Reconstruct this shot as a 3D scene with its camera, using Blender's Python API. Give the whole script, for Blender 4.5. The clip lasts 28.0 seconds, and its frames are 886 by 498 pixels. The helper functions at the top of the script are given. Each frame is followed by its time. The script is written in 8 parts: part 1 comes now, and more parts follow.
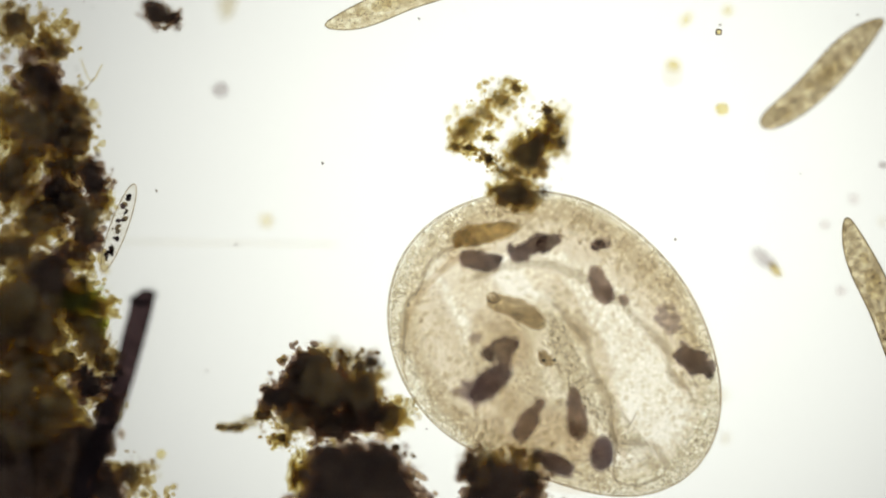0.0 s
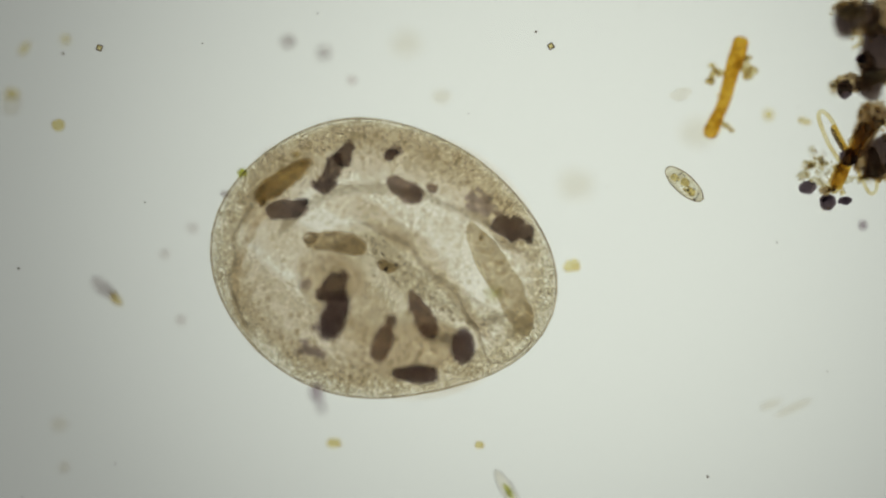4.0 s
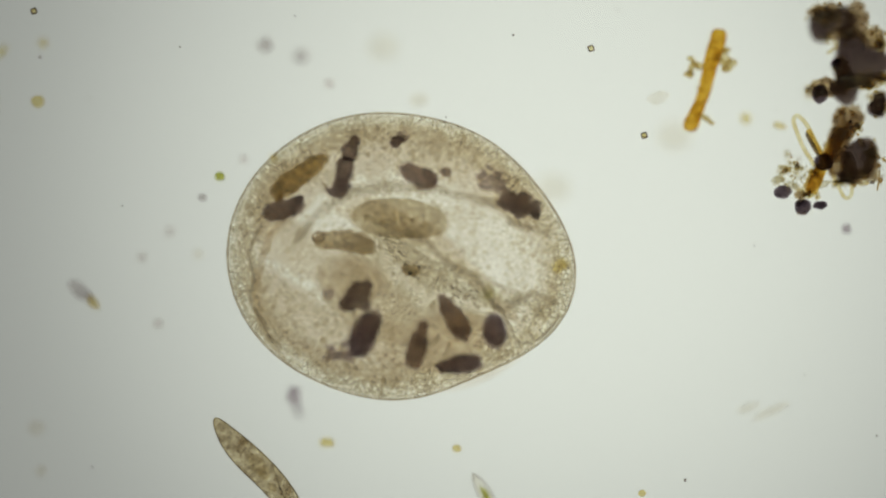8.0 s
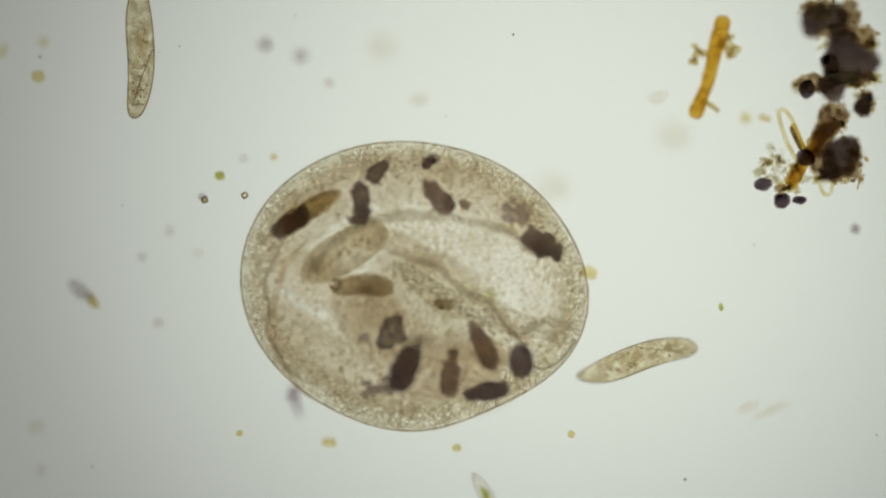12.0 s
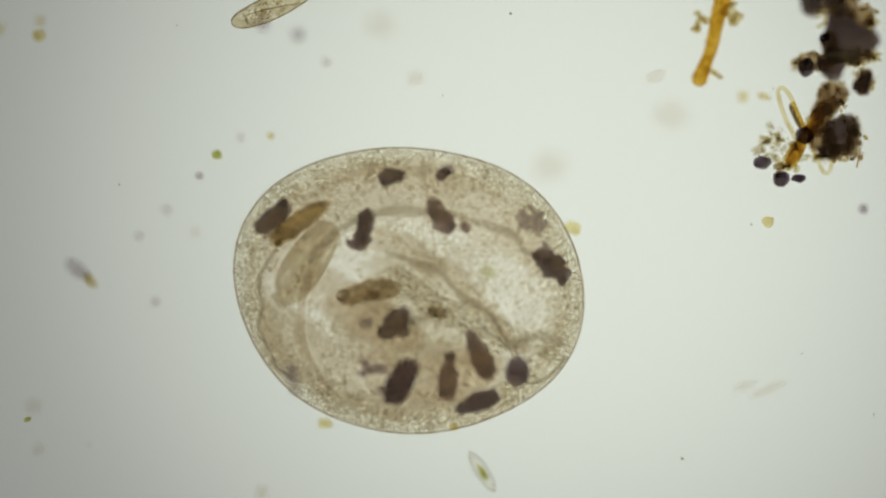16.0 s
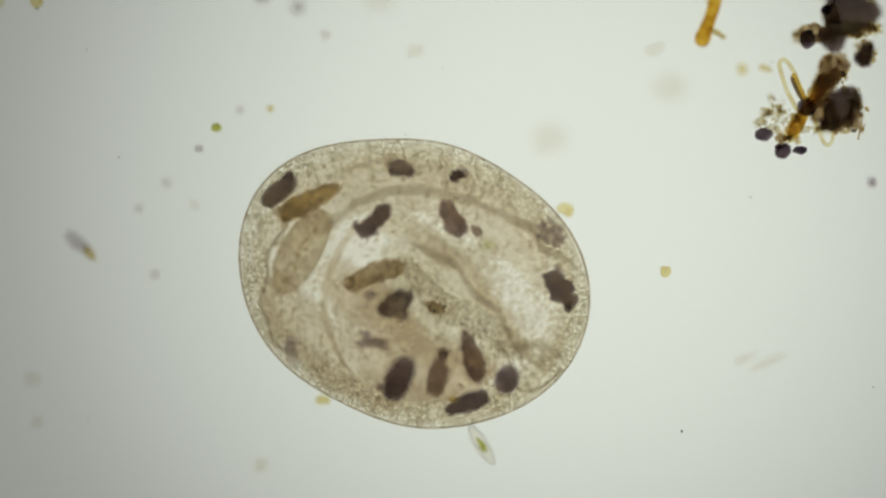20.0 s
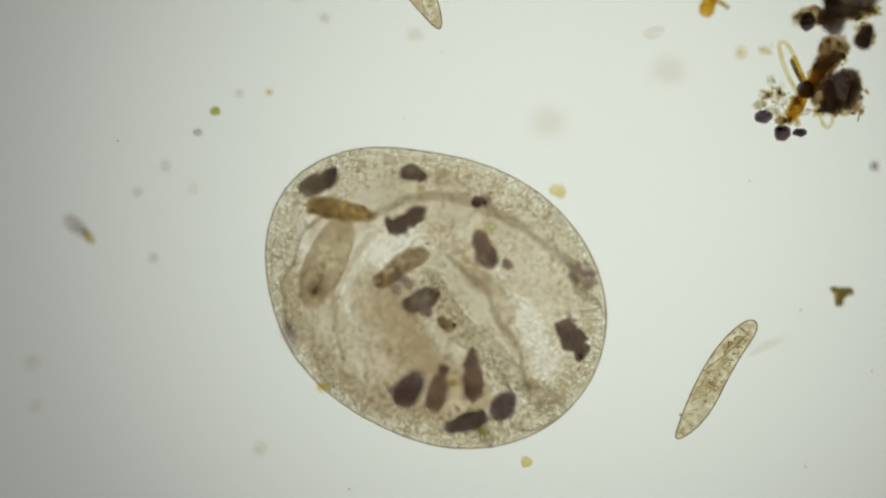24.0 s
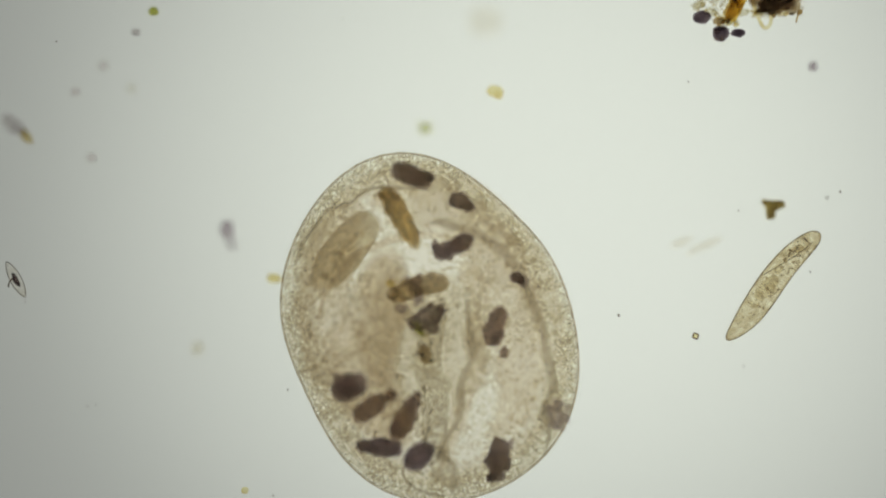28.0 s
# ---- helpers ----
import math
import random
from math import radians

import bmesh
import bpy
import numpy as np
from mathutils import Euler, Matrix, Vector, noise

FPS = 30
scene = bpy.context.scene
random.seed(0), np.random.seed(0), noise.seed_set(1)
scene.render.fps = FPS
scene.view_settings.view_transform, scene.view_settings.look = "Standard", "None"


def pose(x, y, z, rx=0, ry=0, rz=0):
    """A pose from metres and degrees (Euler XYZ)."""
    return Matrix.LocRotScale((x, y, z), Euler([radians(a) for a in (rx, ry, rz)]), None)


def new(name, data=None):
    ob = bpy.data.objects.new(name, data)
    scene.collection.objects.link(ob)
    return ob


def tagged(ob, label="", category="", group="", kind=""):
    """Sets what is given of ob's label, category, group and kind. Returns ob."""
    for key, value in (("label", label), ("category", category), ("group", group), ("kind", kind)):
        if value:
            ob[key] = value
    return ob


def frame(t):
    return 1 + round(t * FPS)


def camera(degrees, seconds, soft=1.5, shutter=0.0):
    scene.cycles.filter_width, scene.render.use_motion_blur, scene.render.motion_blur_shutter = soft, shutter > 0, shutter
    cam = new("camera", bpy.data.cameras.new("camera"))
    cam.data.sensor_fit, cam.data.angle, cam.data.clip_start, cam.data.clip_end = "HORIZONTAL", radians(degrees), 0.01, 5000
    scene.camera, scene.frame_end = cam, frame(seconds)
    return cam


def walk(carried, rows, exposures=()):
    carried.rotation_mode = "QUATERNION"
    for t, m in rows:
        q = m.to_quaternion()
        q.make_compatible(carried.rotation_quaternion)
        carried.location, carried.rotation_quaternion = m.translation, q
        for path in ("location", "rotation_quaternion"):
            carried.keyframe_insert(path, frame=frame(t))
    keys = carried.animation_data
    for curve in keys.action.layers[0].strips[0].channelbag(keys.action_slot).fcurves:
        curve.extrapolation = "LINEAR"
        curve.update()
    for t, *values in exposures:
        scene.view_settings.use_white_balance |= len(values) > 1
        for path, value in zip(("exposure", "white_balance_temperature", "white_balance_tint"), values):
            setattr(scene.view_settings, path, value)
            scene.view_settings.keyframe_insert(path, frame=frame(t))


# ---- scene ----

# One metre here stands for one millimetre on the slide.
FOCUS = 0.15      # height of the sharp layer over the slide
HEIGHT = 12.0     # camera over the sharp layer

# ---- camera ----
cam = camera(2 * math.degrees(math.atan(0.784 / HEIGHT)), 28.0, soft=2.1)
cam.data.dof.use_dof = True
cam.data.dof.focus_distance = HEIGHT
cam.data.dof.aperture_fstop = 0.14
CAMERA_PATH = [
    (0, -1.2, -0.057),
    (0.1, -1.13, -0.052),
    (0.2, -1.01, -0.046),
    (0.3, -0.92, -0.041),
    (0.4, -0.888, -0.039),
    (0.5, -0.886, -0.038),
    (0.8, -0.884, -0.043),
    (1, -0.881, -0.046),
    (1.5, -0.884, -0.042),
    (2, -0.879, -0.041),
    (2.2, -0.765, -0.037),
    (2.5, -0.534, -0.029),
    (3, -0.364, -0.021),
    (3.5, -0.263, -0.017),
    (4, -0.04, -0.006),
    (4.2, -0.01, -0.003),
    (4.5, 0, -0.001),
    (6.5, 0, 0),
    (11.5, 0, 0),
    (12, 0, -0.001),
    (12.5, 0.002, -0.004),
    (14.5, 0.003, -0.015),
    (15.5, 0.003, -0.015),
    (16, 0.005, -0.038),
    (16.5, 0.006, -0.061),
    (17, 0.006, -0.064),
    (17.5, 0.006, -0.088),
    (18, 0.006, -0.086),
    (20.5, 0.006, -0.086),
    (22.5, 0.008, -0.115),
    (24.5, 0.008, -0.115),
    (25, 0.009, -0.118),
    (25.5, 0.011, -0.167),
    (26, 0.015, -0.251),
    (26.5, 0.016, -0.272),
    (27, 0.019, -0.295),
    (27.5, 0.042, -0.295),
    (28, 0.117, -0.291)
]
walk(cam, [(t, pose(x, y, FOCUS + HEIGHT)) for t, x, y in CAMERA_PATH],
     exposures=[(0.0, 0.62, 6500, 15.5), (0.15, 0.5, 6500, 15), (0.35, 0.3, 6500, 13), (0.6, 0.2, 6500, 10), (1.0, 0.15, 6500, 10), (1.5, 0.0, 6500, 10), (2.0, -0.09, 6500, 10), (3.0, -0.09, 6500, 10), (4.5, -0.02, 6500, 10), (6.5, 0.0, 6500, 10), (28.0, 0.0, 6500, 10)])

# ---- light ----
scene.cycles.transparent_max_bounces = 48
world = bpy.data.worlds.new("dark_room")
scene.world = world
world.use_nodes = True
world.node_tree.nodes["Background"].inputs["Color"].default_value = (0.5, 0.52, 0.55, 1)
world.node_tree.nodes["Background"].inputs["Strength"].default_value = 0.30


# ---- materials ----
def mat_new(name):
    m = bpy.data.materials.new(name)
    m.use_nodes = True
    nt = m.node_tree
    nt.nodes.clear()
    return m, nt


def clear_stuff(name, thin, thick, scale=60.0, body=0.06, detail=3.0, low=0.35, high=0.65, coarse=0.0, rough=0.4, soft=False):
    """Translucent matter: light that crosses a face is tinted between two colours by its grain; soft: the more, the
    higher its thickness attribute there.
    """
    m, nt = mat_new(name)
    n, link = nt.nodes, nt.links.new
    coord = n.new("ShaderNodeTexCoord")
    info = n.new("ShaderNodeObjectInfo")
    shift = n.new("ShaderNodeVectorMath")
    shift.operation = "MULTIPLY_ADD"
    link(info.outputs["Random"], shift.inputs[0])
    shift.inputs[1].default_value = (7.0, 5.0, 3.0)
    link(coord.outputs["Object"], shift.inputs[2])
    fine = n.new("ShaderNodeTexNoise")
    fine.inputs["Scale"].default_value = scale
    fine.inputs["Detail"].default_value = detail
    link(shift.outputs[0], fine.inputs["Vector"])
    grain = fine.outputs["Fac"]
    if coarse:
        wide = n.new("ShaderNodeTexNoise")
        wide.inputs["Scale"].default_value = coarse
        wide.inputs["Detail"].default_value = 2.0
        link(shift.outputs[0], wide.inputs["Vector"])
        both = n.new("ShaderNodeMath")
        both.operation = "MULTIPLY_ADD"
        link(wide.outputs["Fac"], both.inputs[0])
        both.inputs[1].default_value = 0.9
        half = n.new("ShaderNodeMath")
        half.operation = "MULTIPLY_ADD"
        link(grain, half.inputs[0])
        half.inputs[1].default_value = 0.7
        half.inputs[2].default_value = -0.3
        link(half.outputs[0], both.inputs[2])
        grain = both.outputs[0]
    ramp = n.new("ShaderNodeMapRange")
    ramp.inputs["From Min"].default_value = low
    ramp.inputs["From Max"].default_value = high
    link(grain, ramp.inputs["Value"])
    mix = n.new("ShaderNodeMix")
    mix.data_type = "RGBA"
    link(ramp.outputs[0], mix.inputs["Factor"])
    mix.inputs["A"].default_value = (*thin, 1)
    mix.inputs["B"].default_value = (*thick, 1)
    through_it = n.new("ShaderNodeBsdfTransparent")
    tint = mix.outputs["Result"]
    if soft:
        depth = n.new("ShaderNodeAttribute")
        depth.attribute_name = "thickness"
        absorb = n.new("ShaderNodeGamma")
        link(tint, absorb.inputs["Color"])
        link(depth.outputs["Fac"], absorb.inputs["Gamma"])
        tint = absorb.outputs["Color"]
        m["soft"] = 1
    link(tint, through_it.inputs["Color"])
    skin = n.new("ShaderNodeBsdfPrincipled")
    skin.inputs["Roughness"].default_value = rough
    skin.inputs["IOR"].default_value = 1.36
    link(mix.outputs["Result"], skin.inputs["Base Color"])
    out = n.new("ShaderNodeOutputMaterial")
    blend = n.new("ShaderNodeMixShader")
    blend.inputs["Fac"].default_value = body
    link(through_it.outputs[0], blend.inputs[1])
    link(skin.outputs[0], blend.inputs[2])
    link(blend.outputs[0], out.inputs["Surface"])
    return m


def bubbly(name, clear, edge, scale, coarse=10.0, soft=False):
    """Foam of tiny bubbles: clear inside, darker where they meet, thinning out in patches."""
    m = clear_stuff(name, clear, edge, scale * 0.9, 0.01, 3.0, 0.3, 0.7, soft=soft)
    nt = m.node_tree
    n, link = nt.nodes, nt.links.new
    shift = [k for k in n if k.bl_idname == "ShaderNodeVectorMath"][0]
    ramp = [k for k in n if k.bl_idname == "ShaderNodeMapRange"][0]
    mix = [k for k in n if k.bl_idname == "ShaderNodeMix"][0]
    cells = n.new("ShaderNodeTexVoronoi")
    cells.feature = "DISTANCE_TO_EDGE"
    cells.inputs["Scale"].default_value = scale
    wobble = n.new("ShaderNodeTexNoise")
    wobble.inputs["Scale"].default_value = scale * 0.8
    link(shift.outputs[0], wobble.inputs["Vector"])
    bend = n.new("ShaderNodeVectorMath")
    bend.operation = "MULTIPLY_ADD"
    link(wobble.outputs["Color"], bend.inputs[0])
    bend.inputs[1].default_value = (1.2 / scale, 1.2 / scale, 1.2 / scale)
    link(shift.outputs[0], bend.inputs[2])
    link(bend.outputs[0], cells.inputs["Vector"])
    wall = n.new("ShaderNodeMapRange")
    wall.inputs["From Min"].default_value, wall.inputs["From Max"].default_value = 0.0, 0.26
    wall.inputs["To Min"].default_value, wall.inputs["To Max"].default_value = 0.8, 0.0
    link(cells.outputs["Distance"], wall.inputs["Value"])
    wide = n.new("ShaderNodeTexNoise")
    wide.inputs["Scale"].default_value = coarse
    link(shift.outputs[0], wide.inputs["Vector"])
    patch = n.new("ShaderNodeMapRange")
    patch.inputs["From Min"].default_value, patch.inputs["From Max"].default_value = 0.38, 0.60
    patch.inputs["To Min"].default_value, patch.inputs["To Max"].default_value = 0.5, 1.0
    link(wide.outputs["Fac"], patch.inputs["Value"])
    add = n.new("ShaderNodeMath")
    add.operation = "MULTIPLY_ADD"
    add.use_clamp = True
    link(ramp.outputs[0], add.inputs[0])
    add.inputs[1].default_value = 0.3
    link(wall.outputs[0], add.inputs[2])
    last = n.new("ShaderNodeMath")
    last.operation = "MULTIPLY"
    link(add.outputs[0], last.inputs[0])
    link(patch.outputs[0], last.inputs[1])
    link(last.outputs[0], mix.inputs["Factor"])
    return m


def lamp_glow():
    """The field lens of the lamp: bright in the middle, weaker to its rim."""
    m, nt = mat_new("lamp_glow")
    n, link = nt.nodes, nt.links.new
    coord = n.new("ShaderNodeTexCoord")
    grad = n.new("ShaderNodeVectorMath")
    grad.operation = "LENGTH"
    offset = n.new("ShaderNodeVectorMath")
    offset.operation = "ADD"
    offset.inputs[1].default_value = (-0.24, -0.12, 0)
    link(coord.outputs["Object"], offset.inputs[0])
    link(offset.outputs[0], grad.inputs[0])
    ramp = n.new("ShaderNodeValToRGB")
    e = ramp.color_ramp.elements
    ramp.color_ramp.interpolation = "B_SPLINE"
    e[0].position, e[0].color = 0.0, (0.775, 0.82, 0.725, 1)
    e[1].position, e[1].color = 1.0, (0.15, 0.152, 0.14, 1)
    for p, c in ((0.22, (0.755, 0.80, 0.705, 1)), (0.42, (0.567, 0.60, 0.535, 1)), (0.6, (0.368, 0.386, 0.35, 1))):
        k = ramp.color_ramp.elements.new(p)
        k.color = c
    scale = n.new("ShaderNodeMath")
    scale.operation = "MULTIPLY"
    link(grad.outputs["Value"], scale.inputs[0])
    scale.inputs[1].default_value = 0.55
    link(scale.outputs[0], ramp.inputs["Fac"])
    glow = n.new("ShaderNodeEmission")
    link(ramp.outputs["Color"], glow.inputs["Color"])
    out = n.new("ShaderNodeOutputMaterial")
    link(glow.outputs[0], out.inputs["Surface"])
    return m


def glass_material():
    m, nt = mat_new("slide_glass")
    g = nt.nodes.new("ShaderNodeBsdfPrincipled")
    g.inputs["Base Color"].default_value = (1, 1, 1, 1)
    g.inputs["Transmission Weight"].default_value = 1
    g.inputs["Roughness"].default_value = 0
    g.inputs["IOR"].default_value = 1.5
    out = nt.nodes.new("ShaderNodeOutputMaterial")
    nt.links.new(g.outputs[0], out.inputs["Surface"])
    return m


MAT = {
    "lamp": lamp_glow(),
    "glass": glass_material(),
    "black_metal": clear_stuff("black_metal", (0.02, 0.02, 0.02), (0.035, 0.035, 0.035), 30, body=1.0),
    # cell
    "endoplasm": clear_stuff("endoplasm", (0.99, 0.97, 0.935), (0.935, 0.900, 0.848), 120, 0.01, 4.0, 0.3, 0.7, coarse=8.0, soft=True),
    "plasm_foam": bubbly("plasm_foam", (1.0, 0.994, 0.975), (0.85, 0.82, 0.755), 112, soft=True),
    "foam": bubbly("foam", (1.0, 0.997, 0.97), (0.755, 0.71, 0.615), 118, 14.0, soft=True),
    "glitter": bubbly("glitter", (1.0, 0.998, 0.985), (0.80, 0.775, 0.72), 150, 40.0, soft=True),
    "cytoplasm": clear_stuff("cytoplasm", (0.972, 0.950, 0.912), (0.862, 0.826, 0.772), 110, 0.008, 4.0, 0.3, 0.7, coarse=14.0, soft=True),
    "dense_plasm": bubbly("dense_plasm", (0.955, 0.937, 0.895), (0.815, 0.785, 0.725), 105, 22.0, soft=True),
    "ridge": clear_stuff("ridge", (0.90, 0.885, 0.85), (0.78, 0.75, 0.70), 90, 0.015, 3.0, soft=True),
    "pellicle": clear_stuff("pellicle", (0.84, 0.80, 0.72), (0.70, 0.65, 0.56), 60, 0.04),
    "ectoplasm": clear_stuff("ectoplasm", (0.982, 0.969, 0.938), (0.958, 0.936, 0.895), 40, 0.004, soft=True),
    "droplet": clear_stuff("droplet", (0.99, 0.985, 0.97), (0.935, 0.92, 0.885), 90, 0.01, 2.0, 0.3, 0.7),
    "cilia": clear_stuff("cilia", (0.90, 0.88, 0.83), (0.70, 0.66, 0.58), 90, 0.02),
    "food_dark": clear_stuff("food_dark", (0.54, 0.475, 0.455), (0.285, 0.24, 0.24), 95, 0.012, 4.0, 0.30, 0.66, coarse=34, soft=True),
    "food_violet": clear_stuff("food_violet", (0.47, 0.41, 0.42), (0.25, 0.205, 0.235), 95, 0.012, 4.0, 0.30, 0.66, coarse=34, soft=True),
    "food_brown": clear_stuff("food_brown", (0.66, 0.59, 0.545), (0.37, 0.305, 0.295), 95, 0.012, 4.0, 0.28, 0.68, coarse=34, soft=True),
    "food_green": clear_stuff("food_green", (0.82, 0.765, 0.65), (0.50, 0.425, 0.33), 85, 0.012, 4.0, 0.28, 0.68, coarse=30, soft=True),
    "food_gold": clear_stuff("food_gold", (0.88, 0.78, 0.55), (0.45, 0.37, 0.255), 85, 0.012, 4.0, 0.28, 0.68, coarse=30, soft=True),
    "food_grey": clear_stuff("food_grey", (0.82, 0.78, 0.785), (0.60, 0.55, 0.56), 70, 0.012, 4.0, 0.3, 0.66, coarse=26, soft=True),
    "prey": clear_stuff("prey", (0.885, 0.85, 0.77), (0.745, 0.695, 0.60), 70, 0.012, 4.0, 0.3, 0.7, coarse=20),
    # slipper animalcules
    "slipper": clear_stuff("slipper", (0.955, 0.922, 0.81), (0.72, 0.645, 0.49), 95, 0.03, 4.0, 0.34, 0.70, coarse=62),
    "slipper_dark": clear_stuff("slipper_dark", (0.90, 0.845, 0.70), (0.52, 0.44, 0.32), 95, 0.03, 4.0, 0.34, 0.70, coarse=62),
    "slipper_rim": clear_stuff("slipper_rim", (0.74, 0.68, 0.54), (0.52, 0.45, 0.34), 60, 0.05),
    "granule": clear_stuff("granule", (0.88, 0.83, 0.73), (0.66, 0.59, 0.48), 80, 0.05),
    "nucleus": clear_stuff("nucleus", (0.975, 0.96, 0.92), (0.91, 0.88, 0.80), 60, 0.02),
    # debris
    "humus": clear_stuff("humus", (0.92, 0.83, 0.60), (0.60, 0.48, 0.28), 105, 0.10, 4.0, 0.3, 0.68, coarse=32),
    "humus_dark": clear_stuff("humus_dark", (0.72, 0.63, 0.47), (0.36, 0.30, 0.23), 105, 0.18, 4.0, 0.3, 0.68, coarse=32),
    "humus_lump": clear_stuff("humus_lump", (0.93, 0.87, 0.66), (0.60, 0.50, 0.32), 5, 0.08, 4.0, 0.34, 0.64, coarse=1.5, soft=True),
    "humus_dark_lump": clear_stuff("humus_dark_lump", (0.80, 0.69, 0.54), (0.38, 0.30, 0.27), 5, 0.08, 4.0, 0.34, 0.64, coarse=1.5, soft=True),
    "golden_lump": clear_stuff("golden_lump", (0.97, 0.94, 0.79), (0.74, 0.65, 0.40), 5, 0.05, 4.0, 0.34, 0.64, coarse=1.5, soft=True),
    "ball_lump": clear_stuff("ball_lump", (0.38, 0.32, 0.30), (0.13, 0.10, 0.105), 4, 0.10, 5.0, 0.36, 0.64),
    "gold_brown_lump": clear_stuff("gold_brown_lump", (0.97, 0.88, 0.52), (0.80, 0.63, 0.25), 5, 0.05, 4.0, 0.36, 0.64, coarse=1.5),
    "chain_dark": clear_stuff("chain_dark", (0.34, 0.285, 0.26), (0.20, 0.16, 0.16), 60, 0.03, 4.0, 0.3, 0.7, coarse=24, soft=True),
    "chain_brown": clear_stuff("chain_brown", (0.76, 0.67, 0.50), (0.40, 0.31, 0.22), 80, 0.03, 4.0, 0.28, 0.68, coarse=34, soft=True),
    "chain_violet": clear_stuff("chain_violet", (0.36, 0.31, 0.33), (0.14, 0.11, 0.135), 70, 0.03, 4.0, 0.3, 0.7, coarse=30, soft=True),
    "chain_gold": clear_stuff("chain_gold", (0.95, 0.86, 0.58), (0.66, 0.50, 0.24), 90, 0.03, 4.0, 0.36, 0.62, coarse=50, soft=True),
    "olive_crumb": clear_stuff("olive_crumb", (0.62, 0.54, 0.30), (0.26, 0.20, 0.10), 80, 0.03, 4.0, 0.3, 0.7, coarse=30, soft=True),
    "stick": clear_stuff("stick", (0.32, 0.25, 0.25), (0.15, 0.11, 0.115), 70, 0.08, 4.0, 0.3, 0.7, coarse=20),
    "golden": clear_stuff("golden", (0.97, 0.94, 0.81), (0.77, 0.675, 0.42), 70, 0.06, 5.0, 0.33, 0.66, coarse=22),
    "amber": clear_stuff("amber", (0.93, 0.76, 0.30), (0.68, 0.44, 0.07), 120, 0.05, 4.0, 0.34, 0.66, coarse=50),
    "gold_brown": clear_stuff("gold_brown", (0.95, 0.85, 0.50), (0.80, 0.64, 0.28), 90, 0.05, 4.0, 0.3, 0.7, coarse=30),
    "straw": clear_stuff("straw", (0.96, 0.93, 0.80), (0.88, 0.81, 0.60), 40, 0.03),
    "ball": clear_stuff("ball", (0.50, 0.43, 0.41), (0.20, 0.16, 0.16), 90, 0.20, 4.0, 0.3, 0.65),
    "crystal": clear_stuff("crystal", (0.98, 0.97, 0.92), (0.78, 0.74, 0.62), 70, 0.03),
    "alga": clear_stuff("alga", (0.86, 0.86, 0.56), (0.66, 0.67, 0.30), 60, 0.04),
    "yellow": clear_stuff("yellow", (0.965, 0.93, 0.74), (0.86, 0.78, 0.50), 60, 0.03),
    "grey": clear_stuff("grey", (0.90, 0.88, 0.875), (0.74, 0.71, 0.71), 60, 0.03),
    "pinkish": clear_stuff("pinkish", (0.965, 0.95, 0.94), (0.905, 0.875, 0.87), 60, 0.02),
    "violet": clear_stuff("violet", (0.82, 0.78, 0.80), (0.60, 0.55, 0.58), 60, 0.03),
    "pale": clear_stuff("pale", (0.985, 0.975, 0.955), (0.94, 0.925, 0.885), 60, 0.01),
    "speck": clear_stuff("speck", (0.62, 0.56, 0.50), (0.42, 0.37, 0.32), 60, 0.06),
}

# ---- shape helpers ----
rng = random.Random(11)


def ico(levels):
    bm = bmesh.new()
    bmesh.ops.create_icosphere(bm, subdivisions=levels, radius=1)
    v = np.array([p.co[:] for p in bm.verts])
    f = [tuple(p.index for p in q.verts) for q in bm.faces]
    bm.free()
    return v, f


ICO = {k: ico(k) for k in (1, 2, 3, 4, 5)}


TURNS = [Euler((0.6, 1.1, 0.3)).to_matrix(), Euler((2.0, 0.4, 1.7)).to_matrix(), Euler((1.2, 2.6, 0.9)).to_matrix()]


def rough(v, seed, amp, freq):
    """Push points in and out along their own direction by noise of three sizes."""
    if amp <= 0:
        return v
    o = Vector((seed * 1.713 + 0.37, seed * 0.917 + 0.21, seed * 2.331 + 0.53))
    k = np.array([noise.noise((TURNS[0] @ q) * freq * 0.8 + o) + 0.6 * noise.noise((TURNS[1] @ q) * freq * 1.9 + o) + 0.35 * noise.noise((TURNS[2] @ q) * freq * 4.1 + o) for q in map(Vector, v)])
    return v * (1 + amp * k)[:, None]


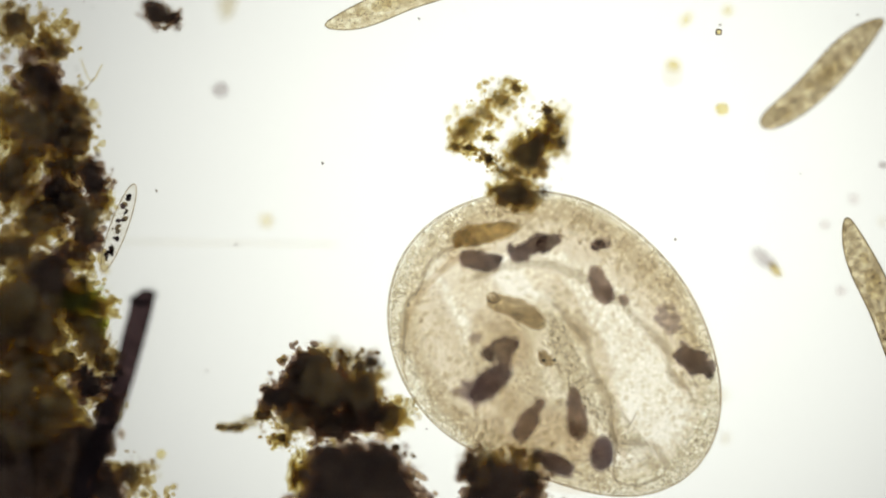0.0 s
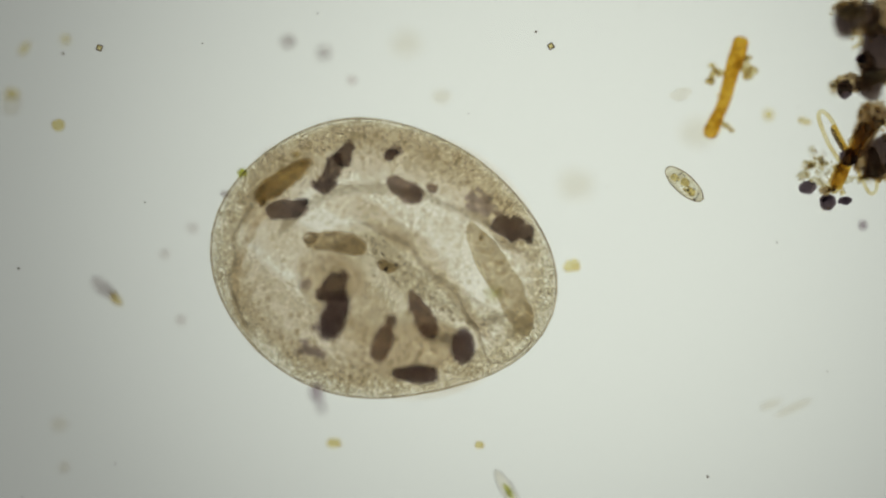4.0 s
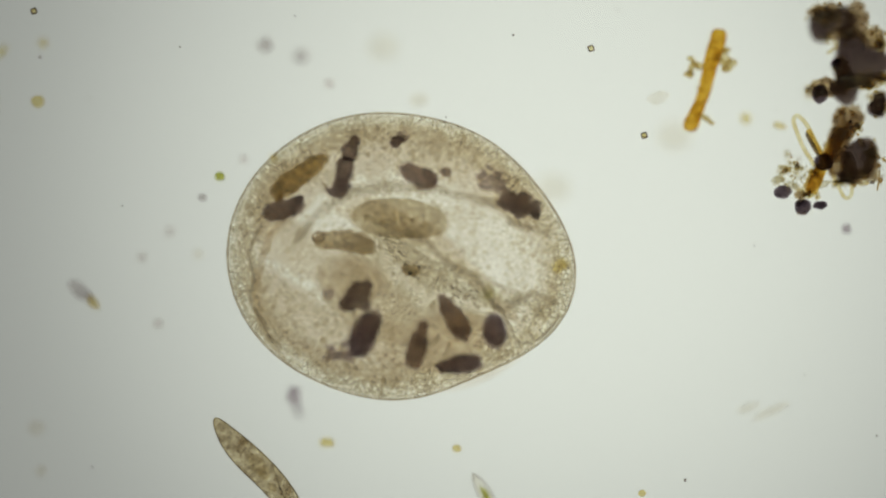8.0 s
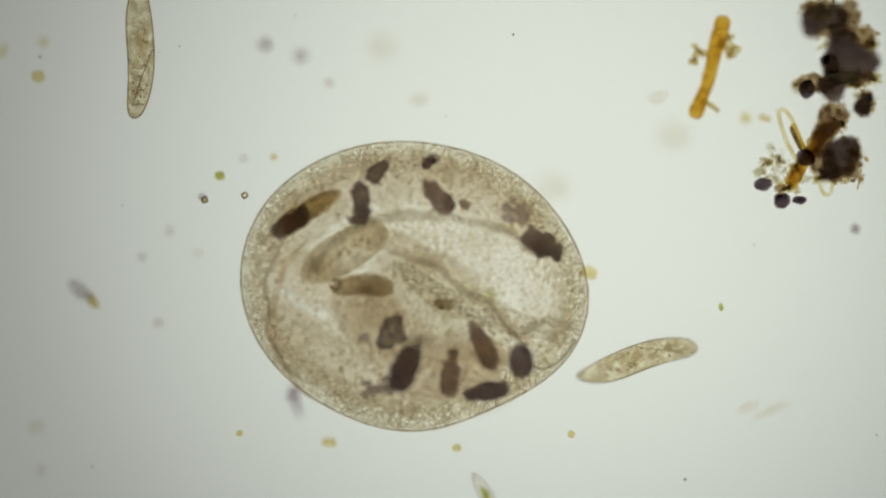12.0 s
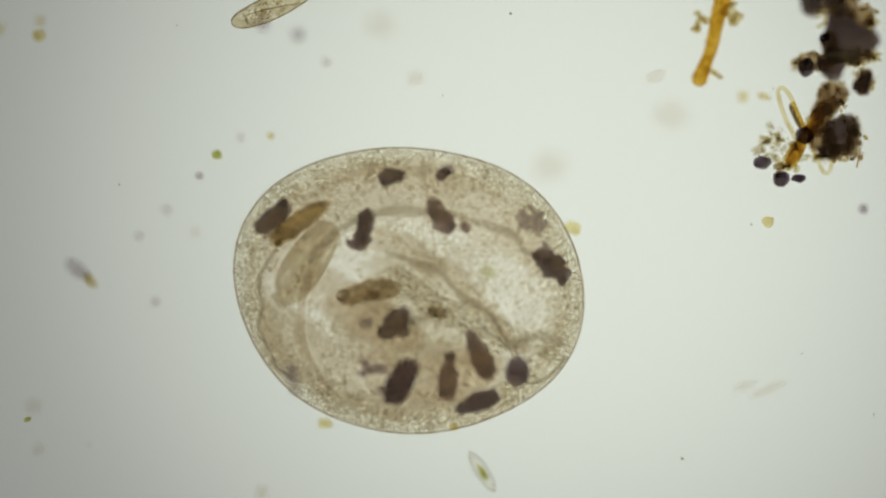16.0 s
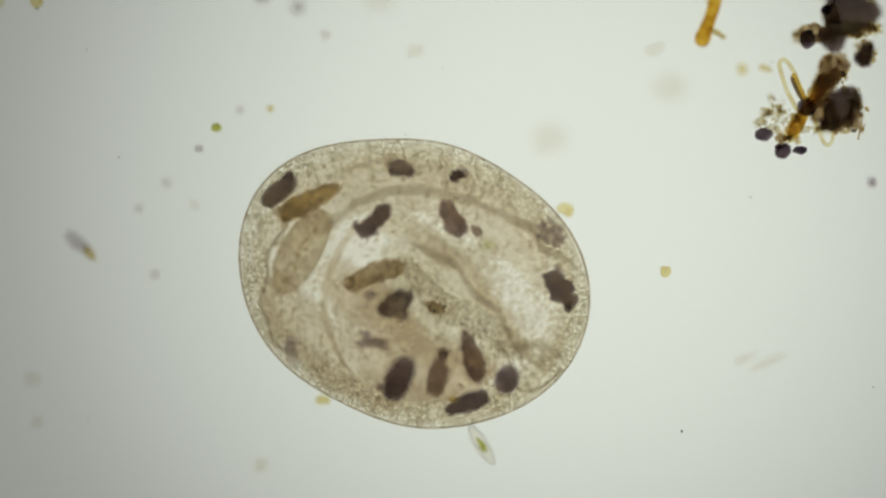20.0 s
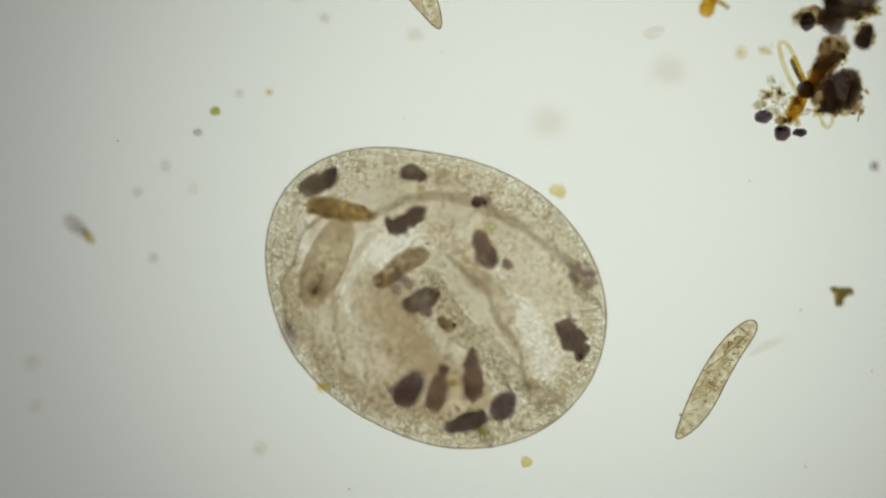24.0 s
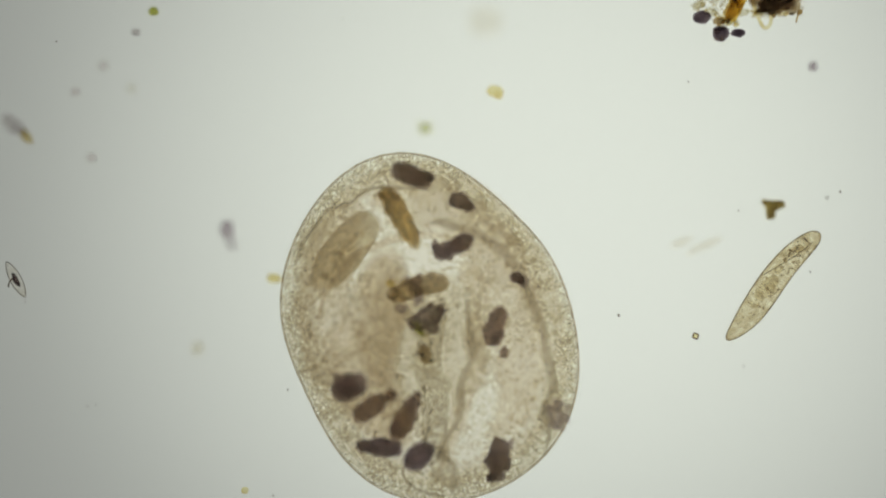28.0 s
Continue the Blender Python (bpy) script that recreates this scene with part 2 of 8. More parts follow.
class Shape:
    """Points and faces gathered for one mesh."""

    def __init__(self):
        self.v, self.f, self.n, self.depth = [], [], 0, None

    def add(self, v, f):
        self.v.append(np.asarray(v, float))
        self.f += [tuple(i + self.n for i in q) for q in f]
        self.n += len(v)
        return self

    def lump(self, c, r, turn=0.0, seed=None, amp=0.25, freq=1.6, levels=3, tip=0.0):
        """A rough ellipsoid at c with half axes r, turned about the upright by degrees."""
        v, f = ICO[levels]
        v = rough(v, rng.random() * 90 if seed is None else seed, amp, freq) * np.array(r)
        a, b = radians(turn), radians(tip)
        if tip:
            v = v @ np.array([[math.cos(b), 0, -math.sin(b)], [0, 1, 0], [math.sin(b), 0, math.cos(b)]])
        v = v @ np.array([[math.cos(a), math.sin(a), 0], [-math.sin(a), math.cos(a), 0], [0, 0, 1]])
        return self.add(v + np.array(c), f)

    def tube(self, path, radius, sides=8, flat=1.0):
        """A tube along a list of points; radius is a number or one for each point."""
        p = np.array(path, float)
        n = len(p)
        rad = np.full(n, radius) if np.isscalar(radius) else np.array(radius)
        d = np.gradient(p, axis=0)
        d /= np.linalg.norm(d, axis=1)[:, None] + 1e-12
        side = np.cross(d, (0, 0, 1.0))
        side /= np.linalg.norm(side, axis=1)[:, None] + 1e-12
        up = np.cross(side, d)
        a = np.linspace(0, 2 * math.pi, sides, endpoint=False)
        ring = p[:, None, :] + rad[:, None, None] * (np.cos(a)[None, :, None] * side[:, None, :] + flat * np.sin(a)[None, :, None] * up[:, None, :])
        f = [(i * sides + j, i * sides + (j + 1) % sides, (i + 1) * sides + (j + 1) % sides, (i + 1) * sides + j) for i in range(n - 1) for j in range(sides)]
        f += [tuple(range(sides))[::-1], tuple((n - 1) * sides + j for j in range(sides))]
        return self.add(ring.reshape(-1, 3), f)

    def mesh(self, name, material, smooth=True):
        me = bpy.data.meshes.new(name)
        me.from_pydata(np.concatenate(self.v).tolist(), [], self.f)
        me.polygons.foreach_set("use_smooth", [smooth] * len(me.polygons))
        me.materials.append(MAT[material])
        me.update()
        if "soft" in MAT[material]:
            # Without given depth, upward facing stands for thickness; absorbed light goes into the tint.
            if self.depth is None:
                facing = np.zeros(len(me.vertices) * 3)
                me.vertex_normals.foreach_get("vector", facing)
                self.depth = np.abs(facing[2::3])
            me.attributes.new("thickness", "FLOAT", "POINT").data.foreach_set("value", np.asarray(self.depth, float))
        return me


def part(name, shape, material, parent, label="", smooth=True):
    """One mesh object under a thing or a part."""
    me = shape if isinstance(shape, bpy.types.Mesh) else shape.mesh(name, material, smooth)
    ob = new(name, me)
    ob.parent = parent
    if label:
        ob["label"] = label
    return ob


def thing(name, label, category, x=0.0, y=0.0, z=0.0, group="", kind=""):
    ob = new(name)
    ob.empty_display_size = 0.05
    ob.matrix_basis = pose(x, y, z)
    return tagged(ob, label, category, group, kind)


def smooth_path(points, steps=10):
    """A rounded line through a few points."""
    p = np.array(points, float)
    q = np.vstack([2 * p[0] - p[1], p, 2 * p[-1] - p[-2]])
    out = []
    for i in range(1, len(q) - 2):
        for t in np.linspace(0, 1, steps, endpoint=False):
            a, b, c, d = q[i - 1], q[i], q[i + 1], q[i + 2]
            out.append(0.5 * (2 * b + (c - a) * t + (2 * a - 5 * b + 4 * c - d) * t ** 2 + (3 * b - a - 3 * c + d) * t ** 3))
    out.append(p[-1])
    return np.array(out)


# ---- slide and lamp ----
def build_slide():
    s = Shape()
    x0, x1, y0, y1 = -4.2, 3.8, -2.6, 2.4
    s.add([(x, y, z) for z in (-0.12, 0.0) for x, y in ((x0, y0), (x1, y0), (x1, y1), (x0, y1))],
          [(3, 2, 1, 0), (4, 5, 6, 7), (0, 1, 5, 4), (1, 2, 6, 5), (2, 3, 7, 6), (3, 0, 4, 7)])
    ob = new("ground", s.mesh("ground", "glass", False))
    ob.visible_shadow = False
    return tagged(ob, "clear glass microscope slide under the wet specimen", "glass slide", kind="structure")


def build_lamp():
    t = thing("microscope_lamp", "round glowing field lens of the microscope lamp under the slide", "lamp", 0, 0, -1.5)
    s = Shape()
    n, r = 96, 2.2
    ring = [(r * math.cos(2 * math.pi * i / n), r * math.sin(2 * math.pi * i / n), 0) for i in range(n)]
    s.add([(0, 0, 0)] + ring, [(0, i + 1, (i + 1) % n + 1) for i in range(n)])
    part("lens", s, "lamp", t, "softly glowing white lens")
    s = Shape()
    v, f = [], []
    for i in range(n):
        a = 2 * math.pi * i / n
        for rr, z in ((r, 0.02), (r + 0.12, 0.02), (r + 0.12, -0.3), (r, -0.3)):
            v.append((rr * math.cos(a), rr * math.sin(a), z))
    for i in range(n):
        for k in range(4):
            f.append((i * 4 + k, i * 4 + (k + 1) % 4, ((i + 1) % n) * 4 + (k + 1) % 4, ((i + 1) % n) * 4 + k))
    s.add(v, f)
    part("housing", s, "black_metal", t, "matt black metal ring")
    return t


slide = build_slide()
lamp = build_lamp()

# ---- the large cell ----
RIM = 44
CELL_Z = 0.15


def egg(a):
    """Mean outline of the cell: distance from its middle in the direction a."""
    return (0.276 + 0.029 * math.cos(2 * a) - 0.004 * math.sin(2 * a) - 0.006 * math.cos(3 * a) + 0.003 * math.cos(a))


def in_cell(x, y):
    """Place in the cell from a chart of it at rest, unit one thousandth, y down."""
    a = radians(7)
    u, v = (x - 708) / 1000, -(y - 453) / 1000
    return u * math.cos(a) - v * math.sin(a), u * math.sin(a) + v * math.cos(a)


def mass(points, radii, flat=0.5, z=0.0):
    """A thick soft strand of cytoplasm through chart points."""
    p = smooth_path([(*in_cell(x, y), z) for x, y in points], 8)
    k = np.interp(np.linspace(0, 1, len(p)), np.linspace(0, 1, len(radii)), radii) / 1000
    ends = np.clip(np.minimum(np.linspace(0, 1, len(p)), np.linspace(1, 0, len(p))) * 9, 0.03, 1) ** 0.5
    s = Shape().tube(p, k * ends, 20, flat)
    v = s.v[0]
    o = Vector((points[0][0] * 0.01, 3, 1))
    push = np.array([noise.noise(Vector(q) * 22 + o) for q in v]) * 0.012
    v[:, 0] += push
    v[:, 1] += np.roll(push, 7)
    return s


def pad(blobs, amp, seed, edge=0.6, step=1.5, z=0.0, tall=0.014):
    """One soft body out of merged blobs, with an uneven outline; its thickness swells from its edge inwards."""
    x0, x1 = min(x - a for x, y, a, b, q in blobs) - 9, max(x + a for x, y, a, b, q in blobs) + 9
    y0, y1 = min(y - max(b, a * abs(math.sin(radians(q)))) for x, y, a, b, q in blobs) - 9, max(y + max(b, a * abs(math.sin(radians(q)))) for x, y, a, b, q in blobs) + 9
    nx, ny = int((x1 - x0) / step) + 2, int((y1 - y0) / step) + 2
    high = np.zeros((nx, ny))
    for i in range(nx):
        for j in range(ny):
            px, py = x0 + i * step, y0 + j * step
            o = Vector((px * 0.07, py * 0.07, seed))
            wx, wy = px + amp * 17 * noise.noise(o) + amp * 11 * noise.noise(o * 3), py + amp * 17 * noise.noise(o + Vector((9, 4, 2))) + amp * 11 * noise.noise(o * 3 + Vector((5, 1, 7)))
            total = 0.0
            for x, y, a, b, q in blobs:
                c, d = math.cos(radians(q)), math.sin(radians(q))
                u, w = ((wx - x) * c + (wy - y) * d) / a, ((wy - y) * c - (wx - x) * d) / b
                total += max(0.0, 1.5 - u * u - w * w) ** 4
            high[i, j] = max(0.0, (total ** 0.25 - 0.35) / 0.65)
    high = np.minimum(1, high)
    body, index, v, depth, f = Shape(), {}, [], [], []

    def corner(i, j, side):
        if (i, j, side) not in index:
            index[i, j, side] = len(v)
            v.append(((x0 + i * step) / 1000, (y0 + j * step) / 1000, z + side * tall * math.sqrt(high[i, j])))
            depth.append(high[i, j] ** edge)
        return index[i, j, side]

    for i in range(nx - 1):
        for j in range(ny - 1):
            if high[i:i + 2, j:j + 2].max() > 0:
                f.append((corner(i, j, 1), corner(i + 1, j, 1), corner(i + 1, j + 1, 1), corner(i, j + 1, 1)))
                f.append((corner(i, j + 1, -1), corner(i + 1, j + 1, -1), corner(i + 1, j, -1), corner(i, j, -1)))
    body.add(v, f)
    body.depth = depth
    return body


def build_cell():
    t = thing("giant_ciliate", "large egg-shaped translucent ciliate full of dark food lumps", "single-celled animal", 0, 0, CELL_Z)
    # the body: a flattened egg
    v, f = ICO[5]
    a = np.arctan2(v[:, 1], v[:, 0])
    r = np.array([egg(x) for x in a]) * 0.96
    flat = np.hypot(v[:, 0], v[:, 1])
    w = np.stack([np.cos(a) * flat * r, np.sin(a) * flat * r, v[:, 2] * 0.075 - 0.06], 1)
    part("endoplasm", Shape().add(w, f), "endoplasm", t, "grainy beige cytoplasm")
    # a thin foamy layer in the middle of it
    s = Shape()
    step, v, f, index = 0.005, [], [], {}

    def corner(i, j, z):
        if (i, j, z) not in index:
            index[i, j, z] = len(v)
            v.append((i * step, j * step, z))
        return index[i, j, z]

    for i in range(-64, 64):
        for j in range(-60, 60):
            x, y = (i + 0.5) * step, (j + 0.5) * step
            if math.hypot(x, y) < egg(math.atan2(y, x)) * 0.9:
                f.append(tuple(corner(i + p, j + q, 0.001) for p, q in ((0, 0), (1, 0), (1, 1), (0, 1))))
                f.append(tuple(corner(i + p, j + q, -0.001) for p, q in ((0, 1), (1, 1), (1, 0), (0, 0))))
    s.depth = [min(1, max(0, (0.88 - math.hypot(x, y) / egg(math.atan2(y, x))) * 6)) * min(1, max(0.15, 0.6 + 1.1 * noise.noise(Vector((x * 14, y * 14, 5))))) for x, y, z in v]
    part("foam_layer", s.add(v, f), "plasm_foam", t, "foamy layer of pale bubbles")
    # denser cytoplasm round the clear gullet
    flowing, folds = [], []
    for pts, rad, z in (
        ([(465, 430), (510, 340), (595, 282), (690, 262), (800, 287), (890, 343), (950, 405)], [38, 50, 46, 48, 46, 38, 20], 0.10),
        ([(465, 470), (515, 560), (595, 612), (700, 622), (800, 600), (885, 570)], [38, 54, 56, 58, 48, 28], 0.10),
        ([(560, 470), (640, 520), (700, 590), (790, 600), (880, 575)], [50, 62, 60, 60, 30], -0.11),
        ([(590, 375), (655, 374), (745, 412), (822, 466), (880, 535), (912, 575)], [20, 22, 20, 16, 13, 9], 0.07),
        ([(452, 405), (520, 440), (600, 480), (680, 520)], [34, 44, 44, 28], -0.1)):
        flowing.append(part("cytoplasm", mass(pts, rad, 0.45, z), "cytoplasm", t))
    dense = part("cytoplasm", pad(((14, -76, 146, 88, 0), (0, -16, 110, 90, 0), (76, -90, 100, 66, 20)), 2.2, 4.0, 0.9, 4, -0.05), "dense_plasm", t, "denser grainy plasm round the food")
    arc = smooth_path([(-0.094, -0.217, 0.03), (-0.131, -0.192, 0.03), (-0.177, -0.13, 0.03), (-0.189, -0.064, 0.03), (-0.18, 0.004, 0.03), (-0.154, 0.053, 0.03), (-0.122, 0.08, 0.03)], 8)
    edge = part("gullet_fold", Shape().tube(arc, 0.008 * np.clip(np.minimum(np.linspace(0, 1, len(arc)), np.linspace(1, 0, len(arc))) * 3, 0.05, 1), 12, 0.6), "cytoplasm", dense, "curved edge of the dense plasm")
    # folds of the gullet
    for pts, rad, z in (
        ([(520, 440), (545, 400), (580, 365), (630, 342), (720, 330), (830, 347), (905, 385), (978, 428)], [5, 8, 9, 9, 9, 9, 8, 5], 0.055),
        ([(655, 388), (745, 425), (822, 478), (878, 543), (903, 580)], [4, 7, 7, 5, 3], 0.045),
        ([(860, 525), (895, 575), (925, 605), (960, 595), (985, 560)], [2, 2.5, 3, 3, 2], 0.02),
        ([(505, 625), (458, 560), (444, 470), (466, 385), (505, 335)], [1, 4, 4, 3, 0.5], 0.035),
        ([(985, 545), (950, 520), (900, 540)], [9, 12, 7], 0.06)):
        folds.append(part("gullet_fold", mass(pts, rad, 0.8, z), "ridge", t))
    # fine grains all through the body
    r = random.Random(9)
    s = Shape()
    for i in range(1500):
        a, d = r.uniform(0, 2 * math.pi), math.sqrt(r.random()) * 0.88
        q = r.uniform(0.0016, 0.0048)
        s.lump((egg(a) * d * math.cos(a), egg(a) * d * math.sin(a), r.uniform(-0.03, 0.03)), (q * r.uniform(1, 1.7), q, q * 0.7), r.uniform(0, 180), seed=r.random() * 60, amp=0.45, levels=1)
    tagged(part("plasm_grains", s, "droplet", t, "fine pale grains"), kind="stuff")
    # walls of small bubbles
    r = random.Random(12)
    s = Shape()
    for i in range(420):
        a, d = r.uniform(0, 2 * math.pi), math.sqrt(r.random()) * 0.86
        cx, cy, q, w0 = egg(a) * d * math.cos(a), egg(a) * d * math.sin(a), r.uniform(0.002, 0.0046), r.uniform(0, 6.3)
        s.tube([(cx + q * math.cos(w0 + w), cy + q * 0.75 * math.sin(w0 + w), r.uniform(-0.02, 0.02)) for w in np.linspace(0, r.uniform(1.2, 3.2), 5)], 0.00055, 4)
    tagged(part("bubble_walls", s, "cilia", t, "fine walls of tiny bubbles"), kind="stuff")
    # glittering band of tiny bubbles and cilia along the throat
    part("throat_band", mass([(668, 415), (753, 476), (845, 512), (920, 537), (975, 550)], [14, 25, 25, 20, 12], 0.05, 0.008), "glitter", t, "band of glittering tiny bubbles")
    r = random.Random(6)
    s = Shape()
    for i in range(150):
        u = r.random()
        x, y = 672 + 290 * u + r.gauss(0, 16), 425 + 135 * math.sin(1.5 * u) + r.gauss(0, 15)
        cx, cy = in_cell(x, y)
        q, a = r.uniform(0.002, 0.0044), r.uniform(0, 6.3)
        s.tube([(cx + q * math.cos(a + w), cy + q * 0.7 * math.sin(a + w), 0.006) for w in np.linspace(0, r.uniform(1.6, 3.8), 6)], 0.0006, 4)
    tagged(part("bubble_walls", s, "cilia", t, "fine walls of tiny bubbles"), kind="stuff")
    r = random.Random(5)
    s = Shape()
    for i in range(80):
        u = r.random()
        x, y = 680 + 250 * u + r.gauss(0, 10), 430 + 130 * math.sin(1.45 * u) * 0.95 + r.gauss(0, 13)
        cx, cy = in_cell(x, y)
        a = r.uniform(-0.6, 0.6) - 0.7
        d = r.uniform(0.003, 0.007)
        s.tube([(cx - d * math.cos(a), cy - d * math.sin(a), 0.01), (cx + r.uniform(-0.003, 0.003), cy + r.uniform(-0.003, 0.003), 0.012), (cx + d * math.cos(a), cy + d * math.sin(a), 0.01)], 0.0008, 4)
    tagged(part("cilia", s, "cilia", t, "fine bristling cilia"), kind="stuff")
    return t, flowing, folds, dense, edge


def build_rim(cell):
    """The skin as short curved plates, each a line of painted edge shade with its own slab of foamy outer plasm and
    tiny bubbles.
    """
    # Dark tube: refraction shading at the skin's edge, put into its colour.
    line = Shape()
    arc = np.linspace(-0.0203, 0.0203, 9)
    bow = 0.28
    line.tube([(bow * math.cos(x / bow) - bow, bow * math.sin(x / bow), 0) for x in arc], 0.0021, 6, 3.0)
    line_mesh = line.mesh("pellicle_plate", "pellicle")
    def skirt(name, material, z0, z1, deep, rise, fade):
        """A sheet of outer plasm behind one plate: it thins out sideways into its neighbours, and inwards."""
        rows, cols, v, f, depth = 15, 17, [], [], []
        for z in (z0, z1):
            for i in range(rows):
                d = 0.0015 + deep * i / (rows - 1)
                for c in range(cols):
                    k = c / (cols - 1) * 2 - 1
                    y = 0.0405 * (1 - d / 0.29) * k
                    v.append((-d - y * y / (2 * bow), y, z))
                    depth.append(math.cos(k * math.pi / 2) ** 2 * min(1, (d + rise * 0.4) / rise) * min(1, (deep - d + 0.0015) / fade))
        for i in range(rows - 1):
            for c in range(cols - 1):
                q, m = i * cols + c, rows * cols
                f += [(q, q + cols, q + cols + 1, q + 1), (m + q, m + q + 1, m + q + cols + 1, m + q + cols)]
        sheet = Shape().add(v, f)
        sheet.depth = depth
        return sheet.mesh(name, material)

    slab_mesh = skirt("ectoplasm", "ectoplasm", 0.05, 0.07, 0.095, 0.012, 0.06)
    foam_mesh = skirt("foam", "foam", 0.0, 0.002, 0.062, 0.006, 0.03)
    layers = []
    for k in range(8):
        b = Shape()
        for i in range(30):
            d = 0.004 + 0.07 * rng.random() ** 1.5
            q = rng.uniform(0.0016, 0.0046)
            b.lump((-d - 0.001, rng.uniform(-0.023, 0.023) * (1 - d * 3), rng.uniform(-0.02, 0.03)), (q * rng.uniform(0.9, 1.7), q, q * 0.7), rng.uniform(0, 180), amp=0.45, levels=2)
        layers.append(b.mesh("vesicles", "droplet"))
    curls = []
    for k in range(8):
        b = Shape()
        for i in range(16):
            d, y, q, a = 0.004 + 0.042 * rng.random(), rng.uniform(-0.021, 0.021), rng.uniform(0.002, 0.0042), rng.uniform(0, 6.3)
            b.tube([(-d + q * math.cos(a + u), y * (1 - d * 3) + q * 0.7 * math.sin(a + u), 0.004) for u in np.linspace(0, rng.uniform(1.6, 3.6), 6)], 0.0006, 4)
        curls.append(b.mesh("bubble_walls", "cilia"))
    plates = []
    for i in range(RIM):
        p = part("pellicle_plate", line_mesh, "", cell)
        part("ectoplasm", slab_mesh, "", p)
        part("foam", foam_mesh, "", p)
        tagged(part("vesicles", layers[(i * 3) % 8], "", p), kind="stuff")
        tagged(part("bubble_walls", curls[(i * 5) % 8], "", p), kind="stuff")
        plates.append(p)
    return plates


FOOD = {
    # material, roughness, label, blobs (x, y, half length, half width, turn; thousandths)
    "n1": ("food_gold", 0.16, "long olive-brown swallowed prey", ((2, 0, 60, 17, 0), (-22, -1, 34, 19, 0), (28, 3, 30, 12, 3))),
    "n2": ("food_dark", 0.24, "dark bent food lump with a foot", ((8, -2, 27, 16, 0), (-18, 0, 20, 15, 0), (-32, 11, 17, 8, 70))),
    "n3": ("food_dark", 0.20, "dark oval food lump", ((0, 0, 37, 18, 0), (16, 5, 19, 13, 0), (-18, -3, 19, 15, 0))),
    "n4": ("food_green", 0.16, "olive-brown half-digested prey", ((8, 1, 46, 19, 0), (-28, -3, 26, 16, 10), (32, -3, 24, 16, -10))),
    "n5": ("food_brown", 0.20, "brown food lump, darker at one end", ((10, 0, 23, 20, 0), (12, -1, 17, 16, 0), (-17, 3, 21, 16, -10))),
    "n6": ("food_dark", 0.25, "small dark food ball", ((-3, -2, 11, 10, 0), (5, 4, 9, 7, 0))),
    "n7": ("food_dark", 0.36, "black ragged food lump", ((-6, 0, 28, 20, 0), (4, 12, 16, 11, 20), (27, 0, 16, 13, 0), (-24, -6, 12, 10, 0), (8, -9, 20, 13, -10))),
    "n9": ("food_dark", 0.30, "dark ragged food lump", ((4, 7, 25, 19, 40), (-8, -9, 22, 16, 20), (13, -13, 12, 10, 0))),
    "n10": ("food_violet", 0.18, "thick dark food lump", ((0, 0, 44, 22, 0), (-15, -3, 27, 23, 0), (20, 3, 22, 18, 0))),
    "n11": ("food_brown", 0.22, "brown food lump with a small round head", ((-9, 0, 35, 18, 0), (-12, 1, 25, 15, 0), (32, -1, 12, 11, 0), (-28, 3, 15, 14, 0))),
    "n12": ("food_brown", 0.16, "brown tapering food lump", ((-8, 0, 38, 18, 0), (-24, -1, 18, 16, 0), (18, 1, 24, 14, 0), (-14, -11, 11, 9, 0), (34, 1, 14, 9, 0))),
    "n13": ("food_violet", 0.10, "dark smooth oval food lump", ((0, 0, 31, 21, 0), (-2, 1, 24, 16, 0))),
    "n14": ("food_violet", 0.22, "dark knobbly food lump by the skin", ((8, 0, 32, 17, 0), (-22, -2, 20, 12, 0), (20, 4, 17, 13, 0), (0, 8, 14, 9, 0))),
    "n15": ("food_grey", 0.45, "loose greyish food crumbs", ((-14, 4, 14, 11, 0), (6, 9, 15, 10, 30), (10, -10, 13, 10, 0), (-10, -12, 10, 8, 0), (21, 2, 8, 7, 0), (-4, 23, 6, 5, 0))),
    "n16": ("food_green", 0.35, "small greenish food crumb", ((0, 0, 17, 11, 10), (9, -6, 9, 7, 0), (-8, 4, 9, 7, 0))),
    "n17": ("food_grey", 0.40, "faint brown food shred", ((0, 0, 22, 10, 10), (-15, 10, 10, 7, 0), (17, -6, 13, 8, 0), (-20, -8, 7, 5, 0))),
    "n18": ("food_dark", 0.26, "dark blunt food lump", ((2, 0, 24, 13, 0), (-8, -3, 15, 12, 0))),
}
# small crumbs that travel with a lump: place, radius, material
CRUMBS = {"n5": ((40, 24, 9, "food_brown"),), "n9": ((-48, 4, 10, "food_grey"), (26, 22, 5, "food_grey")), "n7": ((-30, 16, 6, "food_grey"), (38, -10, 7, "food_dark")), "n3": ((30, 12, 8, "food_dark"),),
          "n6": ((9, 9, 11, "food_grey"),), "n10": ((-34, 22, 7, "food_grey"),), "n16": ((12, 6, 3, "food_dark"), (-3, -6, 3, "food_dark")), "n1": ((-50, -12, 7, "food_gold"),)}


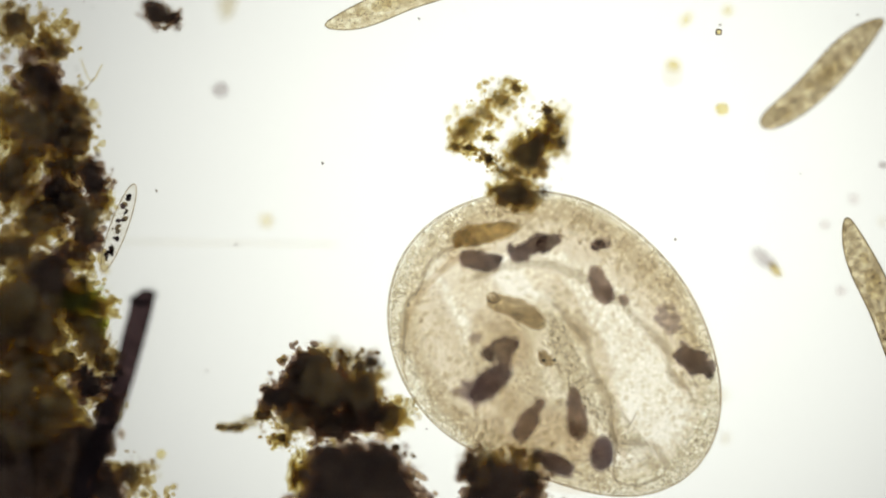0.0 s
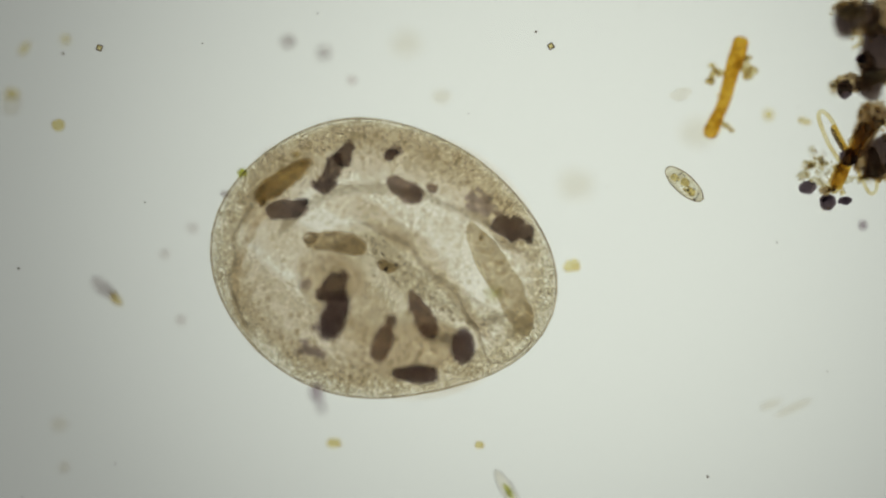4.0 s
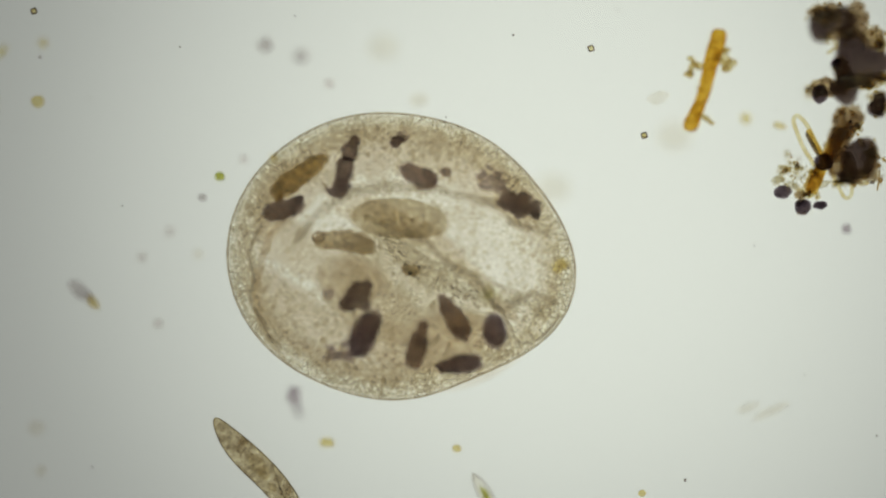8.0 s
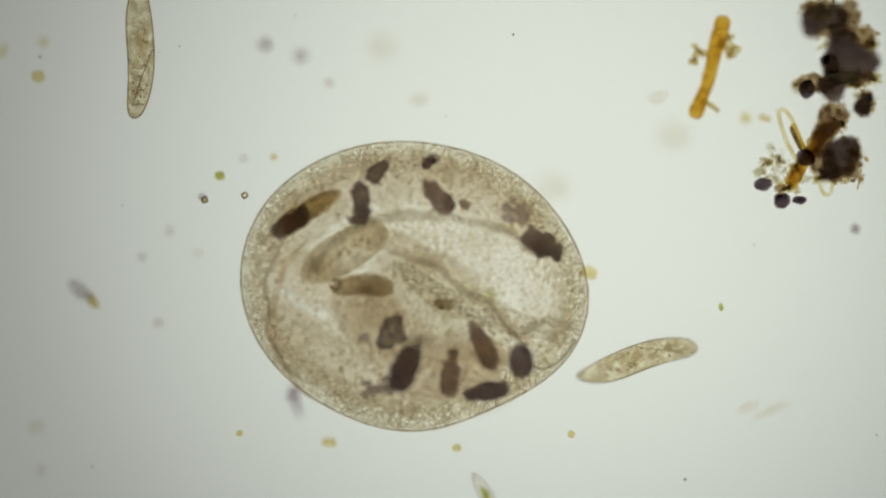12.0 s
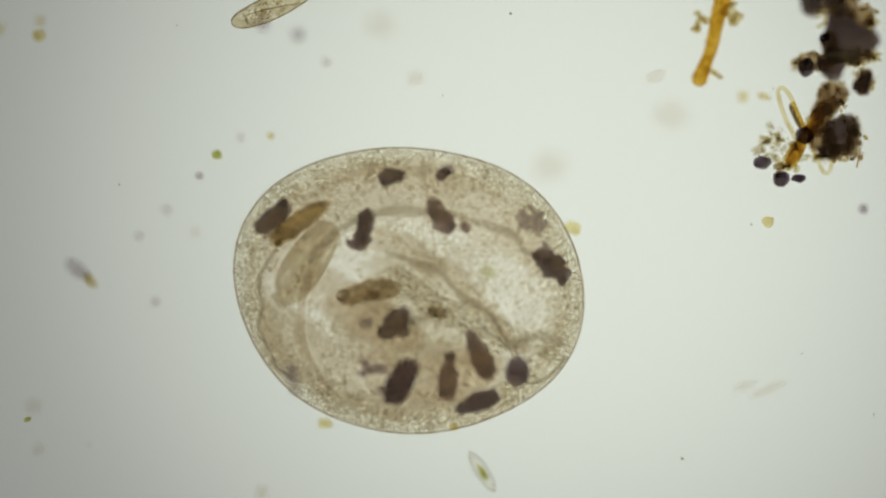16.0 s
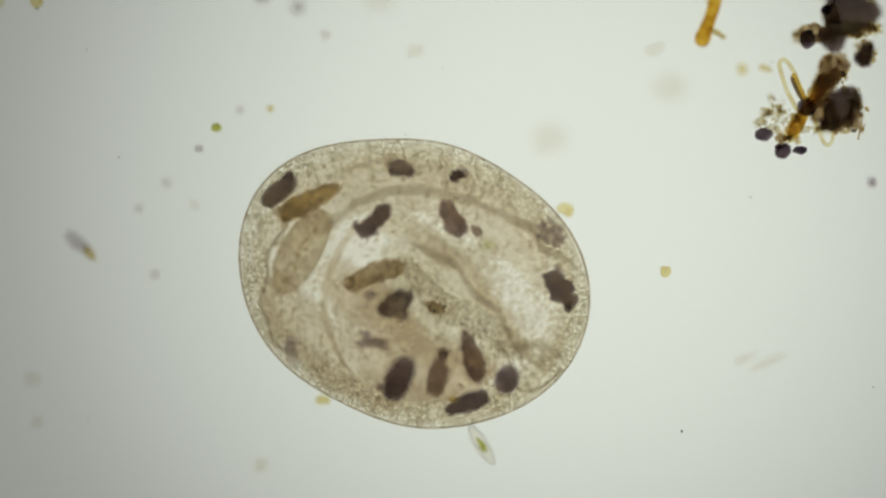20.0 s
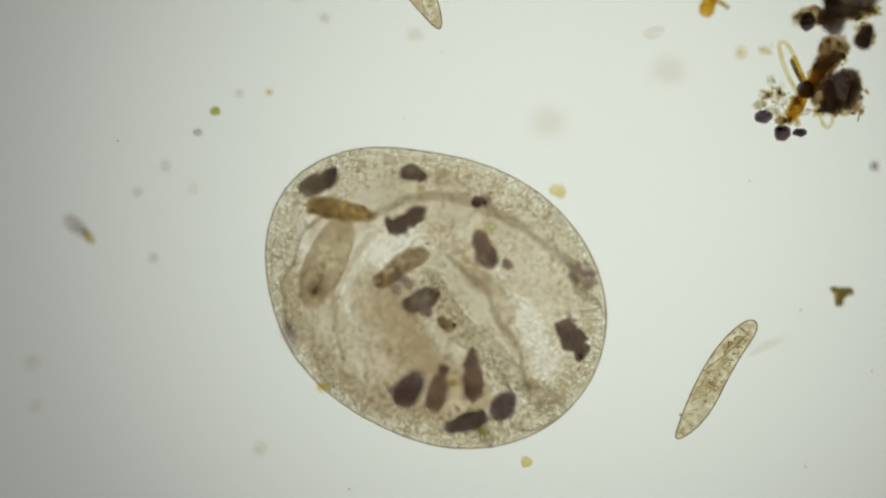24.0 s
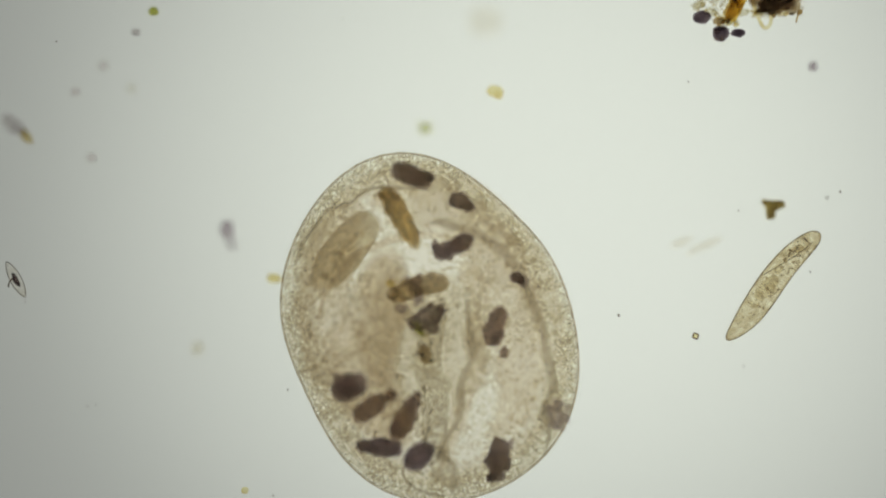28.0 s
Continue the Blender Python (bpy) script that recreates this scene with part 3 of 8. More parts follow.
def build_food(cell):
    made = {}
    for i, (key, (m, amp, label, blobs)) in enumerate(FOOD.items()):
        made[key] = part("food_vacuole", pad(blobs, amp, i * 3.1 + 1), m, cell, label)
        for x, y, r, mm in CRUMBS.get(key, ()):
            part("crumb", Shape().lump((x / 1000, y / 1000, 0), (r * 1.15 / 1000, r / 1000, r * 0.8 / 1000), seed=i + x, amp=0.35, freq=2.2, levels=3), mm, made[key], "small round crumb beside the lump")
        if key == "n4":
            ring = [(-0.047 + (0.008 + q * 0.0005) * math.cos(q), 0.001 + (0.007 + q * 0.0004) * math.sin(q), 0.0) for q in np.linspace(0, 8.2, 40)]
            part("coil", Shape().tube(ring, np.interp(np.linspace(0, 1, 40), (0, 0.5, 1), (0.0008, 0.0022, 0.001)), 8), "food_green", made[key], "small coiled ring")
    return made


cell, flowing, folds, dense, plasm_edge = build_cell()
plates = build_rim(cell)
food = build_food(cell)


# ---- slipper animalcules ----
def slipper_outline(u):
    """Half width along the body, u from the blunt front (0) to the tapering tail (1)."""
    return 0.0240 * float(np.interp(u, (0, 0.006, 0.02, 0.05, 0.1, 0.2, 0.34, 0.5, 0.62, 0.74, 0.84, 0.92, 0.97, 0.992, 1),
                                    (0, 0.20, 0.38, 0.56, 0.70, 0.84, 0.93, 0.99, 1.0, 0.91, 0.73, 0.50, 0.31, 0.16, 0)))


def slipper_body(half=0.125, wide=1.0):
    s = Shape()
    us = (1 - np.cos(np.linspace(0, math.pi, 30))) / 2
    xs = half - 2 * half * us
    sides = 16
    v, f = [], []
    for x, u in zip(xs, us):
        r = slipper_outline(u) * wide + 0.0004
        bend = 0.0065 * math.sin(math.pi * u * 1.7)
        for j in range(sides):
            a = 2 * math.pi * j / sides
            v.append((x, r * math.cos(a) + bend, 0.8 * r * math.sin(a)))
    n = len(xs)
    f += [(i * sides + j, i * sides + (j + 1) % sides, (i + 1) * sides + (j + 1) % sides, (i + 1) * sides + j) for i in range(n - 1) for j in range(sides)]
    f += [tuple(range(sides))[::-1], tuple((n - 1) * sides + j for j in range(sides))]
    return s.add(v, f)


def slipper_rim(half=0.125, wide=1.0):
    # The body's refraction-darkened edge, drawn as a thin dark tube.
    us = (1 - np.cos(np.linspace(0, math.pi, 40))) / 2
    side = [(half - 2 * half * u, slipper_outline(u) * wide + 0.0065 * math.sin(math.pi * u * 1.7), 0) for u in us]
    back = [(half - 2 * half * u, -slipper_outline(u) * wide + 0.0065 * math.sin(math.pi * u * 1.7), 0) for u in us[::-1]]
    return Shape().tube(side + back[1:-1] + side[:1], 0.0012, 6, 2.0)


def slipper_groove():
    """The fold of the mouth groove, from the flank to the front."""
    us = np.linspace(0.50, 0.08, 16)
    return Shape().tube([(0.125 - 0.25 * u, slipper_outline(u) * (0.92 - 1.25 * math.sin((0.5 - u) / 0.42 * 1.5)) + 0.0065 * math.sin(math.pi * u * 1.7), 0.004) for u in us],
                        np.interp(us, (0.08, 0.2, 0.5), (0.0005, 0.0011, 0.0007)), 6)


def slipper_grains(seed, count=130):
    r = random.Random(seed)
    s = Shape()
    for i in range(count):
        u = min(0.95, max(0.1, r.choice((r.gauss(0.22, 0.09), r.gauss(0.2, 0.06), r.gauss(0.66, 0.12), r.random()))))
        w = slipper_outline(u) * 0.72
        q = r.uniform(0.0008, 0.0021)
        s.lump((0.125 - 0.25 * u, r.uniform(-w, w) + 0.0065 * math.sin(math.pi * u * 1.7), r.uniform(-0.008, 0.008)),
               (q * r.uniform(1, 1.6), q, q), r.uniform(0, 180), seed=r.random() * 50, amp=0.3, levels=1)
    return s


slipper_meshes = {
    "body": slipper_body().mesh("body", "slipper"),
    "dark_body": slipper_body().mesh("body", "slipper_dark"),
    "rim": slipper_rim().mesh("pellicle", "slipper_rim"),
    "groove": slipper_groove().mesh("oral_groove", "slipper_rim"),
    "grains": [slipper_grains(k).mesh("granules", "granule") for k in range(5)],
    "nucleus": Shape().lump((-0.01, 0.004, 0), (0.028, 0.013, 0.01), amp=0.15, seed=3, levels=3).mesh("macronucleus", "nucleus"),
    "vacuole": Shape().lump((0, 0, 0), (0.009, 0.008, 0.008), amp=0.1, seed=5, levels=2).mesh("food_vacuole", "nucleus"),
}


DARK = (1, 2, 4, 5, 12)


def build_slipper(index):
    dark = index in DARK
    t = thing("paramecium", "dark brown grainy slipper-shaped ciliate swimming in the water" if dark else "slender grey-brown slipper-shaped ciliate swimming in the water", "single-celled animal", group="swimming paramecia")
    part("body", slipper_meshes["dark_body" if dark else "body"], "", t)
    # dark ring standing in for refraction at the edge
    part("pellicle", slipper_meshes["rim"], "", t, "thin dark line of edge refraction round the skin")
    part("oral_groove", slipper_meshes["groove"], "", t, "dark slanting fold of the mouth groove")
    tagged(part("granules", slipper_meshes["grains"][index % 5], "", t, "dark food grains"), kind="stuff")
    part("macronucleus", slipper_meshes["nucleus"], "", t)
    r = random.Random(index)
    for k in range(4):
        u = 0.2 + 0.17 * k + r.uniform(-0.04, 0.04)
        v = part("food_vacuole", slipper_meshes["vacuole"], "", t)
        v.location = (0.125 - 0.25 * u, r.uniform(-0.008, 0.008) + 0.005, 0.002)
    return t


SWIMMERS = 15
swimmers = [build_slipper(i) for i in range(SWIMMERS)]
for i, size in ((1, 1.14), (2, 1.12), (8, 1.12), (9, 1.1), (12, 1.06)):
    swimmers[i].scale = (size, size, size)


def build_prey():
    """The slipper that the large cell swallows."""
    t = thing("swallowed_paramecium", "brown slipper-shaped ciliate swallowed into the large cell's gullet", "single-celled animal")
    s = slipper_body(0.113, 1.08)
    v = s.v[0]
    v[:, 2] *= 1.75
    v[:, 1] += np.array([noise.noise(Vector(q) * 26) for q in v]) * 0.006
    part("body", s, "prey", t)
    g = Shape()
    for i in range(40):
        u = rng.uniform(0.12, 0.88)
        w = slipper_outline(u) * 0.75
        q = rng.uniform(0.0018, 0.0042)
        g.lump((0.113 - 0.226 * u, rng.uniform(-w, w), rng.uniform(-0.008, 0.008)), (q * 1.4, q, q), rng.uniform(0, 180), amp=0.4, levels=2)
    tagged(part("granules", g, "nucleus", t), kind="stuff")
    return t


prey = build_prey()


# ---- debris ----
UNIT = {}


def unit_lump(name, m, fine):
    """Shared rough lumps of unit size, twelve of each kind."""
    k = rng.randrange(12)
    if (name, m, k) not in UNIT:
        UNIT[name, m, k] = Shape().lump((0, 0, 0), (1, 1, 1), seed=k * 5.3 + 2, amp=(0.42 if m == "ball" else 0.5) if fine else 0.45, freq=2.2, levels=4 if fine else 2).mesh(name, m + "_lump" if m + "_lump" in MAT else m)
    return UNIT[name, m, k]


def unit_fluff(m):
    """Shared fringes of fine crumbs round a lump of unit size."""
    k = rng.randrange(6)
    if ("fluff", m, k) not in UNIT:
        r = random.Random(k * 17 + 3)
        s = Shape()
        for i in range(120):
            a, d = r.uniform(0, 2 * math.pi), min(1.3, abs(r.gauss(0, 0.62)))
            q = r.choice((0.06, 0.08, 0.11, 0.15, 0.2, 0.26)) * (0.6 if d > 0.9 else 1.0)
            s.lump((d * math.cos(a), d * math.sin(a), r.uniform(-1, 1)), (q * r.uniform(1, 1.7), q, q), r.uniform(0, 180), seed=r.random() * 60, amp=0.6, freq=2.0, levels=2 if q > 0.1 else 1)
        UNIT["fluff", m, k] = s.mesh("fluff", m + "_lump" if m + "_lump" in MAT else m)
    return UNIT["fluff", m, k]


def clump(name, label, cx, cy, lumps, grains=(), fibres=(), z=0.0, deep=(0.02, 0.16), core=0.66):
    """A flock of debris on the slide: lumps (x, y, half axes, turn, material) with crumbs round them, fine grains and fibres."""
    t = thing(name, label, "debris", cx, cy, z)
    for i, (x, y, a, b, turn, m) in enumerate(lumps):
        h = min(a, b) * 0.7
        base = rng.uniform(*deep) + h * 0.8
        size = 0.9 if m in ("ball", "straw", "crystal") else core
        p = part("lump", unit_lump("lump", m, True), "", t)
        p.matrix_basis = pose(x, y, base, 0, 0, turn) @ Matrix.Diagonal((a * size, b * size, h * size, 1))
        if m not in ("ball", "straw", "crystal"):
            f = part("fluff", unit_fluff(m), "", p, "fine ragged fringe of crumbs")
            f.scale = (1.08 / size, 1.08 / size, 1.0 / size)
            tagged(f, kind="stuff")
        for k in range(0 if m in ("ball", "amber") else 4 if a > 0.02 else 2):
            q, d = rng.uniform(0, 2 * math.pi), rng.uniform(0.55, 1.0)
            e = min(a, b) * rng.uniform(0.15, 0.32)
            c = part("crumb", unit_lump("crumb", m, False), "", t)
            c.matrix_basis = pose(x + a * d * math.cos(q), y + b * d * math.sin(q), max(e * 0.8, base + h * rng.uniform(-0.6, 0.8)), 0, 0, rng.uniform(0, 360)) @ Matrix.Diagonal((e, e * rng.uniform(0.6, 1), e * 0.8, 1))
    for count, x, y, rx, ry, size, m in grains:
        s = Shape()
        for i in range(count):
            a, d = rng.uniform(0, 2 * math.pi), math.sqrt(rng.random())
            q = size * rng.choice((0.35, 0.5, 0.6, 0.8, 1.0, 1.3))
            s.lump((x + rx * d * math.cos(a), y + ry * d * math.sin(a), 0.06 + rng.uniform(0, 0.14)), (q, q * rng.uniform(0.6, 1), q * 0.8), rng.uniform(0, 180), amp=0.6, freq=2.0, levels=1 if q < 0.004 else 2)
        tagged(part("dust", s, m, t), kind="stuff")
    for points, radius, m in fibres:
        s = Shape().tube(smooth_path([(x, y, zz) for x, y, zz in points]), radius, 8)
        part("fibre", s, m, t)
    return t


def at(x, y):
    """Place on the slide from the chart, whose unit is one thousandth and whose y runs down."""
    return (x - 784) / 1000, -(y - 441) / 1000


def chart_clump(name, label, ox, oy, lumps, grains=(), fibres=(), z=0.0, deep=(0.02, 0.16), core=0.66):
    cx, cy = at(ox, oy)
    return clump(name, label, cx, cy,
                 [((x - ox) / 1000, -(y - oy) / 1000, a / 1000, b / 1000, -turn, m) for x, y, a, b, turn, m in lumps],
                 [(n, (x - ox) / 1000, -(y - oy) / 1000, rx / 1000, ry / 1000, q / 1000, m) for n, x, y, rx, ry, q, m in grains],
                 [([((x - ox) / 1000, -(y - oy) / 1000, zz) for x, y, zz in pts], np.array(r) / 1000 if not np.isscalar(r) else r / 1000, m) for pts, r, m in fibres], z, deep, core)



# the left bank, seen only at the start
chart_clump("debris_bank", "dark brown mass of rotting plant debris on the slide", -1130, 500, [
    (-1150, 590, 80, 80, 0, "golden"), (-1160, 700, 70, 70, 0, "golden"), (-1120, 800, 90, 80, 0, "golden"), (-1110, 910, 90, 70, 0, "humus"), (-1200, 820, 70, 80, 0, "humus"), (-1200, 900, 70, 70, 0, "humus_dark"), (-1130, 900, 70, 60, 0, "humus_dark"),
    (-1075, 250, 34, 36, 0, "humus"), (-1030, 385, 30, 30, 0, "humus_dark"), (-1020, 410, 22, 26, 0, "golden"), (-1085, 345, 40, 34, 0, "humus"), (-1045, 475, 34, 30, 0, "humus_dark"), (-1030, 600, 34, 30, 0, "golden"), (-1035, 660, 30, 34, 0, "humus"),
    (-1055, 590, 34, 26, 0, "alga"), (-1095, 585, 40, 34, 0, "humus"), (-1020, 700, 30, 34, 0, "humus"), (-1040, 740, 36, 34, 0, "humus_dark"), (-1010, 780, 26, 30, 0, "humus"), (-1030, 830, 40, 40, 0, "humus_dark"), (-1140, 280, 40, 40, 0, "humus"), (-1160, 330, 40, 40, 0, "golden"), (-1130, 430, 44, 40, 0, "humus"),
    (-1170, 100, 40, 36, 20, "humus"), (-1130, 200, 60, 50, 40, "humus_dark"), (-1190, 260, 50, 60, 0, "golden"), (-1110, 290, 50, 46, 10, "humus_dark"),
    (-1060, 300, 32, 30, 60, "humus"), (-1180, 380, 50, 60, 30, "humus"), (-1090, 410, 55, 44, 20, "humus_dark"), (-1040, 440, 34, 30, 0, "humus"),
    (-1170, 500, 50, 45, 0, "humus"), (-1110, 540, 45, 50, 45, "humus_dark"), (-1060, 510, 32, 28, 0, "golden"), (-1180, 630, 50, 50, 0, "humus_dark"),
    (-1120, 640, 44, 50, 20, "humus"), (-1060, 630, 34, 32, 0, "humus"), (-1170, 750, 60, 50, 0, "humus"), (-1090, 770, 50, 40, 0, "golden"),
    (-1150, 860, 70, 60, 0, "humus_dark"), (-1060, 870, 50, 50, 0, "humus_dark"), (-1180, 950, 60, 50, 0, "humus_dark"), (-970, 900, 36, 30, 20, "humus"),
    (-1010, 925, 44, 34, 20, "humus_dark"), (-1120, 125, 22, 18, 0, "golden"), (-1100, 150, 20, 16, 0, "humus"), (-1040, 355, 22, 20, 0, "humus_dark"),
    (-1130, 460, 36, 30, 0, "golden"), (-1050, 560, 22, 26, 0, "golden"), (-1130, 710, 40, 34, 0, "golden"), (-1080, 700, 34, 30, 0, "humus")],
    [(260, -1110, 480, 100, 420, 8, "golden"), (200, -1130, 500, 85, 430, 11, "humus"), (60, -950, 930, 60, 50, 8, "golden"), (30, -1040, 630, 30, 30, 9, "alga"), (60, -1100, 120, 45, 50, 7, "golden")],
    [([(-1060, 160, 0.1), (-1040, 200, 0.12), (-1020, 170, 0.12)], 1.5, "straw")], deep=(0.07, 0.2), core=0.5)
stick = thing("plant_fibre", "dark brown broken stick of plant fibre among the debris", "debris", *at(-972, 746), 0.25)
part("shaft", Shape().tube(smooth_path([(0.030, 0.160, 0), (0.012, 0.09, 0), (-0.014, 0, 0), (-0.058, -0.12, 0), (-0.09, -0.21, 0)]), 0.0205, 12), "stick", stick)
part("stump", Shape().lump((0.030, 0.162, 0), (0.022, 0.012, 0.012), 20, amp=0.5), "stick", stick)
husk = thing("empty_husk", "clear empty husk with dark grains beside the debris bank", "debris", *at(-990, 460), 0.15)
part("shell", Shape().lump((0, 0, 0), (0.082, 0.015, 0.012), 70, amp=0.06, levels=4), "pale", husk)
husk_line = [(0.082 * math.cos(u), 0.0155 * math.sin(u)) for u in np.linspace(0, 2 * math.pi, 49)]
part("shell_rim", Shape().tube([(x * 0.342 - y * 0.94, x * 0.94 + y * 0.342, 0) for x, y in husk_line], 0.0011, 6), "granule", husk)
r = random.Random(31)
for i in range(26):
    k, q = r.uniform(-0.062, 0.06), r.uniform(0.0022, 0.0048)
    part("grain", Shape().lump((k * 0.342 + r.uniform(-0.006, 0.006), k * 0.94, 0), (q * 1.2, q, q), r.uniform(0, 180), seed=i * 1.7, amp=0.5, levels=2), "stick" if i % 3 else "humus_dark", husk, "dark grain")

chart_clump("debris_crumb", "small dark brown ragged crumb of debris", -912, 86, [(-922, 80, 24, 22, 0, "humus_dark"), (-918, 86, 18, 18, 0, "humus_dark"), (-890, 92, 15, 15, 0, "humus_dark")],
    [(14, -908, 88, 30, 20, 5, "humus_dark")], deep=(0.16, 0.22), core=0.8)
chart_clump("debris_flock", "dark brown flock of debris with golden ragged edges", -600, 790, [
    (-705, 760, 36, 34, 0, "humus_dark"), (-655, 715, 34, 40, 0, "humus_dark"), (-640, 770, 44, 40, 20, "humus_dark"), (-590, 760, 42, 46, 0, "humus_dark"),
    (-555, 735, 30, 40, 0, "humus"), (-535, 790, 34, 30, 0, "humus_dark"), (-680, 800, 30, 24, 0, "humus"), (-610, 815, 40, 26, 0, "humus_dark"),
    (-640, 690, 20, 18, 0, "humus"), (-590, 695, 24, 22, 30, "humus"), (-545, 700, 18, 18, 0, "humus_dark"), (-735, 790, 18, 16, 0, "humus"),
    (-500, 790, 22, 24, 0, "golden"), (-510, 815, 20, 16, 0, "golden"), (-700, 835, 20, 16, 0, "golden"), (-480, 775, 16, 16, 0, "crystal"),
    (-665, 748, 46, 44, 0, "humus_dark"), (-555, 776, 46, 36, 0, "humus"), (-600, 806, 62, 24, 0, "humus_dark"), (-625, 722, 38, 48, 0, "humus"),
    (-780, 812, 24, 10, -8, "humus"), (-808, 812, 10, 8, 0, "humus"), (-760, 806, 14, 9, 10, "golden"), (-600, 730, 12, 30, 10, "amber")],
    [(110, -620, 760, 120, 90, 6, "golden"), (60, -500, 790, 45, 35, 6, "golden"), (70, -700, 810, 50, 45, 5, "humus"), (40, -570, 700, 60, 25, 5, "humus_dark")], deep=(0.0, 0.24))
chart_clump("debris_lump", "almost black compact lump of debris", -570, 910, [
    (-600, 900, 60, 52, 0, "humus_dark"), (-545, 895, 62, 55, 0, "humus_dark"), (-500, 930, 60, 40, 30, "humus_dark"), (-580, 950, 80, 50, 0, "humus_dark"), (-665, 900, 26, 46, 0, "golden"),
    (-520, 870, 30, 26, 0, "humus_dark"), (-620, 870, 34, 26, 0, "humus_dark"), (-560, 930, 90, 60, 0, "humus_dark")],
    [(60, -560, 900, 110, 70, 6, "humus_dark")], deep=(0.1, 0.24), core=0.95)
chart_clump("debris_flock", "dark flock of debris with a yellow splinter", -310, 900, [
    (-365, 890, 28, 34, 0, "humus_dark"), (-330, 880, 24, 30, 0, "humus"), (-300, 900, 34, 36, 0, "humus_dark"), (-260, 915, 34, 34, 20, "humus_dark"), (-340, 930, 50, 34, 0, "humus_dark"),
    (-270, 950, 50, 30, 0, "humus_dark"), (-290, 868, 10, 24, 15, "golden"), (-255, 875, 10, 22, 30, "golden"), (-345, 862, 14, 12, 0, "humus")],
    [(50, -310, 900, 75, 45, 6, "golden"), (30, -310, 900, 80, 50, 7, "humus")], deep=(0.0, 0.28))
chart_clump("debris_flock", "golden lacy flock of debris with a dark lower half", -300, 300, [
    (-240, 300, 30, 34, 20, "golden"), (-262, 345, 36, 30, 0, "humus"), (-285, 330, 28, 32, 0, "golden"), (-255, 320, 34, 34, 0, "humus"), (-215, 275, 22, 34, 0, "golden"), (-205, 310, 16, 24, 0, "humus"),
    (-310, 360, 22, 16, 30, "golden"), (-335, 340, 18, 14, 40, "humus"), (-290, 405, 32, 30, 0, "humus"), (-262, 415, 16, 18, 0, "golden"), (-285, 395, 34, 34, 0, "humus"), (-320, 395, 22, 20, 0, "golden"), (-238, 398, 11, 10, 0, "ball"),
    (-380, 290, 24, 20, 0, "golden"), (-365, 275, 18, 16, 0, "golden"), (-345, 255, 20, 16, 0, "golden"), (-395, 315, 16, 16, 0, "golden"), (-370, 320, 18, 14, 0, "golden"), (-310, 240, 18, 16, 0, "golden"),
    (-300, 208, 18, 16, 0, "crystal"), (-320, 225, 14, 12, 0, "golden"), (-285, 215, 14, 12, 0, "golden"), (-335, 300, 14, 10, 0, "golden"), (-230, 255, 14, 14, 0, "humus")],
    [(110, -360, 285, 52, 50, 5, "golden"), (40, -310, 240, 60, 50, 5, "golden"), (60, -310, 225, 45, 35, 4.5, "golden"), (30, -290, 270, 60, 55, 4, "golden"), (30, -250, 330, 60, 70, 4.5, "humus"), (10, -310, 220, 40, 30, 3, "humus_dark"), (30, -290, 395, 45, 30, 5, "golden")], deep=(0.0, 0.24), core=0.42)

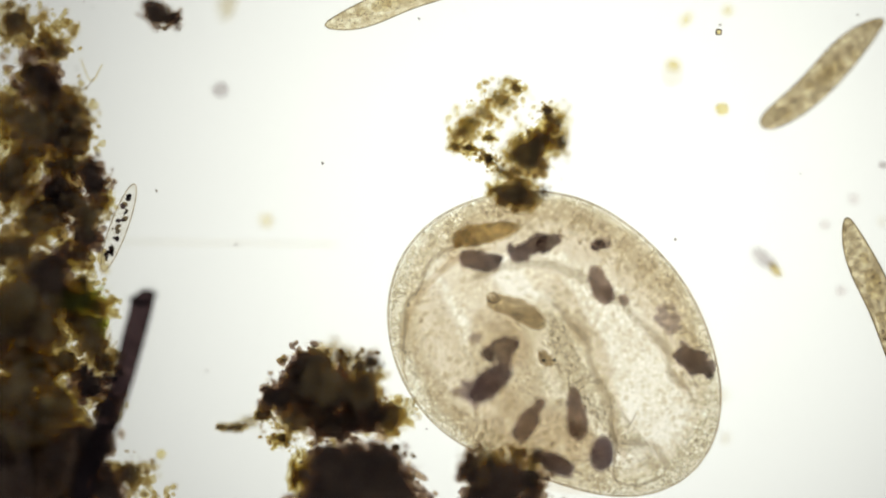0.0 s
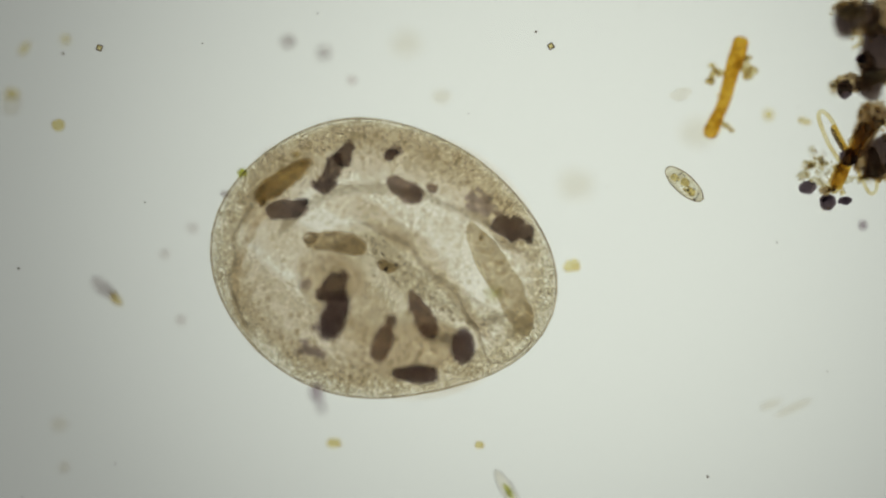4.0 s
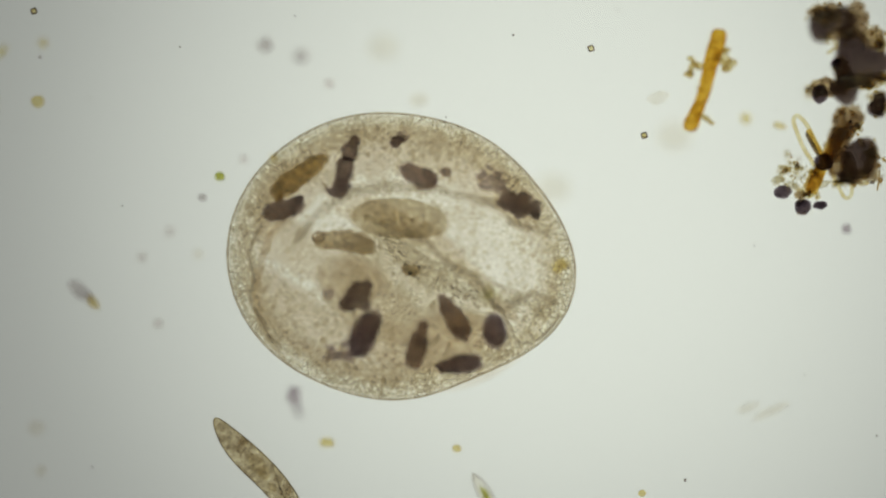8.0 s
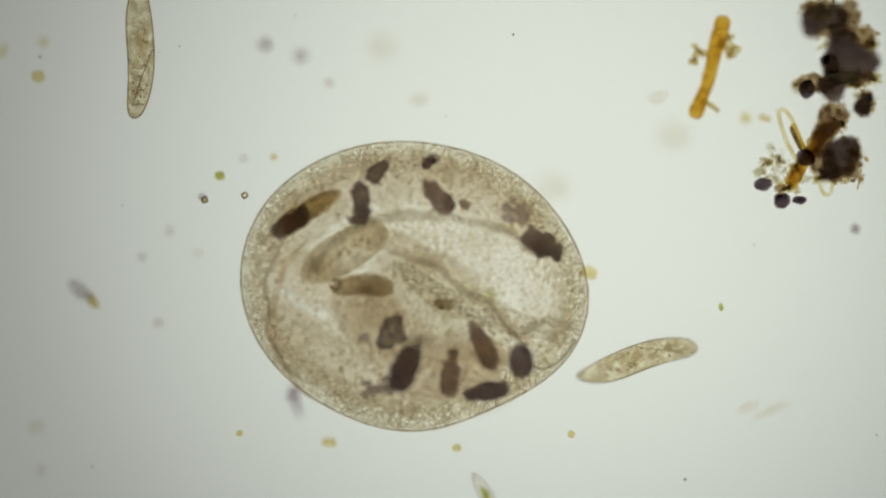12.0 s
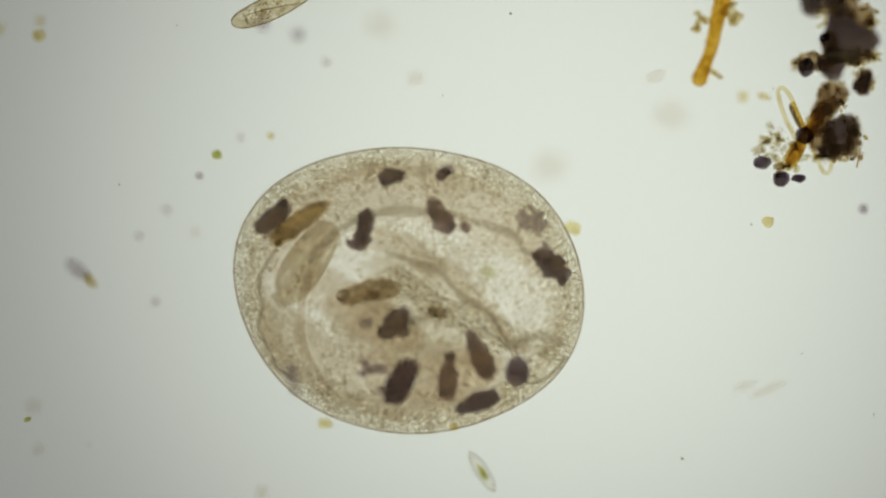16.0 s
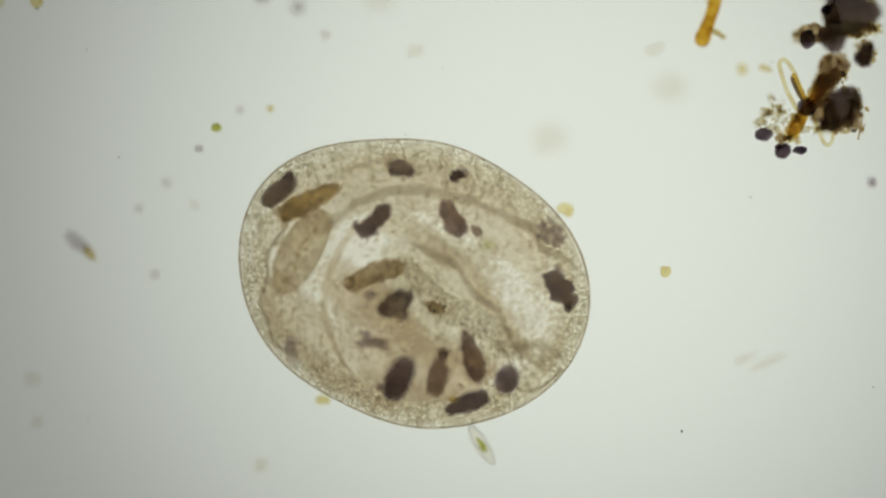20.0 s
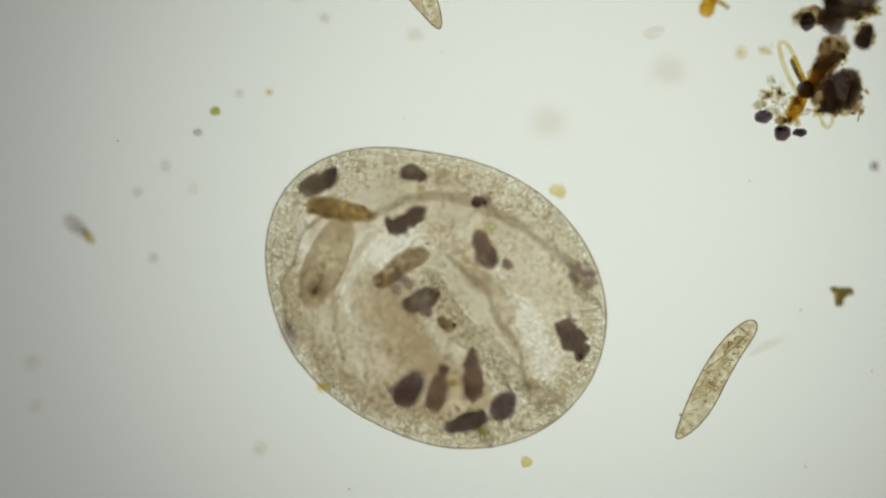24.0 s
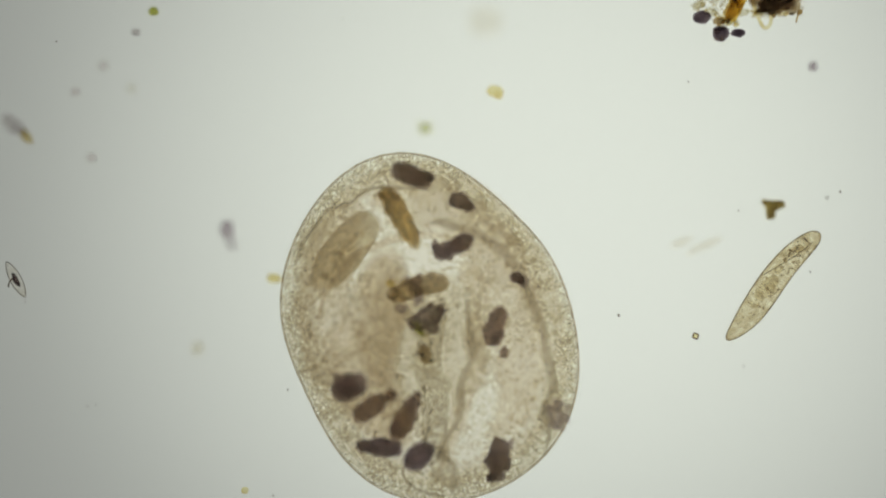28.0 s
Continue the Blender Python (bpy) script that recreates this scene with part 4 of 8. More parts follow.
# the right cluster
right_flock = chart_clump("debris_chain", "ragged chain of dark balls and amber threads", 1460, 200, [
    (1412, 150, 8, 9, 0, "golden"), (1412, 298, 11, 13, 0, "golden"), (1395, 335, 11, 9, 0, "golden"), (1356, 210, 12, 6, 20, "straw"), (1462, 116, 9, 6, 0, "crystal"), (1458, 83, 12, 3, -28, "straw"),
    (1425, 320, 11, 6, -20, "crystal"), (1368, 318, 12, 8, 10, "crystal"), (1345, 306, 12, 8, -20, "crystal"), (1366, 262, 6, 7, 0, "crystal"), (1380, 285, 8, 9, 0, "golden"), (1360, 290, 9, 7, 0, "golden"),
    (1500, 140, 26, 14, 0, "humus"), (1545, 140, 14, 12, 0, "golden"), (1516, 150, 14, 10, 0, "golden"), (1455, 318, 14, 8, 0, "golden"), (1515, 270, 10, 18, 0, "humus"), (1492, 222, 8, 9, 0, "humus"), (1450, 20, 26, 16, 0, "humus"), (1545, 80, 12, 14, 0, "golden")],
    [(40, 1478, 62, 40, 20, 4, "golden"), (30, 1480, 315, 40, 14, 4, "golden"), (26, 1368, 295, 24, 26, 5, "crystal"), (30, 1366, 305, 28, 26, 3.5, "golden"), (24, 1376, 285, 20, 24, 3.5, "crystal"), (20, 1395, 338, 20, 18, 4, "golden"), (20, 1420, 150, 18, 16, 3.5, "golden"),
     (50, 1474, 216, 28, 28, 4.5, "humus"), (40, 1490, 290, 48, 42, 4.0, "humus"), (26, 1530, 70, 26, 24, 3.5, "humus"), (36, 1474, 30, 46, 36, 4, "humus"), (24, 1440, 150, 26, 18, 3.5, "humus"), (18, 1532, 185, 20, 26, 3.5, "golden"), (20, 1446, 256, 16, 30, 4, "humus"),
     (16, 1535, 180, 16, 24, 4, "golden"), (10, 1512, 318, 20, 12, 3, "humus"), (14, 1372, 272, 16, 12, 2.5, "humus"), (12, 1384, 366, 16, 6, 2.5, "golden")],
    [([(1410, 287, 0.15), (1392, 253, 0.15), (1381, 220, 0.15), (1378, 203, 0.15), (1386, 196, 0.15), (1400, 212, 0.15), (1414, 242, 0.15), (1427, 272, 0.15)], 4.0, "straw"),
     ([(1398, 226, 0.16), (1406, 245, 0.16), (1418, 270, 0.16)], [0.8, 2, 3] + [3.8] * 15 + [3, 2, 0.8], "humus_dark"), ([(1402, 222, 0.16), (1412, 246, 0.16), (1424, 272, 0.16)], 4.6, "gold_brown"),
     ([(1436, 285, 0.15), (1445, 315, 0.15), (1458, 345, 0.15), (1470, 343, 0.15), (1472, 322, 0.15), (1465, 300, 0.15)], 3.6, "straw"),
     ([(1466, 224, 0.15), (1456, 240, 0.15), (1444, 258, 0.15), (1424, 286, 0.15)], 10, "gold_brown"), ([(1424, 286, 0.15), (1410, 312, 0.15), (1399, 334, 0.15)], [8] + [11] * 19 + [7], "gold_brown"),
     ([(1524, 302, 0.15), (1521, 320, 0.15), (1517, 338, 0.15)], 1.6, "humus"), ([(1505, 322, 0.15), (1513, 323, 0.15)], 3, "humus_dark")], deep=(0.08, 0.14), core=0.45)
# its soft-edged balls and lumps: material, roughness, depth, blobs on the chart
for i, (m, amp, z, blobs) in enumerate((
        ("chain_dark", 0.25, 0.06, ((1443, 38, 22, 28, 0), (1478, 30, 30, 24, 10))),
        ("chain_brown", 0.35, 0.10, ((1450, 14, 32, 16, 0), (1506, 30, 20, 32, 0), (1480, 55, 30, 14, 10))),
        ("chain_dark", 0.28, 0.07, ((1495, 84, 26, 36, 0), (1505, 112, 44, 36, 0), (1536, 108, 28, 24, 0), (1495, 112, 34, 38, 0))),
        ("chain_brown", 0.35, 0.11, ((1530, 68, 23, 21, 0), (1510, 142, 40, 14, 0), (1472, 118, 14, 26, 0))),
        ("chain_violet", 0.14, 0.15, ((1428, 160, 14, 17, 0),)),
        ("chain_brown", 0.35, 0.13, ((1432, 148, 22, 17, 20), (1456, 154, 24, 13, 0))),
        ("chain_dark", 0.25, 0.09, ((1478, 156, 21, 26, 0), (1465, 150, 16, 14, 0), (1484, 140, 20, 16, 0))),
        ("chain_violet", 0.2, 0.10, ((1529, 192, 15, 17, 0), (1536, 174, 12, 11, 0))),
        ("chain_brown", 0.3, 0.11, ((1532, 182, 18, 24, 0),)),
        ("chain_brown", 0.3, 0.12, ((1476, 206, 30, 22, 10), (1466, 228, 36, 21, 54))),
        ("chain_brown", 0.3, 0.13, ((1456, 246, 42, 18, 54),)),
        ("chain_gold", 0.2, 0.14, ((1446, 252, 34, 13, 54),)),
        ("chain_dark", 0.28, 0.10, ((1492, 280, 32, 33, 0), (1503, 262, 22, 20, 0), (1474, 306, 22, 16, 0))),
        ("chain_brown", 0.4, 0.12, ((1460, 286, 26, 30, 0), (1512, 290, 14, 30, 0), (1484, 308, 34, 14, 0))),
        ("chain_violet", 0.12, 0.16, ((1425, 281, 16, 15, 0),)),
        ("chain_gold", 0.2, 0.15, ((1408, 312, 26, 14, 56),)),
        ("chain_violet", 0.14, 0.15, ((1350, 328, 15, 11, 0),)),
        ("chain_violet", 0.12, 0.15, ((1383, 357, 14, 14, 0),)),
        ("chain_brown", 0.2, 0.15, ((1381, 336, 9, 8, 0),)),
        ("chain_violet", 0.14, 0.15, ((1414, 357, 12, 7, 0),)),
        ("chain_violet", 0.2, 0.14, ((1461, 108, 9, 8, 0),)))):
    part("lump", pad([(x - 1460, 200 - y, p, q, w) for x, y, p, q, w in blobs], amp, i * 2.7 + 4, 1.0 if m == "chain_brown" else 0.6, 1.5, z, 0.012), m, right_flock, "golden-brown branch" if m == "chain_gold" else "dark soft-edged ball")

# the amber thread with its side buds
thread = thing("amber_thread", "bright amber algal thread with small side buds", "alga", *at(1247, 145), FOCUS + 0.05)
part("filament", Shape().tube(smooth_path([(0.030, 0.092, 0), (0.026, 0.07, 0), (0.014, 0.03, 0), (0.002, -0.02, 0), (-0.014, -0.06, 0), (-0.026, -0.088, 0)], 8),
     np.interp(np.linspace(0, 1, 41), (0, 0.03, 0.08, 0.3, 0.5, 0.7, 0.9, 0.97, 1), (0.006, 0.011, 0.014, 0.0148, 0.012, 0.0108, 0.0142, 0.012, 0.005)), 12), "amber", thread)
r = random.Random(8)
for k in range(30):
    u = r.uniform(-0.95, 0.95)
    y = 0.088 * u
    x = 0.001 + 0.026 * u + 0.004 * (1 - u * u) + r.choice((-1, 1)) * r.uniform(0.0085, 0.012)
    q = r.uniform(0.0010, 0.0019)
    part("crust_grain", Shape().lump((x, y, r.uniform(-0.004, 0.006)), (q, q * r.uniform(1, 1.8), q), r.uniform(0, 180), amp=0.4, levels=2), "gold_brown", thread)
for pts, r in (([(0.002, 0.025, 0), (-0.016, 0.03, 0), (-0.024, 0.012, 0)], 0.004), ([(-0.006, 0.02, 0), (-0.022, 0.04, 0)], 0.003), ([(0.018, 0.035, 0), (0.036, 0.045, 0), (0.05, 0.032, 0)], 0.0045),
               ([(0.03, 0.04, 0), (0.042, 0.022, 0)], 0.0042), ([(0.022, 0.045, 0), (0.042, 0.055, 0)], 0.003), ([(-0.008, -0.055, 0), (0.006, -0.066, 0)], 0.0032), ([(-0.004, -0.06, 0), (0.016, -0.074, 0)], 0.0025)):
    r *= 1.3
    b = Shape().tube(smooth_path(pts), r, 8)
    b.lump(pts[-1], (r * 1.7, r * 1.3, r * 1.3), amp=0.3)
    part("side_bud", b, "golden", thread)


# ---- small single things in the water ----
def mote(name, label, x, y, a, b, turn, m, z=FOCUS, amp=0.3, category="particle", group="", seed=None):
    px, py = at(x, y)
    s = Shape().lump((0, 0, 0), (a / 1000, b / 1000, min(a, b) / 1000), -turn, seed=seed, amp=amp, levels=3)
    ob = new(name, s.mesh(name, m))
    ob.matrix_basis = pose(px, py, z)
    return tagged(ob, label, category, group)


TOP = 0.26
drop_yellow = mote("algal_cell", "round yellow algal cell adrift", 70, 181, 12, 11, 0, "yellow", 0.2, 0.15, "alga")
for x, y, a, b, turn, m, z, name, label, cat in (
    (472, 83, 14, 13, 0, "grey", TOP, "silt_grain", "blurred grey grain of silt", "particle"),
    (536, 104, 13, 12, 0, "grey", TOP + 0.04, "silt_grain", "blurred grey grain of silt", "particle"),
    (390, 313, 9, 8, 0, "alga", 0.19, "green_alga", "small round green algal cell", "alga"),
    (360, 350, 8, 7, 0, "grey", 0.2, "silt_grain", "small brownish grain of silt", "particle"),
    (486, 280, 6, 6, 0, "yellow", 0.22, "algal_cell", "tiny yellow algal cell", "alga"),
    (1163, 175, 20, 11, -15, "pale", 0.2, "pale_flake", "pale thin translucent flake", "particle"),
    (522, 698, 12, 17, 0, "violet", TOP, "silt_grain", "blurred purplish grain of silt", "particle"),
    (530, 722, 6, 14, -20, "violet", TOP + 0.04, "silt_grain", "blurred purplish grain of silt", "particle"),
    (147, 514, 25, 12, 42, "grey", 0.25, "silt_flake", "blurred grey flake of silt", "particle"),
    (168, 534, 15, 8, 50, "golden", 0.23, "green_alga", "blurred olive algal cell beside a grey flake", "alga"),
    (1360, 726, 34, 7, -25, "pale", 0.24, "pale_flake", "pale long translucent flake", "particle"),
    (1315, 212, 9, 10, 0, "yellow", 0.26, "algal_cell", "blurred yellow algal cell", "alga"),
    (255, 456, 9, 9, 0, "pinkish", 0.24, "silt_grain", "blurred pinkish grain of silt", "particle"),
    (284, 572, 10, 9, 0, "pinkish", 0.24, "silt_grain", "blurred pinkish grain of silt", "particle"),
    (305, 410, 10, 10, 0, "pinkish", TOP, "silt_grain", "blurred pinkish grain of silt", "particle"),
    (808, 793, 8, 7, 0, "yellow", 0.19, "algal_cell", "small yellow algal cell", "alga"),
    (584, 150, 9, 9, 0, "pinkish", 0.24, "silt_grain", "small reddish grain of silt", "particle"),
    (433, 283, 8, 8, 0, "pinkish", 0.24, "silt_grain", "blurred pinkish grain of silt", "particle"),
    (-14, 190, 18, 24, 0, "pale", 0.25, "pale_bubble", "pale clear blurred bubble", "bubble"),
    (-12, 175, 12, 10, 0, "yellow", 0.27, "algal_cell", "blurred yellow algal cell", "alga"),
    (11, 95, 14, 7, -50, "yellow", 0.27, "algal_cell", "blurred yellow algal cell", "alga"),
    (83, 80, 8, 8, 0, "yellow", 0.27, "algal_cell", "blurred yellow algal cell", "alga"),
    (680, 90, 26, 22, 0, "pale", TOP + 0.1, "pale_bubble", "faint blurred clear bubble", "bubble"),
    (1185, 245, 30, 26, 0, "pale", TOP + 0.1, "pale_bubble", "faint blurred clear bubble", "bubble"),
    (742, 180, 16, 12, 0, "pale", TOP, "pale_flake", "faint pale blurred flake", "particle"),
    (975, 335, 30, 26, 0, "pale", TOP + 0.1, "pale_bubble", "faint blurred clear bubble", "bubble"),
    (-796, 60, 20, 42, 8, "pale", 0.28, "pale_flake", "pale oblong translucent flake", "particle"),
    (-790, 62, 14, 30, 8, "nucleus", 0.28, "pale_flake", "pale oblong translucent flake", "particle"),
    (-808, 218, 15, 13, 0, "grey", 0.24, "silt_grain", "blurred purplish grain of silt", "particle"),
    (-913, 860, 9, 9, 0, "yellow", 0.2, "algal_cell", "small yellow-green algal cell", "alga"),
    (-725, 448, 10, 9, 0, "yellow", 0.3, "algal_cell", "blurred yellow algal cell", "alga"),
    (470, 906, 11, 12, 20, "nucleus", 0.27, "algal_cell", "faint blurred yellowish algal cell", "alga"),
    (70, 755, 16, 14, 0, "pale", TOP, "pale_flake", "faint pale blurred flake", "particle"),
    (80, 830, 10, 12, 20, "pale", TOP, "pale_flake", "faint pale blurred flake", "particle"),
    (1320, 720, 20, 7, -20, "pale", 0.25, "pale_flake", "faint long pale flake", "particle"),
    (355, 450, 10, 9, 0, "pale", TOP, "pale_flake", "faint blurred pinkish flake", "particle"),
):
    mote(name, label, x, y, a, b, turn, m, z, 0.2, cat)
drop_violet = mote("silt_grain", "small purplish grain of silt adrift", 1494, 406, 8, 9, 0, "violet", 0.22, 0.2)
drop_gold = mote("algal_cell", "yellow algal cell adrift", 580, 783, 13, 9, 0, "yellow", 0.22, 0.25, "alga")
drop_olive = new("debris_crumb", pad(((0, 2, 11, 10, 0), (-12, 8, 9, 6, -25), (12, 4, 9, 7, 20), (-2, -13, 7, 10, 0)), 0.35, 8.0, 0.9).mesh("debris_crumb", "olive_crumb"))
tagged(drop_olive, "olive-brown three-cornered crumb of debris adrift", "debris")
drop_green = mote("algal_cell", "pale green algal cell adrift", 990, 465, 15, 11, 20, "yellow", 0.2, 0.3, "alga")
drop_green_spot = mote("green_alga", "green algal cell adrift", 768, 506, 11, 8, 0, "alga", 0.27, 0.25, "alga")


def build_square(label):
    """A tiny square cell with a dark edge."""
    t = thing("square_alga", label, "alga", group="tiny square algae")
    ring = [(0.0062 * math.cos(a), 0.0062 * math.sin(a), 0) for a in [math.pi / 4 + k * math.pi / 2 for k in range(5)]]
    part("wall", Shape().tube(np.array([np.array(ring[i]) * (1 - u) + np.array(ring[i + 1]) * u for i in range(4) for u in (0, 0.35, 0.65)] + [ring[4]]), 0.0016, 6), "speck", t)
    part("content", Shape().lump((0, 0, 0), (0.0045, 0.0045, 0.003), amp=0.2, levels=2), "yellow", t)
    return t


squares = [build_square("tiny square brown algal cell drifting by") for k in range(6)]
drifters = [mote("algal_cell", label, 0, 0, a, b, 20, m, FOCUS, 0.25, "alga", "drifting algal cells") for label, a, b, m in (
    ("small round yellow algal cell drifting by", 7, 6.5, "yellow"), ("small round yellow algal cell drifting by", 6, 6, "yellow"), ("small oblong green algal cell drifting by", 7, 4.5, "alga"),
    ("small yellow algal cell drifting by", 6.5, 6, "yellow"), ("small oblong golden algal cell drifting by", 7, 5, "gold_brown"), ("blurred yellow algal cell drifting by", 10, 10, "yellow"), ("small yellow algal cell drifting by", 6.5, 6, "yellow"))]


def build_boat(label, half, wide, dark):
    """A boat-shaped diatom: clear shell, dark rim and content."""
    t = thing("boat_diatom", label, "diatom")
    us = np.linspace(-1, 1, 17)
    side = [(half * u, wide * (1 - u * u) ** 0.8, 0) for u in us]
    back = [(half * u, -wide * (1 - u * u) ** 0.8, 0) for u in us[::-1]]
    part("shell_rim", Shape().tube(side + back[1:-1] + side[:1], 0.0008, 6), "speck", t)
    part("shell", Shape().lump((0, 0, 0), (half * 0.95, wide * 0.9, wide * 0.6), amp=0.0), "pale", t)
    part("content", Shape().lump((0, 0.0, 0.002), (half * 0.36, wide * 0.5, wide * 0.4), amp=0.3), dark, t)
    return t


boat = build_boat("small boat-shaped diatom with a black core", 0.036, 0.010, "ball")
part("thread", Shape().tube([(-0.005, -0.004, 0), (0.0, -0.014, 0), (0.006, -0.018, 0)], 0.0015, 6), "speck", boat)
resting_boat = build_boat("blurred boat-shaped diatom with green content", 0.042, 0.011, "alga")
resting_boat.matrix_basis = pose(*at(858, 872), 0.2, 0, 0, -58)


def build_plump():
    t = thing("plump_ciliate", "small plump clear ciliate with yellow grains", "single-celled animal")
    part("body", Shape().lump((0, 0, 0), (0.042, 0.017, 0.014), amp=0.12, seed=4, levels=4), "crystal", t)
    # Dark line imitating the shade that refraction gives the body's edge.
    us = np.linspace(0, 2 * math.pi, 41)
    part("pellicle", Shape().tube([(0.042 * math.cos(u), 0.0168 * math.sin(u), 0) for u in us], 0.0011, 6), "slipper_rim", t)
    for x, y, r in ((-0.018, 0.002, 0.008), (0.002, -0.003, 0.009), (0.02, 0.003, 0.008), (-0.008, 0.007, 0.004)):
        part("food_vacuole", Shape().lump((x, y, 0.002), (r, r * 0.8, r * 0.7), amp=0.35, levels=3), "yellow", t)
    s = Shape()
    for k in range(26):
        s.lump((rng.uniform(-0.034, 0.034), rng.uniform(-0.011, 0.011), 0), (0.0022, 0.0016, 0.0016), amp=0.3, levels=1)
    part("granules", s, "speck", t)
    return t


plump = build_plump()

# faint streak across the water
streak = thing("fine_thread", "faint thin reddish thread lying in the water", "thread", *at(-790, 487), 0.28)
part("strand", Shape().tube(smooth_path([(-0.19, 0.002, 0), (-0.05, 0, 0), (0.08, -0.001, 0), (0.19, -0.003, 0)]), 0.003, 8), "pale", streak)
for x, y, pts in ((-195, 744, [(0, 0.02, 0), (0.003, 0, 0), (0, -0.02, 0)]), (-85, 802, [(0.01, 0.014, 0), (0.004, 0, 0), (-0.006, -0.014, 0)]),
                  (-1045, 210, [(0.012, 0.016, 0), (0, 0, 0), (-0.02, -0.012, 0)])):
    hair = thing("hair_thread", "hair-thin brown thread in the water", "thread", *at(x, y), FOCUS)
    part("strand", Shape().tube(smooth_path(pts), 0.0008, 6), "slipper_rim", hair)

# specks too small to count
s = Shape()
for k in range(80):
    x, y = rng.uniform(-1.95, 1.05), rng.uniform(-0.85, 0.6)
    q = rng.choice((0.0010, 0.0012, 0.0016, 0.0016, 0.0024))
    s.lump((x, y, rng.uniform(0.11, 0.21)), (q * rng.uniform(1, 1.5), q, q), rng.uniform(0, 180), amp=0.3, levels=1)
tagged(new("specks", s.mesh("specks", "speck")), "tiny dark specks scattered in the water", "specks", kind="stuff")



# ---- what moves ----
def motions():
    walk(lamp, [(t, pose(x, y, -1.5)) for t, x, y in CAMERA_PATH])
    walk(cell, [(t, pose(x, y, CELL_Z, 0, 0, a)) for t, x, y, a in [
        (0, -0.999, -0.223, -38), (0.5, -0.8046, -0.2712, -54.6), (1, -0.859, -0.166, -26), (1.5, -0.6107, -0.1504, 0.7), (2, -0.504, -0.148, 11), (2.5, -0.4322, -0.1312, 14),
        (3, -0.362, -0.112, 12), (3.5, -0.2238, -0.0767, -5.9), (4, -0.146, -0.023, -15), (4.5, -0.1228, 0.0017, -5.1), (6.5, -0.0955, 0.005, -9), (7, -0.088, -0.0015, -8.4),
        (8, -0.076, -0.012, -7), (9.5, -0.0657, -0.0334, -5), (11, -0.059, -0.05, -5), (12.5, -0.048, -0.0699, -6.4), (14.5, -0.0543, -0.0953, -8.1), (16, -0.0544, -0.111, -9.5),
        (16.5, -0.0511, -0.1154, -10), (17, -0.051, -0.119, -11), (17.5, -0.0507, -0.1254, -11.6), (18.5, -0.0466, -0.1321, -13.8), (20, -0.043, -0.146, -17), (20.5, -0.0408, -0.1484, -18.9),
        (22.5, -0.021, -0.1773, -25.1), (23.5, -0.0099, -0.1935, -28.1), (24.5, 0.0097, -0.2138, -33.6), (25, 0.023, -0.227, -37), (25.5, 0.0313, -0.2415, -39.9), (26, 0.0401, -0.2575, -42.9),
        (26.5, 0.0533, -0.282, -47), (27, 0.0703, -0.3174, -53.4), (27.5, 0.0839, -0.3665, -62.2), (28, 0.095, -0.428, -72)]])
    walk(food["n1"], [(t, pose(x, y, 0.035, 0, tip, a)) for t, x, y, a, tip in [
        (0, -0.2198, 0.0739, 48, 0), (0.5, -0.2126, 0.0718, 47, 0), (1, -0.2079, 0.0661, 46, 0), (1.5, -0.2142, 0.0851, 45, 0), (2, -0.2179, 0.1001, 44, 0), (2.5, -0.2151, 0.1007, 45, 0),
        (3, -0.2112, 0.1032, 46, 0), (3.5, -0.2094, 0.0952, 48, 0), (4, -0.2077, 0.0872, 50, 0), (4.5, -0.2064, 0.0894, 49, 0), (6.5, -0.1894, 0.1273, 45, 0), (7, -0.1973, 0.1205, 44, 0),
        (8, -0.1947, 0.1174, 42, 0), (9.5, -0.1924, 0.1148, 38.5, 0), (11, -0.1942, 0.1114, 35, 0), (12.5, -0.2019, 0.1113, 37.2, 0), (14.5, -0.2119, 0.0864, 40.2, 0), (16, -0.2127, 0.0864, 42.5, 0),
        (16.5, -0.2174, 0.0851, 43.2, 0), (17, -0.2197, 0.0848, 44, 0), (17.5, -0.2216, 0.0862, 43.7, 0), (18.5, -0.2245, 0.085, 43, 0), (20, -0.223, 0.0823, 42, 0), (20.5, -0.2227, 0.0784, 39, 0),
        (22.5, -0.2352, 0.0665, 27, 0), (23.5, -0.2289, 0.055, 21, 0), (24.5, -0.2251, 0.0406, 15, 0), (25, -0.2214, 0.0347, 12, 0), (25.5, -0.2185, 0.0298, 11.7, 0), (26, -0.2147, 0.026, 11.3, 0),
        (26.5, -0.2114, 0.023, 11, 0), (27, -0.2124, 0.0178, 10.7, 0), (27.5, -0.2012, 0.0139, 10.3, 0), (28, -0.2004, 0.0096, 10, 0)]])
